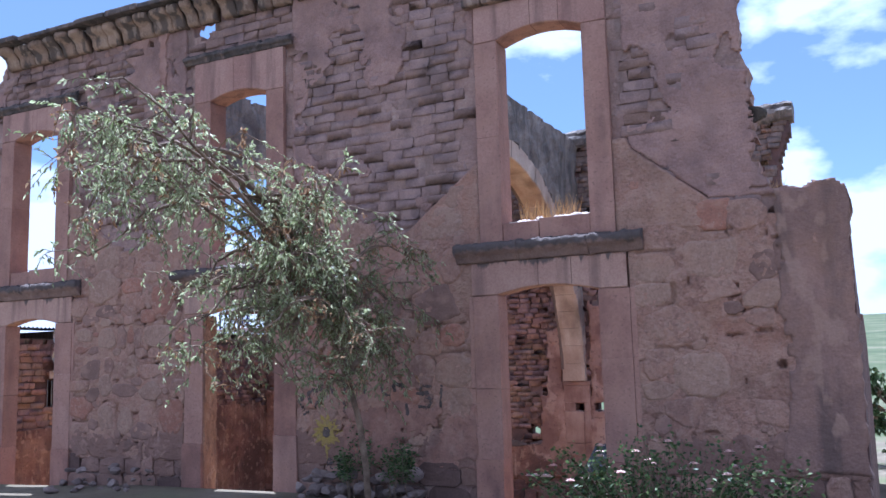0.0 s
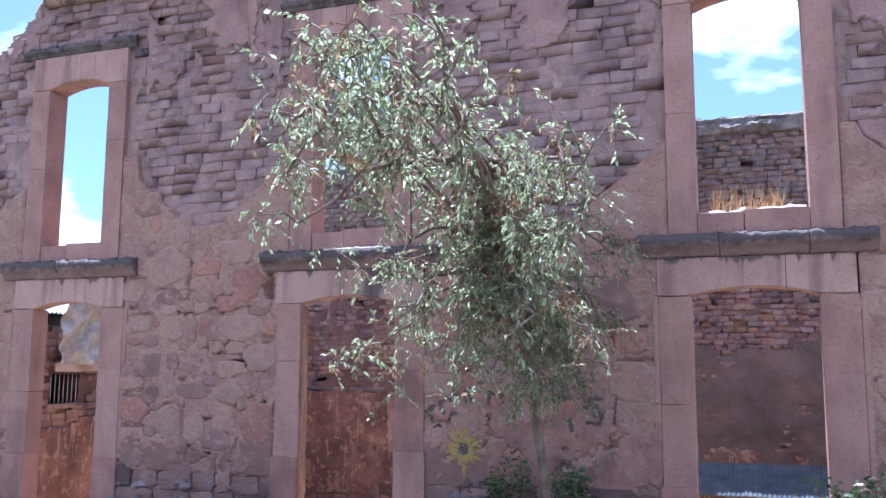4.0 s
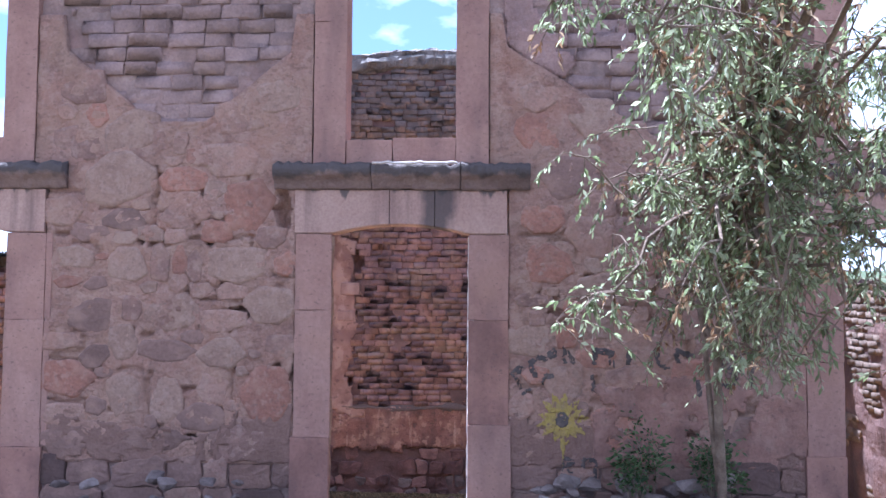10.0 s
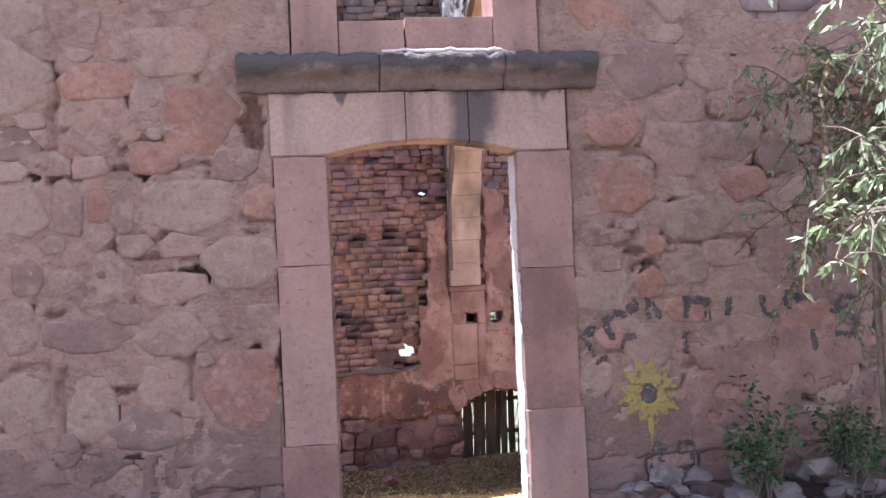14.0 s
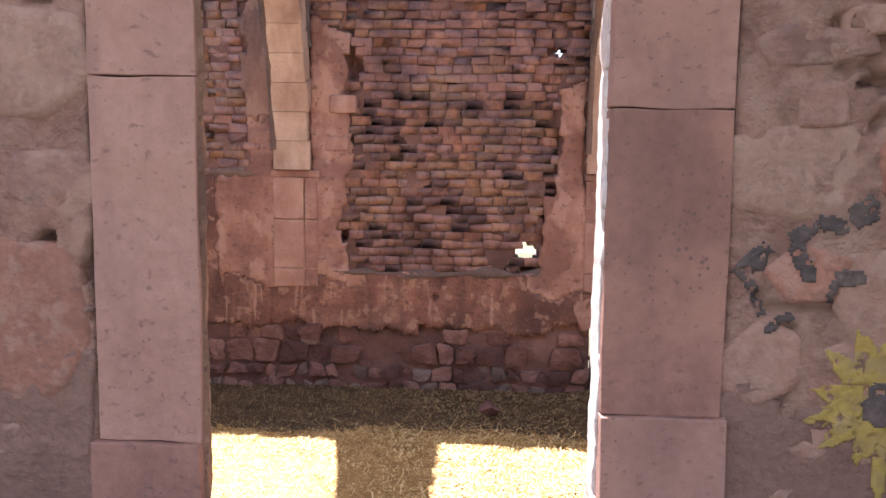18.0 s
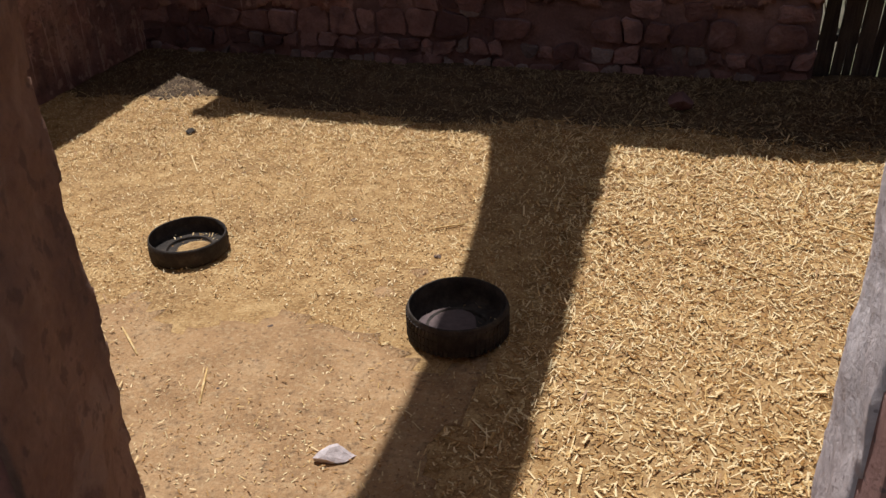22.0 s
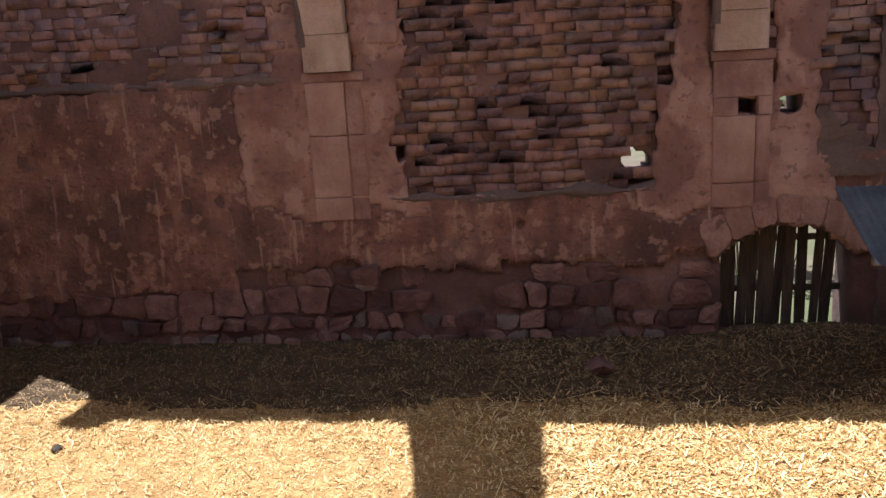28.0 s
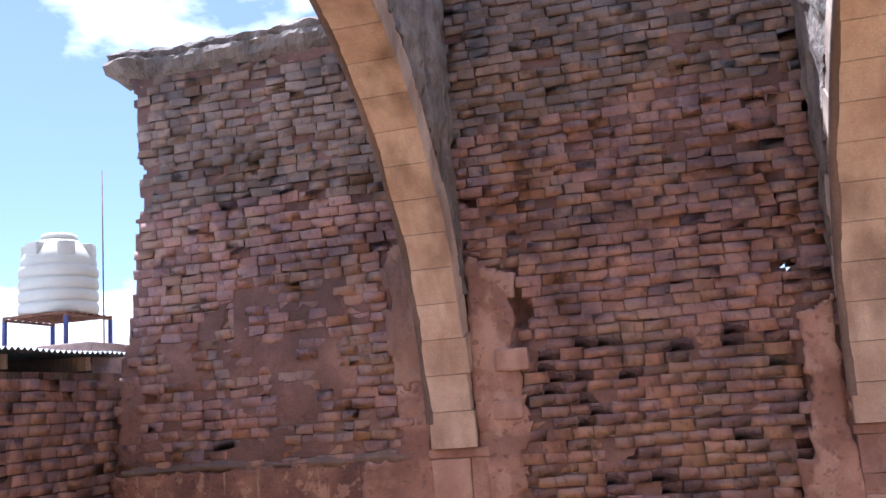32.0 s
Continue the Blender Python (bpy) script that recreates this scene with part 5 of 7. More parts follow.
def back_front(x, z):
    if pit(x, z):
        return 0.24
    if z < -1.1:
        return 0.02 + 0.03 * fbm(x, 1, z, 3, 3)
    wash = max(1.2 if x < -9.6 and z > 5.55 + 0.15 * N(x, 2, 0, 2) else 0.0, 1.3 * N(x, 12, z, 0.8) - 0.1 + (1.0 if x < -10.6 and z < 3.0 + 0.8 * N(x, 3, 0, 1.2) else 0.0))
    return 0.034 + 0.013 * fbm(x, 1, z, 3.2, 4) + erode(x, z) - 0.028 * min(1.0, wash)


V, F = relief(us, ws, back_has, back_front, lambda x, z: 0.55 + 0.04 * N(x, 0, z, 3), lambda u, w, d: (u, BY + d, w))
mesh_ob("wall_core", V, F, M["redcore"], back, "", True)
def pale(x, z):
    """The paler plaster beside the pilasters."""
    return any(a - 0.75 < x < b + 0.6 for a, b in PIL) and z > -0.45 + 0.25 * N(x, 2, z, 1.5)


def sooty(x, z):
    """The blackened plaster beside the springing of the first arch."""
    return x < -9.98 and z > 1.75 + 0.2 * N(x, 33, z, 2.0)


us, ws = lines(-14.0, -1.5, 0.045), lines(-1.6, 4.4, 0.045, (0.42, 0.6))


def coat_here(x, z):
    return back_has(x, z) and back_coat(x, z) and not any(z > 1 and a - 0.01 < x < b + 0.01 for a, b in RIB)


PUTLOG = [(-11.47, -0.3, 0.05, 0.07), (-11.1, -0.26, 0.045, 0.05), (-11.72, -0.44, 0.05, 0.05), (-7.9, -0.62, 0.04, 0.03)]


def coat_face(x, z):
    d = -0.012 + 0.022 * fbm(x, 5, z, 2.5, 4)
    for hx, hz, a, c in PUTLOG:
        if abs(x - hx) < a and abs(z - hz) < c:
            d = 0.09
    return d


V, F = relief(us, ws, lambda x, z: coat_here(x, z) and not pale(x, z), coat_face, lambda x, z: 0.1, lambda u, w, d: (u, BY + d, w), 0.05)
mesh_ob("render_coat", V, F, M["redplaster"], back, "red stained crumbling render", True)
V, F = relief(us, ws, lambda x, z: coat_here(x, z) and pale(x, z) and not sooty(x, z), lambda x, z: -0.01 + 0.018 * fbm(x, 5, z, 3.5, 4) + 0.01 * fbm(x, 8, z, 11, 3), lambda x, z: 0.1, lambda u, w, d: (u, BY + d, w), 0.06)
mesh_ob("render_coat", V, F, M["paleplaster"], back, "pale crumbling plaster round the pilasters", True)
V, F = relief(us, ws, lambda x, z: coat_here(x, z) and pale(x, z) and sooty(x, z), lambda x, z: -0.012 + 0.014 * fbm(x, 5, z, 3.0, 4), lambda x, z: 0.1, lambda u, w, d: (u, BY + d, w), 0.05)
mesh_ob("render_coat", V, F, M["stainedcoat"], back, "smooth plaster blackened by rain beside the arch", True)
cut_stone(back, -9.3, -8.94, BY - 0.055, BY + 0.12, 1.79, 2.02, 551, "stone", M["paleshaft"], 0.03)
cut_stone(back, -9.36, -9.05, BY - 0.03, BY + 0.12, 1.3, 1.5, 552, "stone", M["paleshaft"], 0.03)
V, F = relief(lines(-4.95, -1.1, 0.07), lines(-1.9, 3.4, 0.07), lambda x, z: back_has(x, z) and not gate_hole(x, z) and (x > GATE_X[1] + 0.2 or z > -0.2) and z < (0.4 if x < -4.4 else 1.9) + 0.8 * N(x, 6, z, 1.1), lambda x, z: -0.014 + 0.03 * fbm(x, 3, z, 2.2, 4), lambda x, z: 0.1, lambda u, w, d: (u, BY + d, w), 0.05)
mesh_ob("render_coat", V, F, M["sootplaster"], back, "dark muddy plaster")
# dark ledges of mud where the render ends
for x0, x1, z0 in ((-13.7, -10.12, 0.99), (-9.35, -6.5, -0.3)):
    n, prof = int((x1 - x0) / 0.03), ((0.05, 0.12), (0.012, 0.09), (-0.012, 0.045), (-0.024, 0.0), (-0.02, -0.03), (0.0, -0.07), (0.05, -0.1))
    V, F = [], []
    for i in range(n + 1):
        x = x0 + (x1 - x0) * i / n
        for d, dz in prof:
            k = 0.9 + 1.5 * N(x, dz * 9, 3, 2.3)
            V.append((x, BY + (d * k if d < 0 else d) + 0.014 * fbm(x, d * 20, dz * 20, 9, 3), z0 + dz * 0.65 * (1 + 1.1 * N(x, 4, 0, 2.7)) + 0.05 * N(x, 9, 0, 0.9) + 0.012 * fbm(x, 2, dz * 30, 9, 3)))
    m = len(prof)
    for i in range(n):
        for q in range(m - 1):
            F.append((i * m + q, i * m + q + 1, (i + 1) * m + q + 1, (i + 1) * m + q))
    mesh_ob("mud_ledge", V, F, M["sootplaster"], back, "dark crumbling mud ledge", True)
# coping along its top
V, F = [], []
prof = ((0.3, -0.34), (0.02, -0.33), (-0.07, -0.28), (-0.12, -0.17), (-0.09, -0.1), (-0.03, -0.07), (-0.06, 0.0), (0.0, 0.05), (0.25, 0.06), (0.5, 0.05), (0.62, 0.0))
n, m = 340, len(prof)
for i in range(n + 1):
    x = -13.72 + 12.7 * i / n
    over = 1.9 if x < -13.3 else 1.0
    for q, (d, dz) in enumerate(prof):
        k = over * (1 + 0.8 * N(x, q * 2.1, 1, 1.9)) if d < 0 else 1
        V.append((x - (0.06 if i == 0 and d < 0 else 0), BY + d * k + 0.045 * fbm(x, q * 1.7, 2, 5, 4), lerp_profile(BTOP, x) + dz + 0.04 * fbm(x, q * 2.3, 8, 4, 4)))
for i in range(n):
    for q in range(m - 1):
        F.append((i * m + q, i * m + q + 1, (i + 1) * m + q + 1, (i + 1) * m + q))
F += [tuple(range(m)), tuple(n * m + q for q in range(m))]
mesh_ob("coping", V, F, M["greyrub"], back, "rough weathered coping")

# ---- arches from the facade to the back wall ----
ARCH_Z, ARCH_A, ARCH_B = 1.05, 4.195, 4.05


def arch_pt(ang, grow=0.0):
    """A point of the arch's curve: y, z at an angle from its back-wall end."""
    c = FY + WALL + ARCH_A
    return c + (ARCH_A + grow) * math.cos(ang), ARCH_Z + (ARCH_B + grow) * math.sin(ang)


for k, (x0, x1) in enumerate(PIL):
    arch = tagged(new("stone_arch"), "round arch of buff cut stone under a rubble wall" if k == 0 else "second round arch of buff cut stone under grey rubble", "arch", group="transverse arches", kind="structure")
    p0, p1 = x0, x1
    x0, x1 = RIB[k]
    n = 34
    for i in range(n):
        a0, a1 = math.pi * i / n + 0.0008, math.pi * (i + 1) / n - 0.0008
        V, F = [], []
        sub = 4
        jit = random.Random(i + 50 * k).uniform(-0.014, 0.014)
        for s in range(sub + 1):
            an = a0 + (a1 - a0) * s / sub
            for xx, g in ((x0 + jit, 0.012), (x0 + 0.02, 0), (x1 - 0.02, 0), (x1 + jit, 0.012), (x1 + jit, 0.34), (x0 + jit, 0.34)):
                y, z = arch_pt(an, g)
                V.append((xx, y, z))
        for s in range(sub):
            for p in range(6):
                q = (p + 1) % 6
                F.append((s * 6 + p, s * 6 + q, s * 6 + 6 + q, s * 6 + 6 + p))
        F += [(5, 4, 3, 2, 1, 0), tuple(sub * 6 + p for p in range(6))]
        mesh_ob("voussoir", V, F, M["voussoir"], arch)
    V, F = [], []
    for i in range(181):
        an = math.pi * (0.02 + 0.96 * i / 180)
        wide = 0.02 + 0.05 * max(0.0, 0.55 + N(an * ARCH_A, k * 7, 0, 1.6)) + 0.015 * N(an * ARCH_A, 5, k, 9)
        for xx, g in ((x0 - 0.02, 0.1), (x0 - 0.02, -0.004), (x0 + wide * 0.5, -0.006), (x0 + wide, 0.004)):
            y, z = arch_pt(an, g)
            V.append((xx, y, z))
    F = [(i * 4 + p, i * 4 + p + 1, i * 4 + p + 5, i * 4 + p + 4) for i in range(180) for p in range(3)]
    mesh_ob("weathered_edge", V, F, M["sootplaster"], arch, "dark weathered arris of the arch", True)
    # the wall that rides on the arch
    us, ws = lines(FY + WALL, BY, 0.09), lines(1.0, 6.4, 0.09)

    def over(y, z):
        c = FY + WALL + ARCH_A
        e = ((y - c) / (ARCH_A + 0.33)) ** 2 + ((z - ARCH_Z) / (ARCH_B + 0.33)) ** 2
        return e > 1 and z < 6.2 + 0.07 * N(y, k, 0, 3)

    V, F = relief(us, ws, over, lambda y, z: 0.0 + 0.05 * fbm(y, 7, z, 3, 4), lambda y, z: -(x1 - x0) + 0.05 * fbm(y, 9, z, 3, 4), lambda u, w, d: (x1 + d, u, w))
    mesh_ob("spandrel", V, F, M["greyrub"], arch, "grey weathered rubble")
    zs = [-0.5, -0.25, 0.4 if k == 0 else 0.42, 0.95]
    x0, x1 = p0, p1
    pil = tagged(new("pilaster"), "flat cut-stone pilaster under the arch", "pilaster", group="pilasters", kind="structure")
    for i in range(3):
        if k and i == 2:
            cut_stone(pil, x0 + 0.02, -5.722, BY - 0.036, BY + 0.2, 0.422, 0.6, 691, "pilaster_stone", M["pilstone"])
            cut_stone(pil, -5.528, x1 - 0.02, BY - 0.036, BY + 0.2, 0.422, 0.6, 692, "pilaster_stone", M["pilstone"])
            cut_stone(pil, x0 + 0.02, x1 - 0.02, BY - 0.036, BY + 0.2, 0.604, 0.948, 693, "pilaster_stone", M["pilstone"])
            cut_stone(pil, -5.78, -5.48, BY + 0.4, BY + 0.52, 0.36, 0.66, 694, "backing_stone", M["sootplaster"])
            continue
        mid = x0 + 0.43
        cut_stone(pil, x0 + 0.02, mid - 0.002, BY - 0.04, BY + 0.2, zs[i] + 0.002, zs[i + 1] - 0.002, 600 + k * 10 + i, "pilaster_stone", M["paleshaft"], 0.02)
        cut_stone(pil, mid + 0.002, x1 - 0.02, BY - 0.026, BY + 0.2, zs[i] + 0.002, zs[i + 1] - 0.002, 660 + k * 10 + i, "pilaster_stone", M["pilstone"], 0.02)
    cut_stone(pil, x0 - 0.004, x1 + 0.004, BY - 0.042, BY + 0.2, 0.952, ARCH_Z - 0.003, 640 + k, "capital", M["pilstone"], 0.02)

# ---- side walls ----
side = tagged(new("wall_side"), "low adobe side wall of the shed, orange render below", "wall", kind="structure")
SW = (11.57, 12.23, 0.90, 1.38)
us, ws = lines(FY + WALL, BY + 0.3, 0.08, SW[:2]), lines(-2.1, 2.2, 0.08, SW[2:])
V, F = relief(us, ws, lambda y, z: not in_rect(y, z, SW) and z < 2.1 + 0.05 * N(y, 0, 2, 4), lambda y, z: 0.05 + 0.04 * fbm(y, 1, z, 3, 3), lambda y, z: -0.45, lambda u, w, d: (SIDE + d, u, w))
mesh_ob("wall_core", V, F, M["redcore"], side)
V, F = relief(us, lines(-1.9, 0.72, 0.08), lambda y, z: z < 0.55 + 0.35 * N(y, 4, z, 1.4), lambda y, z: 0.1 + 0.03 * fbm(y, 1, z, 3, 3), lambda y, z: 0.0, lambda u, w, d: (SIDE + d, u, w))
mesh_ob("render_coat", V, F, M["redplaster"], side, "orange flaking render")

right = tagged(new("wall_yard"), "rough adobe yard wall with an eroded top", "wall", kind="structure")
us, ws = lines(FY + WALL, 26, 0.12), lines(-2.1, 3.2, 0.12)
V, F = relief(us, ws, lambda y, z: z < lerp_profile([(9.7, 3.1), (11.5, 2.4), (14, 1.9), (18, 2.15), (20.5, 2.2), (26, 1.8)], y) + 0.1 * N(y, 0, 1, 2), lambda y, z: 0.05 * fbm(y, 1, z, 2, 3), lambda y, z: 0.45, lambda u, w, d: (-0.2 + d - 0.35, u, w))
mesh_ob("wall_core", V, F, M["redcore"], right)

# ---- masonry pieces ----
def straight(a, b, c):
    return (a, b, c)


def fac_zone(x, z, ln):
    return z > min(v_line(x), 4.2) - 0.1 and all(facade_has(x + ln * f, z + e) for f in (-0.5, -0.2, 0.2, 0.5) for e in (-0.05, 0.05))


lay_bricks(facade, straight, (0, FY, 0), fac_zone, -14.3, -0.9, 3.02, 6.75, 0.325, 0.116, 0.008, 0.12, 0.013, lambda x, z: 0.098 + 0.016 * N(x, 6, z, 1.5) + 0.03 * max(0.0, N(x, 31, z, 1.1)), (-10.6, -3.7, 3.0, 5.2), M["adobe"], M["adobe_j"], 3, 0.02)


def back_zone(x, z, ln):
    if z < -0.95 or (GATE_X[0] - 0.35 < x < GATE_X[1] + 0.35 and z < GATE_TOP + 0.35):
        return False
    return back_has(x - ln * 0.4, z) and back_has(x + ln * 0.4, z) and not back_coat(x, z) and not pit(x, z) and not any(a < x < b and z < 1.2 for a, b in PIL)


def back_depth(x, z):
    return 0.066 + 0.8 * erode(x, z) + 0.02 * N(x, 1, z, 4)


def high(x, z):
    """The upper courses, grey from the weather."""
    return z > 4.5 + 0.6 * N(x, 17, z, 0.8) + (0.0 if x > -10.2 else -0.5)


lay_bricks(back, straight, (0, BY, 0), lambda x, z, ln: high(x, z) and back_zone(x, z, ln), -13.9, -1.1, -0.95, 6.2, 0.245, 0.104, 0.008, 0.12, 0.014, back_depth, (0, 0, 0, 0), M["weath"], M["weath"], 7, 0.02)
lay_bricks(back, straight, (0, BY, 0), lambda x, z, ln: not high(x, z) and back_zone(x, z, ln), -13.9, -1.1, -0.95, 6.2, 0.245, 0.104, 0.008, 0.12, 0.014, back_depth, (-9.42, -6.4, -0.4, 2.1), M["red"], M["red_j"], 7, 0.007)


def face_right(a, b, c):
    return (-b, a, c)


def face_left(a, b, c):
    return (b, -a, c)


lay_bricks(side, face_right, (SIDE, 0, 0), lambda u, z, ln: not in_rect(u, z, (SW[0] - 0.15, SW[1] + 0.15, SW[2] - 0.05, SW[3] + 0.05)) and z > 0.5 + 0.35 * N(u, 4, z, 1.4), FY + WALL, BY + 0.1, 0.1, 2.1, 0.29, 0.105, 0.01, 0.12, 0.01, lambda u, z: -0.02 + 0.03 * N(u, 1, z, 2), (0, 0, 0, 0), M["red"], M["red_j"], 11)
lay_bricks(right, face_left, (-0.55, 0, 0), lambda u, z, ln: z < lerp_profile([(9.7, 3.1), (11.5, 2.4), (14, 1.9), (18, 2.15), (20.5, 2.2), (26, 1.8)], -u) - 0.02 and (z > 0.9 or N(u, 3, z, 1.2) > 0.1), -24, -FY - WALL, -1.6, 2.9, 0.27, 0.1, 0.014, 0.12, 0.008, lambda u, z: 0.035 + 0.03 * N(u, 1, z, 2), (0, 0, 0, 0), M["yardadobe"], M["yardadobe"], 13)


def on_facade(x, d, z):
    return (x, FY + d, z)


def on_back(x, d, z):
    return (x, BY + d, z)


seed = 0
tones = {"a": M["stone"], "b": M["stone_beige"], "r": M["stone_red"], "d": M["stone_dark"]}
for field, (x0, x1) in zip(STONES, PANELS):
    for s in field:
        seed += 1
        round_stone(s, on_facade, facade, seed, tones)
    # a course of grey footing stones
    for zlo, zhi in ((-0.3, 0.1), (0.1, 0.34)):
        x = x0
        while x < x1 - 0.08:
            w = min(random.Random(int(x * 100) + int(zhi * 50)).uniform(0.2, 0.55), x1 - x)
            seed += 1
            r = random.Random(seed)
            g = 0.05 if zhi > 0.2 else 0.015
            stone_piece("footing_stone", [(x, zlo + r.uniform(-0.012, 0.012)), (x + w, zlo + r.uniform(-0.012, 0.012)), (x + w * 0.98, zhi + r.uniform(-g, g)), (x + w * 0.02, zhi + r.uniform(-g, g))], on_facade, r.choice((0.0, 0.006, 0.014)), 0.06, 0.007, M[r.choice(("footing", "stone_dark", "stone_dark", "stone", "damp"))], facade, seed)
            x += w


def rough_course(x0, x1, z0, z1, wmin, wmax, seed):
    """Uneven blocks laid in a row."""
    rnd = random.Random(seed)
    xs = [x0]
    while xs[-1] < x1:
        xs.append(xs[-1] + rnd.uniform(wmin, wmax))
    lo = [z0 + rnd.uniform(-0.045, 0.04) for _ in xs]
    hi = [z1 + rnd.uniform(-0.06, 0.045) for _ in xs]
    tl = [rnd.uniform(-0.045, 0.045) for _ in xs]
    return [[(xs[i] + tl[i], lo[i]), (xs[i + 1] + tl[i + 1], lo[i + 1]), (xs[i + 1] - tl[i + 1], hi[i + 1]), (xs[i] - tl[i], hi[i])] for i in range(len(xs) - 1)]


for z0, z1, a, b, pale_share in ((-2.0, -1.75, 0.12, 0.28, 0.35), (-1.74, -1.53, 0.14, 0.32, 0.15), (-1.52, -1.24, 0.22, 0.44, 0.0), (-1.23, -1.0, 0.2, 0.4, 0.0)):
    for poly in rough_course(-13.9, -6.0, z0, z1, a, b, int(z0 * 100)):
        cx, cz = sum(p[0] for p in poly) / 4, sum(p[1] for p in poly) / 4
        seed += 1
        r = random.Random(seed)
        if not back_has(cx, cz) or r.random() < 0.09 or (z0 > -1.3 and (back_coat(cx, cz + 0.08) or N(cx, 77, 0, 1.3) > 0.12)):
            continue
        stone_piece("stone", poly, on_back, r.uniform(-0.01, 0.07), 0.09, r.uniform(0.012, 0.026), M["rubble"] if r.random() < pale_share else M["redstone"], back, seed)
stone_piece("stone", [(-9.55 + 0.15 * math.cos(k), -1.18 + 0.12 * math.sin(k)) for k in (0.2, 1.3, 2.3, 3.4, 4.3, 5.4)], on_back, 0.06, 0.09, 0.01, M["rubble"], back, 897)
# stones over the gate
a, b = GATE_X
c, half = (a + b) / 2, (b - a) / 2
for i in range(7):
    t0, t1 = -1.12 + 2.24 * i / 7, -1.12 + 2.24 * (i + 1) / 7
    lo = [(c + half * 1.02 * t, GATE_TOP + 0.01 - 0.3 * t * t) for t in (t0, t1)]
    hi = [(c + half * 1.25 * t, GATE_TOP + 0.3 - 0.24 * t * t) for t in (t1, t0)]
    stone_piece("arch_stone", lo + hi, on_back, 0.03, 0.1, 0.006, M["pilstone"], back, 900 + i)


# ---- things in the yard ----
def lathe(profile, sides, cx, cy, cz, wob=0.0, tilt=0.0):
    V, F = [], []
    n = len(profile)
    for k in range(sides):
        an = 2 * math.pi * k / sides
        for i, (r, z) in enumerate(profile):
            rr = r * (1 + wob * N(math.cos(an), math.sin(an), i * 0.2, 1.5))
            V.append((cx + rr * math.cos(an), cy + rr * math.sin(an), cz + z + tilt * rr * math.sin(an)))
    for k in range(sides):
        l = (k + 1) % sides
        for i in range(n - 1):
            F.append((k * n + i, l * n + i, l * n + i + 1, k * n + i + 1))
    return V, F


def tyre_trough(x, y, r, h, tread, label):
    z = floor_z(x, y) - 0.01
    t = tagged(new("tyre_trough"), label, "trough", group="tyre feeding troughs")
    t.location = (x, y, z)
    prof = [(r * 0.72, 0.012), (r * 0.9, 0.004), (r * 0.985, 0.03), (r, h * 0.3), (r * 1.0, h * 0.72), (r * 0.985, h * 0.93), (r * 0.965, h), (r * 0.94, h * 0.985), (r * 0.945, h * 0.7), (r * 0.94, h * 0.3), (r * 0.9, 0.05), (r * 0.7, 0.03), (0.001, 0.03)]
    V, F = lathe(prof, 56, 0, 0, 0, 0.02)
    wall_part = mesh_ob("tyre_wall", V, F, M["rubber"], t, smooth=True)
    if tread:
        V, F = [], []
        for k in range(64):
            an = 2 * math.pi * k / 64
            for row in range(3):
                z0, z1 = h * (0.12 + 0.26 * row), h * (0.12 + 0.26 * row) + h * 0.2
                sh = 0.02 * row
                b = len(V)
                for rr in (r * 0.99, r * 1.014):
                    for da, zz in ((0, z0), (0.055, z0), (0.055 + sh, z1), (sh, z1)):
                        V.append((rr * math.cos(an + da), rr * math.sin(an + da), zz))
                F += [(b + 4, b + 5, b + 6, b + 7), (b, b + 1, b + 5, b + 4), (b + 1, b + 2, b + 6, b + 5), (b + 2, b + 3, b + 7, b + 6), (b + 3, b, b + 4, b + 7)]
        mesh_ob("tread", V, F, M["rubber"], wall_part, "worn tread blocks")["kind"] = "stuff"
    V, F = lathe([(r * 0.66, 0.034), (r * 0.64, 0.052), (r * 0.58, 0.05), (r * 0.56, 0.034)], 40, 0, 0, 0)
    mesh_ob("bead_ring", V, F, M["rubber"], wall_part)
    return t


tyre_trough(-10.53, 13.345, 0.288, 0.165, False, "shallow feeding trough cut from an old black tyre")
tyre_trough(-8.335, 12.77, 0.314, 0.215, True, "deep feeding trough cut from a black tractor tyre")
V, F = lathe([(0.13, 0.0), (0.11, 0.02), (0.07, 0.028), (0.001, 0.034)], 24, -10.48, 13.325, floor_z(-10.53, 13.345) + 0.02, 0.4)
tagged(mesh_ob("feed", V, F, M["strawbed"], smooth=True), "pale chopped feed lying in the tyre trough", "feed")
V, F = lathe([(0.2, 0.0), (0.17, 0.015), (0.001, 0.02)], 24, -8.4, 12.77, floor_z(-8.335, 12.77) + 0.022, 0.2)
tagged(mesh_ob("feed", V, F, M["sootplaster"], smooth=True), "pinkish feed dust in the tractor tyre trough", "feed")


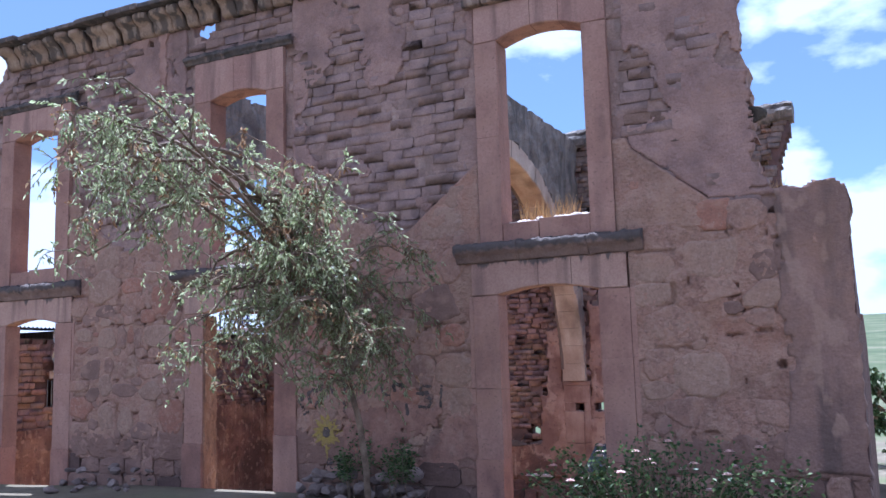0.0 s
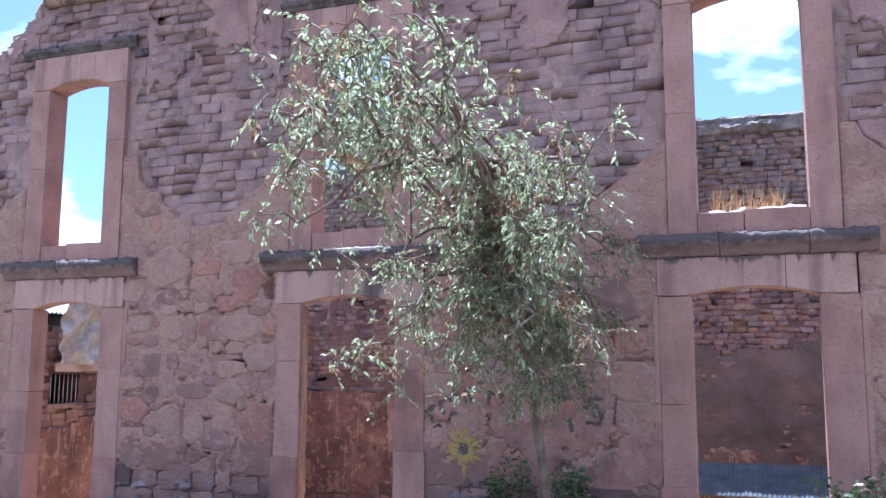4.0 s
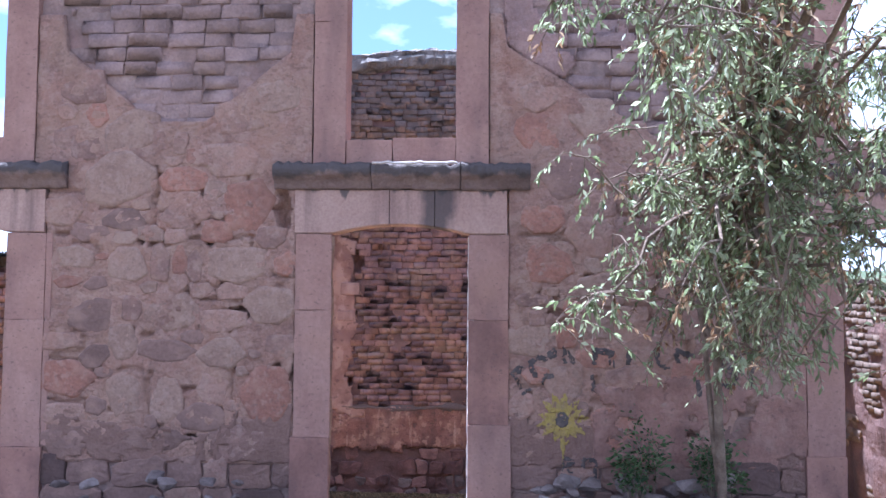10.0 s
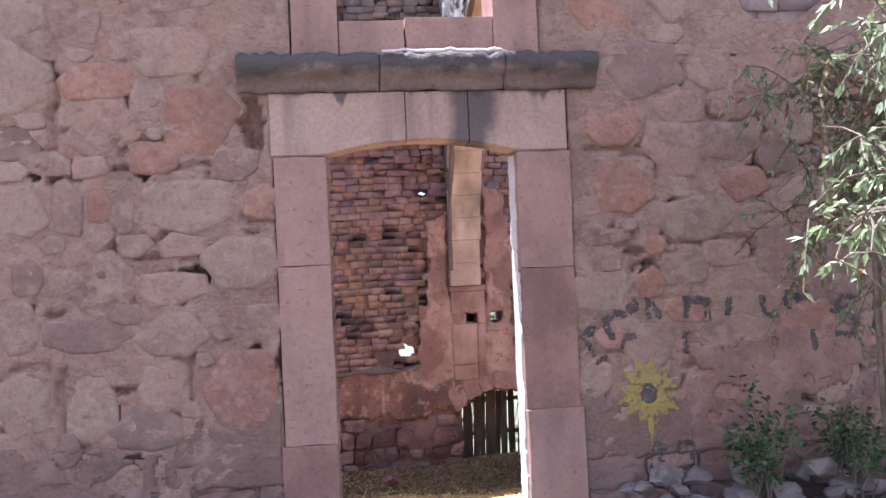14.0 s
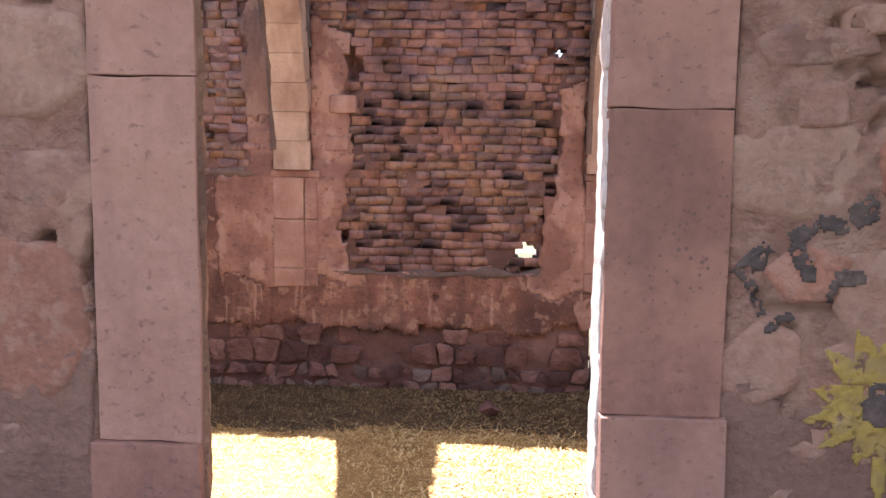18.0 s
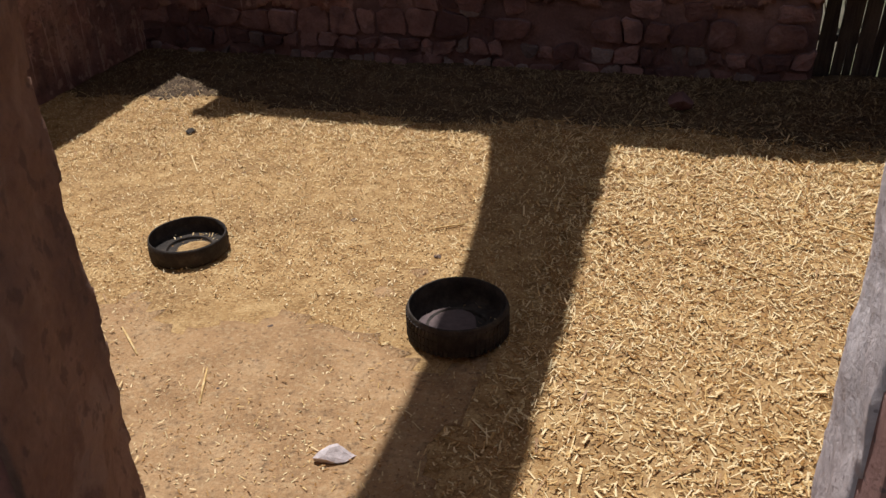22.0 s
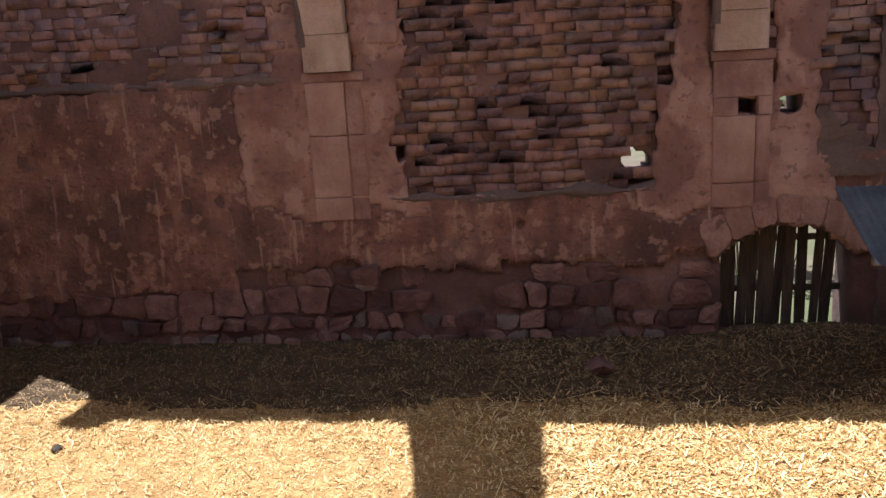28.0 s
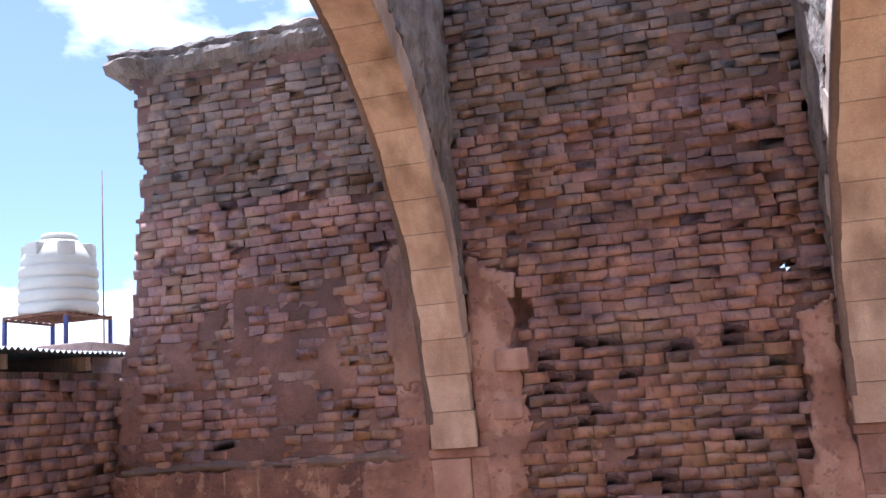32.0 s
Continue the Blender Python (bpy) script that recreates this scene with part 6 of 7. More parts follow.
def rock(x, y, z, s, seed, material, name, label, category, group="", squash=0.7):
    rnd = random.Random(seed)
    bm = bmesh.new()
    bmesh.ops.create_icosphere(bm, subdivisions=2, radius=1.0)
    o = Vector((rnd.uniform(0, 50), rnd.uniform(0, 50), rnd.uniform(0, 50)))
    sc = Vector((s * rnd.uniform(0.8, 1.3), s * rnd.uniform(0.7, 1.1), s * squash * rnd.uniform(0.7, 1.1)))
    cuts = [(Vector((rnd.uniform(-1, 1), rnd.uniform(-1, 1), rnd.uniform(-1, 1))).normalized(), rnd.uniform(0.45, 0.75)) for _ in range(10)]
    for v in bm.verts:
        p = v.co.copy()
        for nrm, dd in cuts:
            e = p.dot(nrm) - dd
            if e > 0:
                p -= nrm * e
        p += Vector((N(p.x + o.x, p.y, p.z, 2.5), N(p.x, p.y + o.y, p.z, 2.5), N(p.x, p.y, p.z + o.z, 2.5))) * 0.07
        v.co = Vector((p.x * sc.x, p.y * sc.y, p.z * sc.z))
    low = min(v.co.z for v in bm.verts)
    me = bpy.data.meshes.new(name)
    bm.to_mesh(me)
    bm.free()
    me.materials.append(material)
    ob = new(name, me)
    ob.location = (x, y, z - low - 0.015)
    ob.rotation_euler = (0, 0, rnd.uniform(0, 6.28))
    return tagged(ob, label, category, group)


rock(-7.18, 17.02, floor_z(-7.18, 17.02), 0.16, 3, M["redstone"], "fallen_block", "reddish block of stone lying on the straw", "stone", squash=0.95)
rock(-8.66, 11.5, floor_z(-8.66, 11.5), 0.11, 9, M["limelump"], "pale_stone", "whitish stone lying on the bare earth", "stone", squash=0.6)
for i, (x, y, r) in enumerate(((-8.78, 13.42, 0.1), (-8.92, 13.1, 0.09))):
    rock(x, y, floor_z(x, y) - 0.01, r, 40 + i, M["earth"], "earth_clod", "scuffed clod of earth beside the tractor tyre trough", "clod", "scuffed earth by the trough", 0.3)
for i, (x, y) in enumerate(((-9.5, 12.54), (-9.51, 11.87))):
    rock(x, y, floor_z(x, y), 0.033, 44 + i, M["bark"], "dropping", "small dark clod on the straw floor", "clod", "clods on the straw")
rock(-11.74, 15.49, floor_z(-11.74, 15.49), 0.085, 4, M["rubber"], "dark_scrap", "small dark scrap lying on the straw", "scrap", squash=0.5)
rnd = random.Random(12)
for i in range(9):
    x, y = rnd.uniform(-12.5, -6.2), rnd.uniform(11.3, 15.5)
    rock(x, y, floor_z(x, y), rnd.uniform(0.018, 0.035), 300 + i, M["bark"], "dropping", "small dark clod on the straw floor", "clod", "clods on the straw")
for i, (x, y, an, ln) in enumerate(((-9.6, 11.88, 1.94, 0.36), (-10.28, 12.18, 2.4, 0.36), (-8.75, 14.1, 0.5, 0.28), (-6.7, 13.9, 2.5, 0.4), (-10.9, 12.2, 0.2, 0.25), (-5.9, 14.6, 2.6, 0.5))):
    z = floor_z(x, y) + 0.012
    d = Vector((math.cos(an), math.sin(an), 0)) * ln / 2
    V, F = tube([Vector((x, y, z)) - d, Vector((x, y, z + 0.006)), Vector((x, y, z + 0.002)) + d], [0.007, 0.008, 0.005], 6)
    tagged(mesh_ob("straw_stalk", V, F, M["straw"], smooth=True), "single thick pale stalk lying on the floor", "stalk", "loose stalks")

# rubble at the foot of the facade
rnd = random.Random(21)
for i in range(84):
    if i < 44:
        x, y = rnd.uniform(-6.35, -4.7), FY - 0.1 - abs(rnd.gauss(0, 0.22))
    elif i < 74:
        x, y = rnd.uniform(-10.5, -8.5), FY - 0.1 - abs(rnd.gauss(0, 0.3))
    else:
        x, y = rnd.uniform(-13.6, -12.4), FY - 0.15 - abs(rnd.gauss(0, 0.3))
    s = rnd.uniform(0.06, 0.14) if i < 44 else rnd.uniform(0.03, 0.1)
    z = ground_z(x, y) + (rnd.choice((0.0, 0.08, 0.16, 0.2)) if y > FY - 0.3 else 0.05 if y > FY - 0.42 else 0.0)
    rock(x, y, z, s, 700 + i, M["rubble"], "rubble_stone", "broken grey-pink stone in a heap at the wall", "stone", "rubble at the foot of the facade")

# plank gate in the back wall
gate = tagged(new("plank_gate"), "crooked gate of weathered vertical boards with gaps", "gate")
rnd = random.Random(31)
x = GATE_X[0] + 0.03
i = 0
while x < GATE_X[1] - 0.1:
    w = rnd.choice((0.09, 0.11, 0.14, 0.16))
    bm = block(x, x + w, BY + 0.3 + 0.02 * (i % 2), BY + 0.322 + 0.02 * (i % 2), FLOOR - 0.05, GATE_TOP - 0.02 - rnd.uniform(0, 0.08), 0.004, 0.003, 2, 40 + i)
    bmesh.ops.rotate(bm, cent=Vector((x, BY + 0.3, FLOOR)), matrix=Matrix.Rotation(radians(rnd.uniform(-0.5, 3.4)), 3, "Y"), verts=bm.verts)
    part("board", bm, M["gatewood"], gate)
    x += w + (rnd.choice((0.003, 0.004, 0.006)) if x < -5.3 else rnd.choice((0.006, 0.015, 0.03)))
    i += 1
for z in (-1.5, -0.95):
    part("rail", block(GATE_X[0] - 0.02, GATE_X[1] + 0.02, BY + 0.345, BY + 0.38, z, z + 0.07, 0.005, 0.003, 2, 77), M["gatewood"], gate)


def corrugated(x0, x1, p0, p1, pitch, amp, along="x"):
    """A corrugated sheet between two edges p0 and p1 = (y, z); its waves follow each other along x."""
    V, F = [], []
    n = int((x1 - x0) / pitch * 6)
    for i in range(n + 1):
        x = x0 + (x1 - x0) * i / n
        w = amp * math.sin(2 * math.pi * (x - x0) / pitch)
        for y, z in (p0, ((p0[0] + p1[0]) / 2, (p0[1] + p1[1]) / 2 - 0.01), p1):
            e = 0.012 * N(x, y, 0, 2)
            V.append((x, y, z + w + e) if along == "x" else (y, x, z + w + e))
    m = len(V)
    for s in range(m):
        V.append((V[s][0], V[s][1], V[s][2] - 0.004))
    for i in range(n):
        for j in range(2):
            a = i * 3 + j
            F += [(a, a + 3, a + 4, a + 1), (m + a, m + a + 1, m + a + 4, m + a + 3)]
        for j in (0, 2):
            a = i * 3 + j
            F.append((a, a + 3, m + a + 3, m + a))
    for a in (0, n * 3):
        for j in range(2):
            F.append((a + j, a + j + 1, m + a + j + 1, m + a + j))
    return V, F


lean = tagged(new("lean_to"), "low animal shelter roofed with bluish corrugated iron", "shelter")
for k in range(4):
    V, F = corrugated(-5.06 + 0.8 * k, -5.06 + 0.8 * k + 0.84, (17.2, -0.17 + 0.006 * k), (16.12 + 0.02 * (k % 2), -0.6 + 0.006 * k), 0.076, 0.009)
    mesh_ob("roof_sheet", V, F, M["sheet"], lean, "corrugated iron sheet", True)
for x in (-4.1, -3.0, -1.95):
    for y, zt in ((16.25, -0.57), (17.1, -0.22)):
        V, F = tube([(x, y, FLOOR - 0.05), (x + 0.01, y, (FLOOR + zt) / 2), (x, y, zt - 0.015)], [0.04, 0.036, 0.035], 8)
        mesh_ob("post", V, F, M["wood"], lean, smooth=True)
for y, zt in ((16.25, -0.585), (17.1, -0.235)):
    part("purlin", block(-5.05, -1.9, y - 0.03, y + 0.03, zt - 0.05, zt + 0.01, 0.008, 0.004, 3, 5), M["wood"], lean)

# shed beyond the side wall, with its roof and the water tank
shed = tagged(new("shed"), "low adobe shed with a corrugated roof edge", "shed")
part("wall", block(-18.6, SIDE - 0.47, 18.0, 18.4, -2.1, 2.1, 0.02, 0.01, 4, 1), M["redcore"], shed)
part("wall", block(-18.6, SIDE - 0.47, 9.8, 10.2, -2.1, 2.1, 0.02, 0.01, 4, 2), M["redcore"], shed)
part("wall", block(-18.6, -18.2, 10.21, 17.99, -2.1, 2.1, 0.02, 0.01, 4, 3), M["redcore"], shed)
for k in range(10):
    V, F = corrugated(9.8 + 0.9 * k, 9.8 + 0.9 * k + 0.94, (SIDE + 0.14, 2.36 + 0.006 * (k % 2)), (-18.8, 2.62 + 0.006 * (k % 2)), 0.09, 0.016, "y")
    mesh_ob("roof_sheet", V, F, M["zinc"], shed, "corrugated iron sheet", True)
for y in (10.4, 11.9, 13.4, 14.9, 16.4, 17.7):
    part("rafter", block(-18.4, SIDE + 0.08, y, y + 0.1, 2.16, 2.32, 0.01, 0.006, 4, int(y)), M["wood"], shed)
part("wall_plate", block(SIDE - 0.4, SIDE - 0.02, 9.85, 18.2, 2.06, 2.158, 0.01, 0.01, 5, 9), M["wood"], shed)
grille = tagged(new("window_4"), "small barred opening in the side wall, dark inside", "window", kind="structure")
for i in range(7):
    y = SW[0] + 0.05 + i * (SW[1] - SW[0] - 0.1) / 6
    V, F = tube([(SIDE + 0.03, y, SW[2] - 0.02), (SIDE + 0.03, y, SW[3] + 0.02)], [0.009, 0.009], 8)
    mesh_ob("bar", V, F, M["zinc"], grille, smooth=True)
part("sill", block(SIDE - 0.1, SIDE + 0.1, SW[0] - 0.06, SW[1] + 0.06, SW[2] - 0.07, SW[2] + 0.002, 0.01, 0.004, 3, 8), M["mortar"], grille)

tarp = tagged(new("tarp"), "torn grey plastic sheet hanging over the wall", "tarp")
V, F = [], []
nu, nv = 44, 36
for i in range(nu + 1):
    for j in range(nv + 1):
        y = 11.57 + 1.05 * i / nu
        f = j / nv
        z = 2.6 - 1.08 * f - (0.06 * N(y, 0, 0, 4) if j == nv else 0)
        V.append((SIDE + 0.24 + 0.05 * math.sin(y * 9 + f * 5 + 2 * N(y, f, 0, 2)) * (0.35 + f) + 0.1 * N(y, f * 1.5, 0, 3.1) + 0.16 * (1 - f) ** 3, y + 0.12 * f * N(y, 1, f, 2) + 0.1 * f * (y - 12.2), z + 0.12 * N(y, 5, 0, 2.2) * f))
for i in range(nu):
    for j in range(nv):
        a = i * (nv + 1) + j
        F.append((a, a + nv + 1, a + nv + 2, a + 1))
mesh_ob("sheet", V, F, M["tarp"], tarp, smooth=True)
part("batten", block(SIDE + 0.17, SIDE + 0.2, 11.53, 12.65, 1.42, 1.56, 0.006, 0.005, 4, 6), M["voussoir"], tarp, "pale wooden batten")

tank = tagged(new("water_tank"), "cream plastic water tank with moulded ribs", "water tank")
TX, TY, TZ = -15.54, 19.4, 3.06
prof = [(0.001, 0.0), (0.48, 0.0)]
for i in range(4):
    z = 0.02 + 0.165 * i
    prof += [(0.5, z), (0.515, z + 0.03), (0.515, z + 0.1), (0.5, z + 0.13), (0.482, z + 0.14), (0.482, z + 0.155)]
prof += [(0.49, 0.7), (0.485, 0.76), (0.43, 0.86), (0.36, 0.95), (0.27, 1.0), (0.26, 1.03), (0.001, 1.03)]
V, F = lathe(prof, 48, TX, TY, TZ)
mesh_ob("body", V, F, M["plastic"], tank, smooth=True)
V, F = lathe([(0.001, 0.0), (0.235, 0.0), (0.245, 0.05), (0.22, 0.09), (0.001, 0.1)], 40, TX, TY, TZ + 1.032)
mesh_ob("lid", V, F, M["plastic"], tank, smooth=True)
for k in range(6):
    an = k * math.pi / 3 + 0.35
    bm = block(0.29, 0.475, -0.11, 0.11, 0.78, 0.975, 0.03, 0.0, 0, k)
    bmesh.ops.rotate(bm, cent=(0, 0, 0), matrix=Matrix.Rotation(an, 3, "Z"), verts=bm.verts)
    bmesh.ops.translate(bm, vec=(TX, TY, TZ), verts=bm.verts)
    part("shoulder_lug", bm, M["plastic"], tank)
stand = tagged(new("tank_stand"), "welded rusty iron stand under the water tank", "stand")
for ax, ay in ((-0.47, -0.47), (0.47, -0.47), (-0.47, 0.47), (0.47, 0.47)):
    part("leg", block(TX + ax - 0.022, TX + ax + 0.022, TY + ay - 0.022, TY + ay + 0.022, 2.56, 2.99, 0.003, 0, 0, 1), M["bluepaint"], stand, "blue painted iron leg")
for i in range(8):
    y = TY - 0.47 + i * 0.94 / 7
    part("slat", block(TX - 0.49, TX + 0.49, y - 0.02, y + 0.02, 3.022, 3.052, 0.003, 0, 0, 1), M["rust"], stand)
for x in (-0.47, 0.47):
    part("rail", block(TX + x - 0.022, TX + x + 0.022, TY - 0.492, TY + 0.492, 2.992, 3.02, 0.003, 0, 0, 1), M["rust"], stand)
part("slab", block(TX - 1.3, TX + 1.2, TY - 0.95, TY + 1.0, 2.16, 2.56, 0.02, 0.01, 3, 4), M["core"], shed)
part("wall", block(-18.6, SIDE - 0.1, 18.41, 21.2, -2.1, 2.155, 0.02, 0.01, 4, 5), M["redcore"], shed)
V, F = tube([(-14.55, 19.0, 2.1), (-14.56, 19.0, 3.4), (-14.58, 19.02, 4.9)], [0.012, 0.01, 0.006], 6)
tagged(mesh_ob("wire_pole", V, F, M["rust"], smooth=True), "thin iron aerial rod standing beside the tank", "aerial")


# ---- paint on the facade ----
from mathutils.bvhtree import BVHTree
PV, PF = [], []
for ob in facade.children:
    if ob.type == "MESH" and ob.name.split(".")[0] in ("stone", "mortar_bed", "mud_splash", "render_coat") and any(-6.7 < v.co.x < -4.0 and v.co.z < 2 for v in ob.data.vertices):
        k = len(PV)
        PV += [v.co.copy() for v in ob.data.vertices]
        PF += [tuple(k + i for i in p.vertices) for p in ob.data.polygons]
SURFACE = BVHTree.FromPolygons(PV, PF)


def inside(x, z, pts):
    hit = False
    for (a, b), (c, d) in zip(pts, pts[1:] + pts[:1]):
        if (b > z) != (d > z) and x < a + (z - b) * (c - a) / (d - b):
            hit = not hit
    return hit


def film(shapes, material, parent, name, worn, lift=0.002, step=0.0065):
    """A film of paint that follows the stones, worn away in spots."""
    xa, xb = min(p[0] for s in shapes for p in s), max(p[0] for s in shapes for p in s)
    za, zb = min(p[1] for s in shapes for p in s), max(p[1] for s in shapes for p in s)
    boxes = [(min(p[0] for p in s), max(p[0] for p in s), min(p[1] for p in s), max(p[1] for p in s), s) for s in shapes]

    def depth(x, z):
        hit = SURFACE.ray_cast(Vector((x, FY - 1, z)), Vector((0, 1, 0)))[0]
        return min(0.03, hit.y - FY) - lift if hit else 0.0

    def keep(x, z):
        u, w = x + 0.012 * N(x, 3, z, 30), z + 0.012 * N(x, 8, z, 30)
        return N(x, 12, z, 21) + 0.6 * N(x, 5, z, 55) > worn and any(a < u < b and c < w < d and inside(u, w, s) for a, b, c, d, s in boxes)

    V, F = relief(lines(xa, xb, step), lines(za, zb, step), keep, depth, lambda x, z: depth(x, z) + 0.004, lambda u, w, d: (u, FY + d, w), 0.006)
    return mesh_ob(name, V, F, material, parent, smooth=True)


def paint(name, shapes, material, label, category):
    """Painted strokes on the stones."""
    thing = tagged(new(name), label, category)
    if "flower" in name:
        for n, s in enumerate(shapes):
            film([s], material, thing, "petal", -0.4, 0.002 + 0.0004 * (n % 5))
    else:
        for n, s in enumerate(shapes):
            film([s], material, thing, "stroke", -0.32, 0.002 + 0.0004 * (n % 4))
    return thing


def stroke(x0, z0, x1, z1, w):
    d = Vector((x1 - x0, z1 - z0)).normalized()
    n = Vector((-d.y, d.x)) * w / 2
    rough = [(x0 + n.x, z0 + n.y), (x0 - n.x * 0.8, z0 - n.y * 0.8), ((x0 + x1) / 2 - n.x * 1.15, (z0 + z1) / 2 - n.y * 1.15), (x1 - n.x, z1 - n.y), (x1 + n.x * 0.7, z1 + n.y * 0.7), ((x0 + x1) / 2 + n.x * 1.1, (z0 + z1) / 2 + n.y * 1.1)]
    return rough


FX, FZ = -6.11, 0.70
petals = []
rnd = random.Random(6)
for k in range(13):
    an = 2 * math.pi * k / 13 + rnd.uniform(-0.1, 0.1)
    L = rnd.uniform(0.17, 0.25)
    c, s = math.cos(an), math.sin(an)
    petals.append([(FX + c * 0.045 - s * 0.04, FZ + s * 0.045 + c * 0.04), (FX + c * 0.045 + s * 0.04, FZ + s * 0.045 - c * 0.04), (FX + c * L * 0.7 + s * 0.03, FZ + s * L * 0.7 - c * 0.03), (FX + c * L, FZ + s * L), (FX + c * L * 0.7 - s * 0.03, FZ + s * L * 0.7 + c * 0.03)])
petals.append([(FX + (0.1 + 0.03 * (k % 2)) * math.cos(k * 0.45), FZ + (0.1 + 0.03 * (k % 3) / 2) * math.sin(k * 0.45)) for k in range(14)])
petals.append([(FX - 0.02, FZ - 0.15), (FX + 0.005, FZ - 0.38), (FX + 0.04, FZ - 0.15)])
paint("painted_flower", petals, M["yellow"], "yellow sunflower painted on the rubble stone", "graffiti")
centre = tagged(new("painted_centre"), "dark round centre of the painted flower", "graffiti")
film([[(FX + 0.058 * math.cos(k * 0.4), FZ + 0.066 * math.sin(k * 0.4)) for k in range(16)]], M["black"], centre, "paint", -0.5, 0.004)
marks = [stroke(*s[:4], s[4] * 1.3) for s in (
    (-6.53, 1.06, -6.45, 1.15, 0.040),
    (-6.45, 1.14, -6.50, 1.08, 0.030),
    (-6.50, 1.05, -6.45, 0.95, 0.020),
    (-6.45, 0.91, -6.37, 0.95, 0.020),
    (-6.39, 1.17, -6.30, 1.21, 0.034),
    (-6.31, 1.21, -6.24, 1.22, 0.036),
    (-6.38, 1.17, -6.35, 1.09, 0.034),
    (-6.35, 1.10, -6.32, 1.05, 0.034),
    (-6.26, 1.06, -6.18, 1.07, 0.034),
    (-6.26, 1.06, -6.27, 0.99, 0.020),
    (-6.21, 1.28, -6.17, 1.22, 0.060),
    (-6.25, 1.22, -6.24, 1.19, 0.030),
    (-6.09, 1.31, -6.08, 1.17, 0.030),
    (-6.08, 1.28, -6.00, 1.17, 0.030),
    (-5.86, 1.28, -5.67, 1.26, 0.035),
    (-5.83, 1.26, -5.84, 1.16, 0.030),
    (-5.70, 1.27, -5.68, 1.13, 0.035),
    (-5.86, 1.08, -5.84, 0.93, 0.025),
    (-5.55, 1.29, -5.55, 1.16, 0.030),
    (-5.32, 1.28, -5.30, 1.16, 0.030),
    (-5.30, 1.16, -5.20, 1.14, 0.025),
    (-5.16, 1.29, -5.00, 1.24, 0.035),
    (-5.16, 1.29, -5.13, 1.16, 0.030),
    (-4.85, 1.15, -4.68, 1.17, 0.030),
    (-4.98, 1.04, -4.96, 0.89, 0.030),
)]
paint("spray_marks", marks, M["black"], "illegible strokes of faded black spray paint", "graffiti")
letters = {"S": [(0.2, 0.28, 0.06, 0.3), (0.06, 0.3, 0.02, 0.2), (0.02, 0.2, 0.19, 0.12), (0.19, 0.12, 0.15, 0.01), (0.15, 0.01, 0.0, 0.03)], "I": [(0.05, 0.0, 0.06, 0.3)], "R": [(0.02, 0.0, 0.03, 0.3), (0.03, 0.3, 0.18, 0.25), (0.18, 0.25, 0.04, 0.15), (0.08, 0.15, 0.2, 0.0)], "O": [(0.02, 0.02, 0.03, 0.28), (0.03, 0.28, 0.2, 0.28), (0.2, 0.28, 0.19, 0.02), (0.19, 0.02, 0.02, 0.02)]}
for body, x, z, size in (("SI", -4.82, 0.98, 0.9), ("RO", -6.12, 0.2, 0.62)):
    ss = [stroke(x + 0.27 * size * n + a * size, z + b_ * size, x + 0.27 * size * n + c * size, z + d * size, 0.034) for n, ch in enumerate(body) for a, b_, c, d in letters[ch]]
    paint("spray_letters", ss, M["black"], "faded black spray-painted letters " + body, "graffiti")


# ---- plants ----
def leaf_mesh(points, size, width, seed, droop=0.4):
    """Many small bent leaves at the given points."""
    rnd = random.Random(seed)
    V, F = [], []
    for p, d in points:
        L, W = size * rnd.uniform(0.65, 1.3), width * rnd.uniform(0.7, 1.3)
        dirv = (Vector(d) + Vector((rnd.uniform(-1, 1), rnd.uniform(-1, 1), rnd.uniform(-1, 0.6))) * 0.9).normalized()
        s = dirv.cross(Vector((rnd.uniform(-1, 1), rnd.uniform(-1, 1), rnd.uniform(-0.4, 1)))).normalized()
        a = Vector(p)
        m = a + dirv * L * 0.5
        e = a + dirv * L + Vector((0, 0, -droop * L * rnd.random()))
        k = len(V)
        V += [a, m - s * W / 2, e, m + s * W / 2]
        F.append((k, k + 1, k + 2, k + 3))
    return V, F


def bough(start, end, sag, n=6, wob=0.06, seed=0):
    a, b = Vector(start), Vector(end)
    pts = []
    for i in range(n + 1):
        t = i / n
        p = a.lerp(b, t) + Vector((0, 0, sag * math.sin(math.pi * t)))
        if 0 < i < n:
            p += Vector((N(i, seed, 0, 0.9), N(i, seed, 5, 0.9), N(i, seed, 9, 0.9))) * wob
        pts.append(p)
    return pts


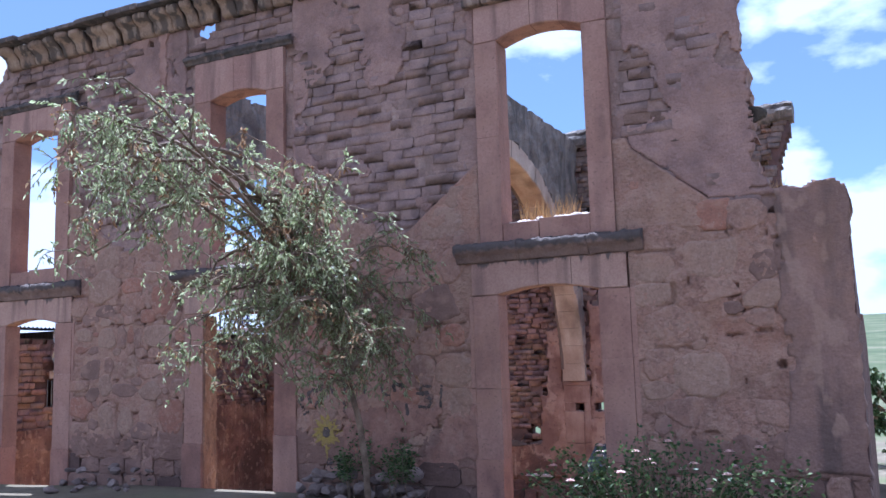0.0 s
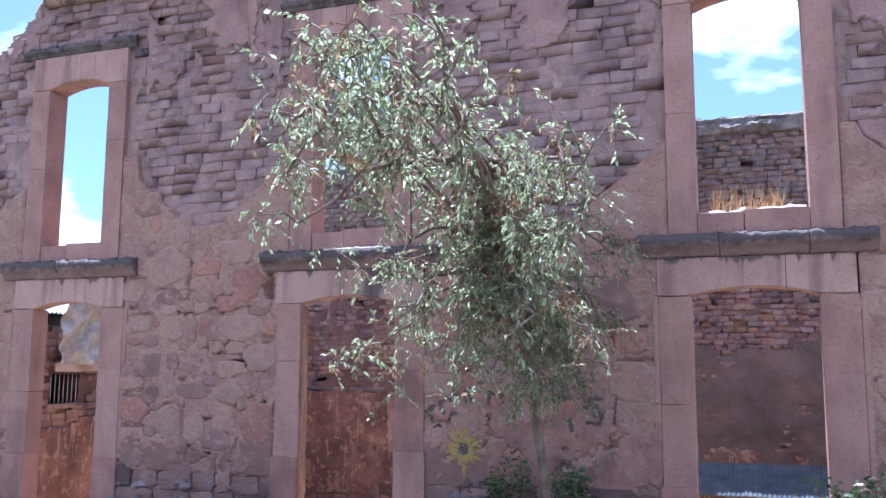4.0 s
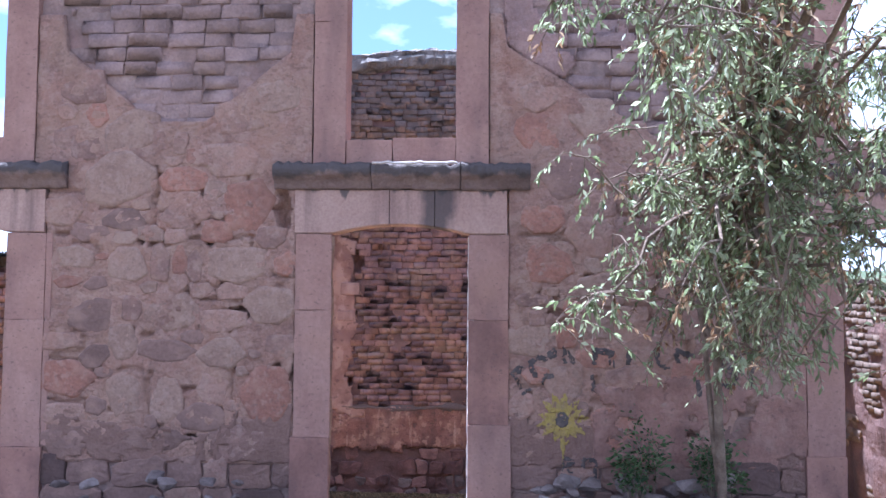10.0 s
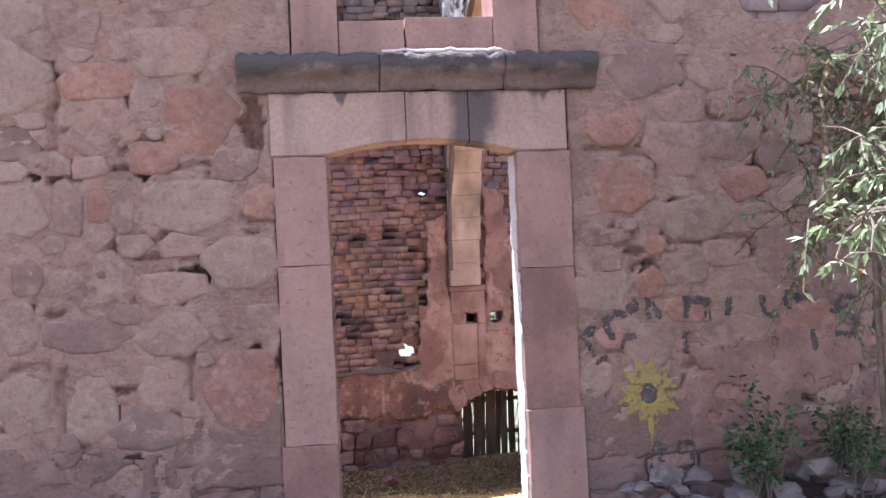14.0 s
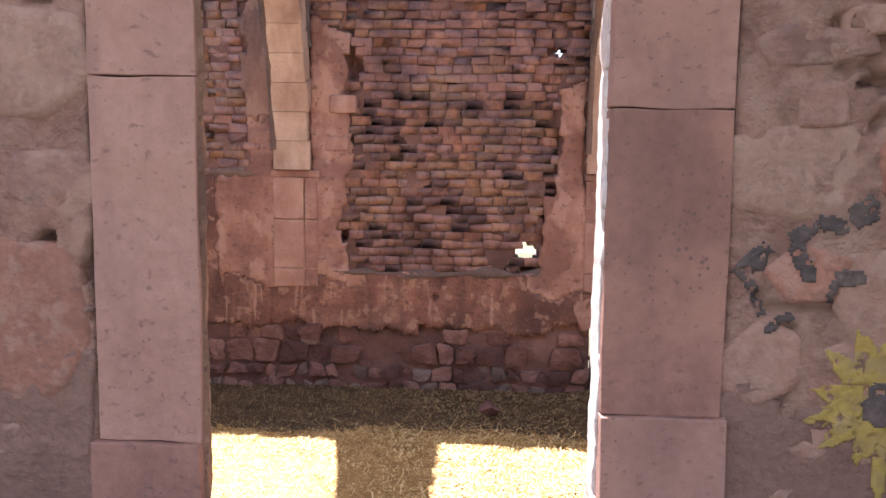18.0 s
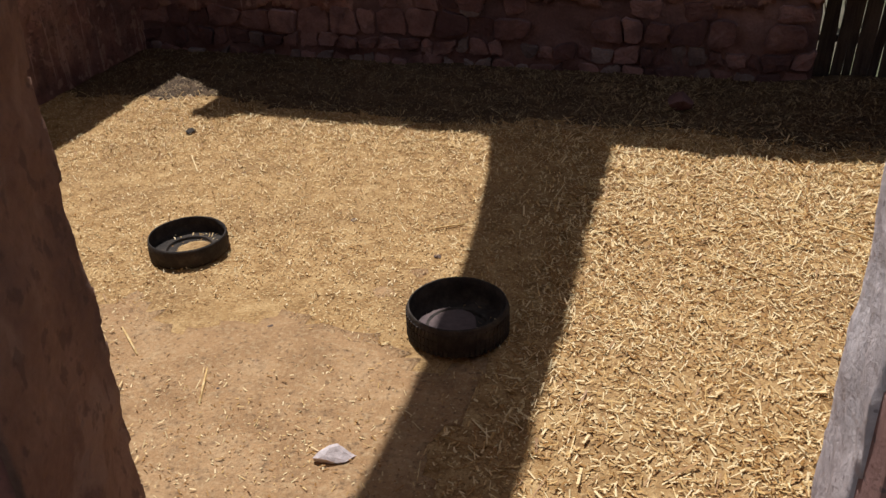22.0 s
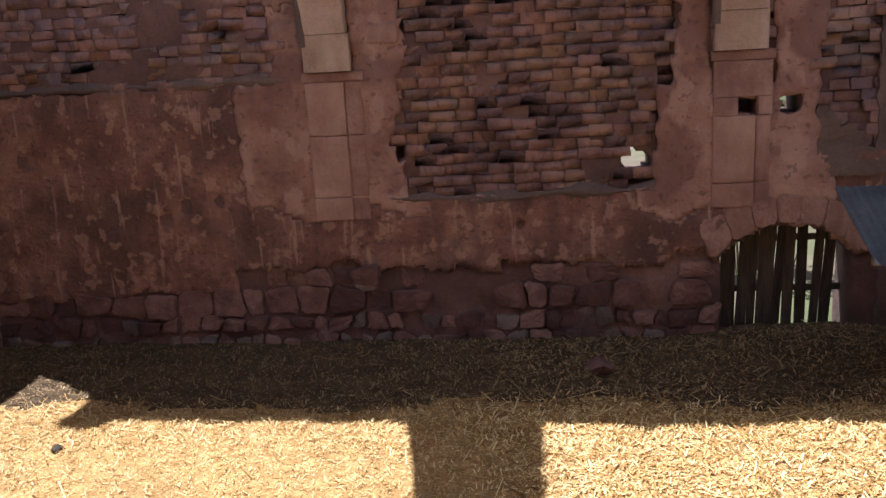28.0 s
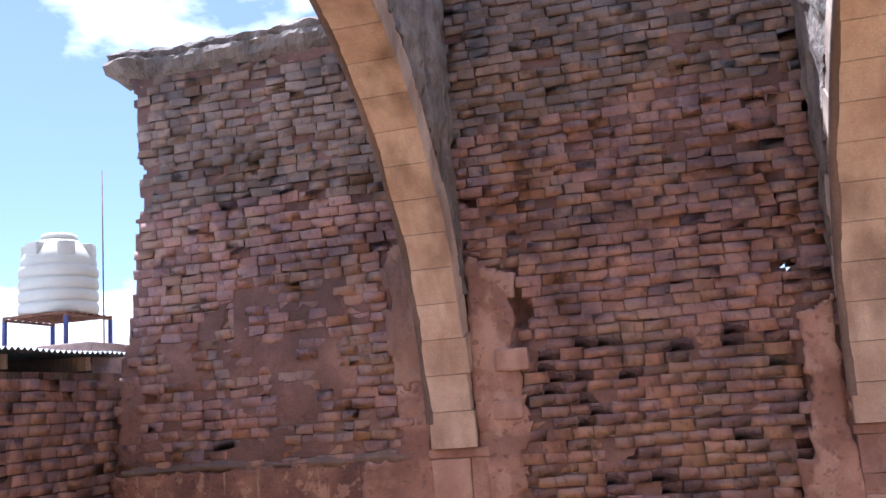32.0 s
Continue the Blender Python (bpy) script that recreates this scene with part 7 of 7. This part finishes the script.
def build_tree(base, trunk, crown, radii, limbs, branches, twigs, leaves, size, width, seed, label, dry=0.12, bark=None, leafmat=None, low=(), stem=None, lean=0.0):
    rnd = random.Random(seed)
    tree = tagged(new("tree"), label, "tree")
    V, F = tube([Vector(p) for p in trunk], [(0.038 if trunk[0][1] < 9 else 0.08) * (1 - 0.6 * i / (len(trunk) - 1)) for i in range(len(trunk))], 10)
    mesh_ob("trunk", V, F, M["bark"], tree, smooth=True)
    if stem:
        V, F = tube([Vector(p) for p in stem], [0.026 * (1 - 0.6 * i / (len(stem) - 1)) for i in range(len(stem))], 8)
        mesh_ob("stem", V, F, M["bark"], tree, smooth=True)
    limb_l, twig_l, pts = [], [], []
    C = Vector(crown)
    for i in range(limbs + len(low)):
        while True:
            u = Vector((rnd.uniform(-1, 1), rnd.uniform(-1, 1), rnd.uniform(-1, 1)))
            if 0.25 < u.length < 1:
                break
        u = u.normalized() * rnd.uniform(0.6, 0.95)
        if lean and u.x < -0.2 and u.y > 0:
            u.x = -u.x * 0.6
        end = C + Vector((u.x * radii[0], u.y * radii[1], u.z * radii[2] - lean * u.y * radii[1]))
        st = Vector(trunk[rnd.randrange(len(trunk) // 2, len(trunk))])
        if i >= limbs:
            end = Vector(low[i - limbs])
            st = min((Vector(p) for p in trunk), key=lambda p: (p - end).length)
        path = bough(st, end, 0.25, 7, 0.12, i + seed)
        limb_l.append(tube(path, [0.028 * (1 - 0.75 * k / 7) for k in range(8)], 6))
        for j in range(branches):
            q = path[rnd.randrange(3, 8)]
            e2 = q + Vector((rnd.gauss(0, 0.3), rnd.gauss(0, 0.3), rnd.gauss(-0.05, 0.26))) * min(1.1, min(radii) / 1.3)
            p2 = bough(q, e2, 0.06, 4, 0.04, i * 31 + j)
            twig_l.append(tube(p2, [0.009 * (1 - 0.7 * k / 4) for k in range(5)], 4))
            for k in range(twigs):
                q2 = p2[rnd.randrange(1, 5)]
                e3 = q2 + Vector((rnd.gauss(0, 0.13), rnd.gauss(0, 0.13), rnd.uniform(-0.34, 0.1))) * min(1.1, min(radii) / 1.3)
                twig_l.append(tube([q2, q2.lerp(e3, 0.5) + Vector((0, 0, 0.02)), e3], [0.004, 0.003, 0.002], 3))
                for l in range(leaves):
                    t = rnd.uniform(0.1, 1.05)
                    pts.append((q2.lerp(e3, t) + Vector((0, 0, 0.02 * math.sin(3 * t))), (e3 - q2).normalized()))
    for V, F in limb_l:
        mesh_ob("limb", V, F, M["bark"], tree, smooth=True)
    V, F = join(*twig_l)
    mesh_ob("twig", V, F, M["bark"], tree)["kind"] = "stuff"
    a, b = [], []
    for n, p in enumerate(pts):
        (b if N(p[0].x, p[0].y, p[0].z, 4.2) > 0.46 - dry else a).append(p)
    V, F = leaf_mesh(a, size, width, seed + 1)
    mesh_ob("crown", V, F, leafmat or M["leaf"], tree)["kind"] = "stuff"
    if b:
        V, F = leaf_mesh(b, size * 0.9, width, seed + 2)
        mesh_ob("dry_foliage", V, F, M["dryleaf"], tree)["kind"] = "stuff"
    return tree


build_tree((-5.02, 8.36, 0), [(-5.02, 8.36, -0.1), (-5.03, 8.34, 0.4), (-5.07, 8.28, 0.9), (-5.12, 8.1, 1.4), (-5.13, 7.8, 1.85), (-5.1, 7.5, 2.25), (-5.12, 7.1, 2.7), (-5.1, 6.75, 3.1), (-5.3, 6.0, 3.5)], (-5.42, 6.35, 2.55), (1.35, 2.15, 1.2), 36, 9, 7, 12, 0.048, 0.019, 5, "small grey-green tree with drooping willow-like leaves", 0.12, low=((-6.05, 6.9, 1.75), (-6.0, 6.6, 2.2), (-5.3, 8.55, 1.75), (-4.75, 8.6, 1.5), (-4.6, 8.5, 2.1), (-5.35, 8.5, 2.4), (-4.5, 8.3, 2.7), (-4.95, 8.6, 1.95)), stem=[(-5.02, 8.36, 0.1), (-5.1, 8.33, 0.8), (-5.2, 8.2, 1.6), (-5.22, 8.0, 2.4), (-5.2, 7.7, 3.2)], lean=0.42)
build_tree((2.6, 27, -1.9), [(2.6, 27, -2.0), (2.62, 27, -1.0), (2.6, 27.1, 0.2), (2.5, 27, 1.2)], (2.5, 27, 1.0), (2.0, 1.9, 1.7), 14, 6, 5, 12, 0.17, 0.09, 9, "leafy green tree beyond the yard wall", 0.0, None, M["bush"])
build_tree((0.6, 30, -1.9), [(0.6, 30, -2.0), (0.62, 30, -1.4), (0.6, 30.1, -0.8), (0.5, 30, -0.3)], (0.4, 30, -0.1), (2.0, 1.6, 1.6), 12, 6, 5, 12, 0.17, 0.09, 19, "bright green shrub-like tree far behind the ruin", 0.0, None, M["bush"])


def bushy(name, cx, cy, cz, rx, ry, rz, stems, leaves, size, width, seed, label, category, flowers=0):
    rnd = random.Random(seed)
    t = tagged(new(name), label, category)
    st, pts, fl = [], [], []
    for i in range(stems):
        an, r = rnd.uniform(0, 6.28), math.sqrt(rnd.random())
        end = Vector((cx + rx * r * math.cos(an), cy + ry * r * math.sin(an), cz + rz * rnd.uniform(0.5, 1.0) * (1.1 - 0.4 * r)))
        sb = Vector((cx + rx * 0.6 * r * math.cos(an), cy + ry * 0.6 * r * math.sin(an), cz - 0.02))
        path = bough(sb, end, 0.03, 5, 0.05, i + seed)
        st.append(tube(path, [0.008 * (1 - 0.6 * k / 5) for k in range(6)], 5))
        for l in range(leaves):
            q = path[rnd.randrange(3 if name == "shrub" else 1, 6)]
            pts.append((q + Vector((rnd.gauss(0, 0.05), rnd.gauss(0, 0.05), rnd.gauss(0, 0.05))), Vector((math.cos(an), math.sin(an), 0.3))))
        fl.append(end)
    for V, F in st:
        mesh_ob("stem", V, F, M["bark"], t)
    V, F = leaf_mesh(pts, size, width, seed + 1, 0.2)
    mesh_ob("foliage", V, F, M["bush"], t)["kind"] = "stuff"
    for i in range(flowers):
        p = fl[i % len(fl)] + Vector((0, 0, 0.02))
        V, F = [], []
        for ring, (nr, up) in enumerate(((6, 0.15), (5, 0.6), (4, 1.2))):
            for k in range(nr):
                an = 2 * math.pi * k / nr + ring * 0.5
                d = Vector((math.cos(an), math.sin(an), up)).normalized()
                s = Vector((-math.sin(an), math.cos(an), 0))
                L = 0.05 - 0.01 * ring
                b = len(V)
                V += [p, p + d * L * 0.6 - s * L * 0.5, p + d * L, p + d * L * 0.6 + s * L * 0.5]
                F.append((b, b + 1, b + 2, b + 3))
        mesh_ob("flower", V, F, M["petal"], t, "pale pink rose")
    return t


bushy("rose_bush", -1.75, 8.1, 0.0, 1.4, 0.55, 0.78, 70, 55, 0.05, 0.03, 3, "flowering rose bush with pale pink blooms", "bush", 26)
bushy("shrub", -5.5, 8.9, 0.0, 0.2, 0.14, 0.95, 9, 70, 0.052, 0.024, 8, "dark green shoots at the foot of the tree", "shrub")
bushy("shrub", -4.95, 8.88, 0.0, 0.24, 0.15, 0.8, 10, 70, 0.052, 0.024, 18, "thin green shoots against the stone wall", "shrub")


bushy("shrub", -4.95, 20.6, -1.9, 0.9, 0.7, 3.2, 40, 40, 0.1, 0.06, 28, "green bush growing behind the back wall", "shrub")


def tuft(x, y, z, w, h, n, seed, label):
    rnd = random.Random(seed)
    V, F = [], []
    for i in range(n):
        p = Vector((x + rnd.uniform(-w, w), y + rnd.uniform(-0.12, 0.12), z))
        e = p + Vector((rnd.gauss(0, 0.06), rnd.gauss(0, 0.05), h * rnd.uniform(0.4, 1)))
        s = Vector((rnd.uniform(-1, 1), rnd.uniform(-1, 1), 0)).normalized() * 0.004
        k = len(V)
        V += [p - s, p + s, p.lerp(e, 0.6) + s * 0.8, e, p.lerp(e, 0.6) - s * 0.8]
        F.append((k, k + 1, k + 2, k + 3, k + 4))
    return tagged(mesh_ob("dry_grass", V, F, M["drygrass"]), label, "grass", kind="stuff")


tuft(-3.2, FY + 0.3, W_SILL, 0.35, 0.34, 160, 4, "dry yellow grass growing on the window sill")
tuft(-0.75, FY + 0.25, 3.1, 0.12, 0.2, 60, 5, "dry grass on the broken wall top")
tuft(-6.95, FY + 0.3, W_SILL - 0.01, 0.05, 0.06, 20, 6, "few dry blades of grass on the sill")

# ---- loose straw ----
us, ws = lines(-13.5, -7.9, 0.1), lines(FY + WALL, 13.2, 0.1)
V, F = relief(us, ws, lambda x, y: y < 12.5 + 0.7 * N(x, 1, 0, 0.9) + 0.25 * N(x, y, 0, 3) and x < -8.1 + 0.3 * N(y, 2, 0, 2), lambda x, y: floor_z(x, y) + 0.008, lambda x, y: floor_z(x, y) - 0.05, lambda u, w, d: (u, w, d), 0.07)
tagged(mesh_ob("bare_earth", V, F, M["earth"], smooth=True), "swept patch of orange earth among the straw", "ground", kind="structure")
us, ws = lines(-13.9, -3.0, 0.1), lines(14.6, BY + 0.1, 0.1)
# this darker sheet begins where the back wall's cast shadow begins
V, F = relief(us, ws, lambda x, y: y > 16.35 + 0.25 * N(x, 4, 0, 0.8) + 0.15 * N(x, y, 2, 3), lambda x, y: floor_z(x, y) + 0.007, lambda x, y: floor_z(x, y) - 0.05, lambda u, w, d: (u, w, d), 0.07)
tagged(mesh_ob("trodden_litter", V, F, M["shadelitter"], smooth=True), "trodden litter along the back wall, coloured darker for its shade", "ground", kind="structure")
rnd = np.random.default_rng(4)
VD, FD = [], []
n = 190000
xs = rnd.uniform(-13.8, -3.8, n)
ys = rnd.uniform(FY + WALL + 0.1, BY - 0.05, n)
V, F = [], []
for i in range(n):
    x, y = float(xs[i]), float(ys[i])
    dens = 0.55 + 0.5 * N(x, y, 0, 0.6) + (0.35 if x > -8.0 else 0) + (0.3 if y > 15.5 else 0) - (0.28 if (x < -8.2 and y < 12.6 + 0.5 * N(x, 1, 0, 1.5)) else 0) - (0.1 if x < -8.5 else 0)
    if rnd.random() > dens:
        continue
    an, L = rnd.uniform(0, 6.283), float(rnd.gamma(1.3, 0.008)) + 0.008
    if x > -8.0 or y > 14.5:
        L *= 1.5
    if rnd.random() < (0.13 if y > 15.6 else 0.05 if y > 14.0 else 0.015):
        L *= 3.4
    L = min(L, 0.32)
    wd = float(rnd.uniform(0.0022, 0.0042))
    if x > -8.2 + 0.3 * N(y, 3, 0, 1.1) and y > 11.5:
        big = 1.75 if rnd.random() < (0.3 if y > 14.2 else 0.12) else 1.05
        wd, L = wd * big, L * (0.6 + 0.62 * big)
    elif y > 16.0:
        wd = wd * 1.15
    z = floor_z(x, y) + 0.006 + float(rnd.random()) ** 2 * 0.022
    c, s = math.cos(an), math.sin(an)
    t = max(-0.016, min(0.016, float(rnd.normal(0, 0.28)) * L))
    # straw past the shadow's edge goes into the darker set
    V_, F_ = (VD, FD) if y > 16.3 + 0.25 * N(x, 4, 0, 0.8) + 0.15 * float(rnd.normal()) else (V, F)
    k = len(V_)
    V_ += [(x - c * L / 2 - s * wd, y - s * L / 2 + c * wd, z - t), (x - c * L / 2 + s * wd, y - s * L / 2 - c * wd, z - t), (x + c * L / 2 + s * wd, y + s * L / 2 - c * wd, z + t), (x + c * L / 2 - s * wd, y + s * L / 2 + c * wd, z + t)]
    F_.append((k, k + 1, k + 2, k + 3))
tagged(mesh_ob("dirty_straw", VD, FD, M["strawshade"]), "brown straw under the back wall, coloured darker for its shade", "straw", kind="stuff")
tagged(mesh_ob("loose_straw", V, F, M["straw"]), "loose golden straw strewn over the yard floor", "straw", kind="stuff")
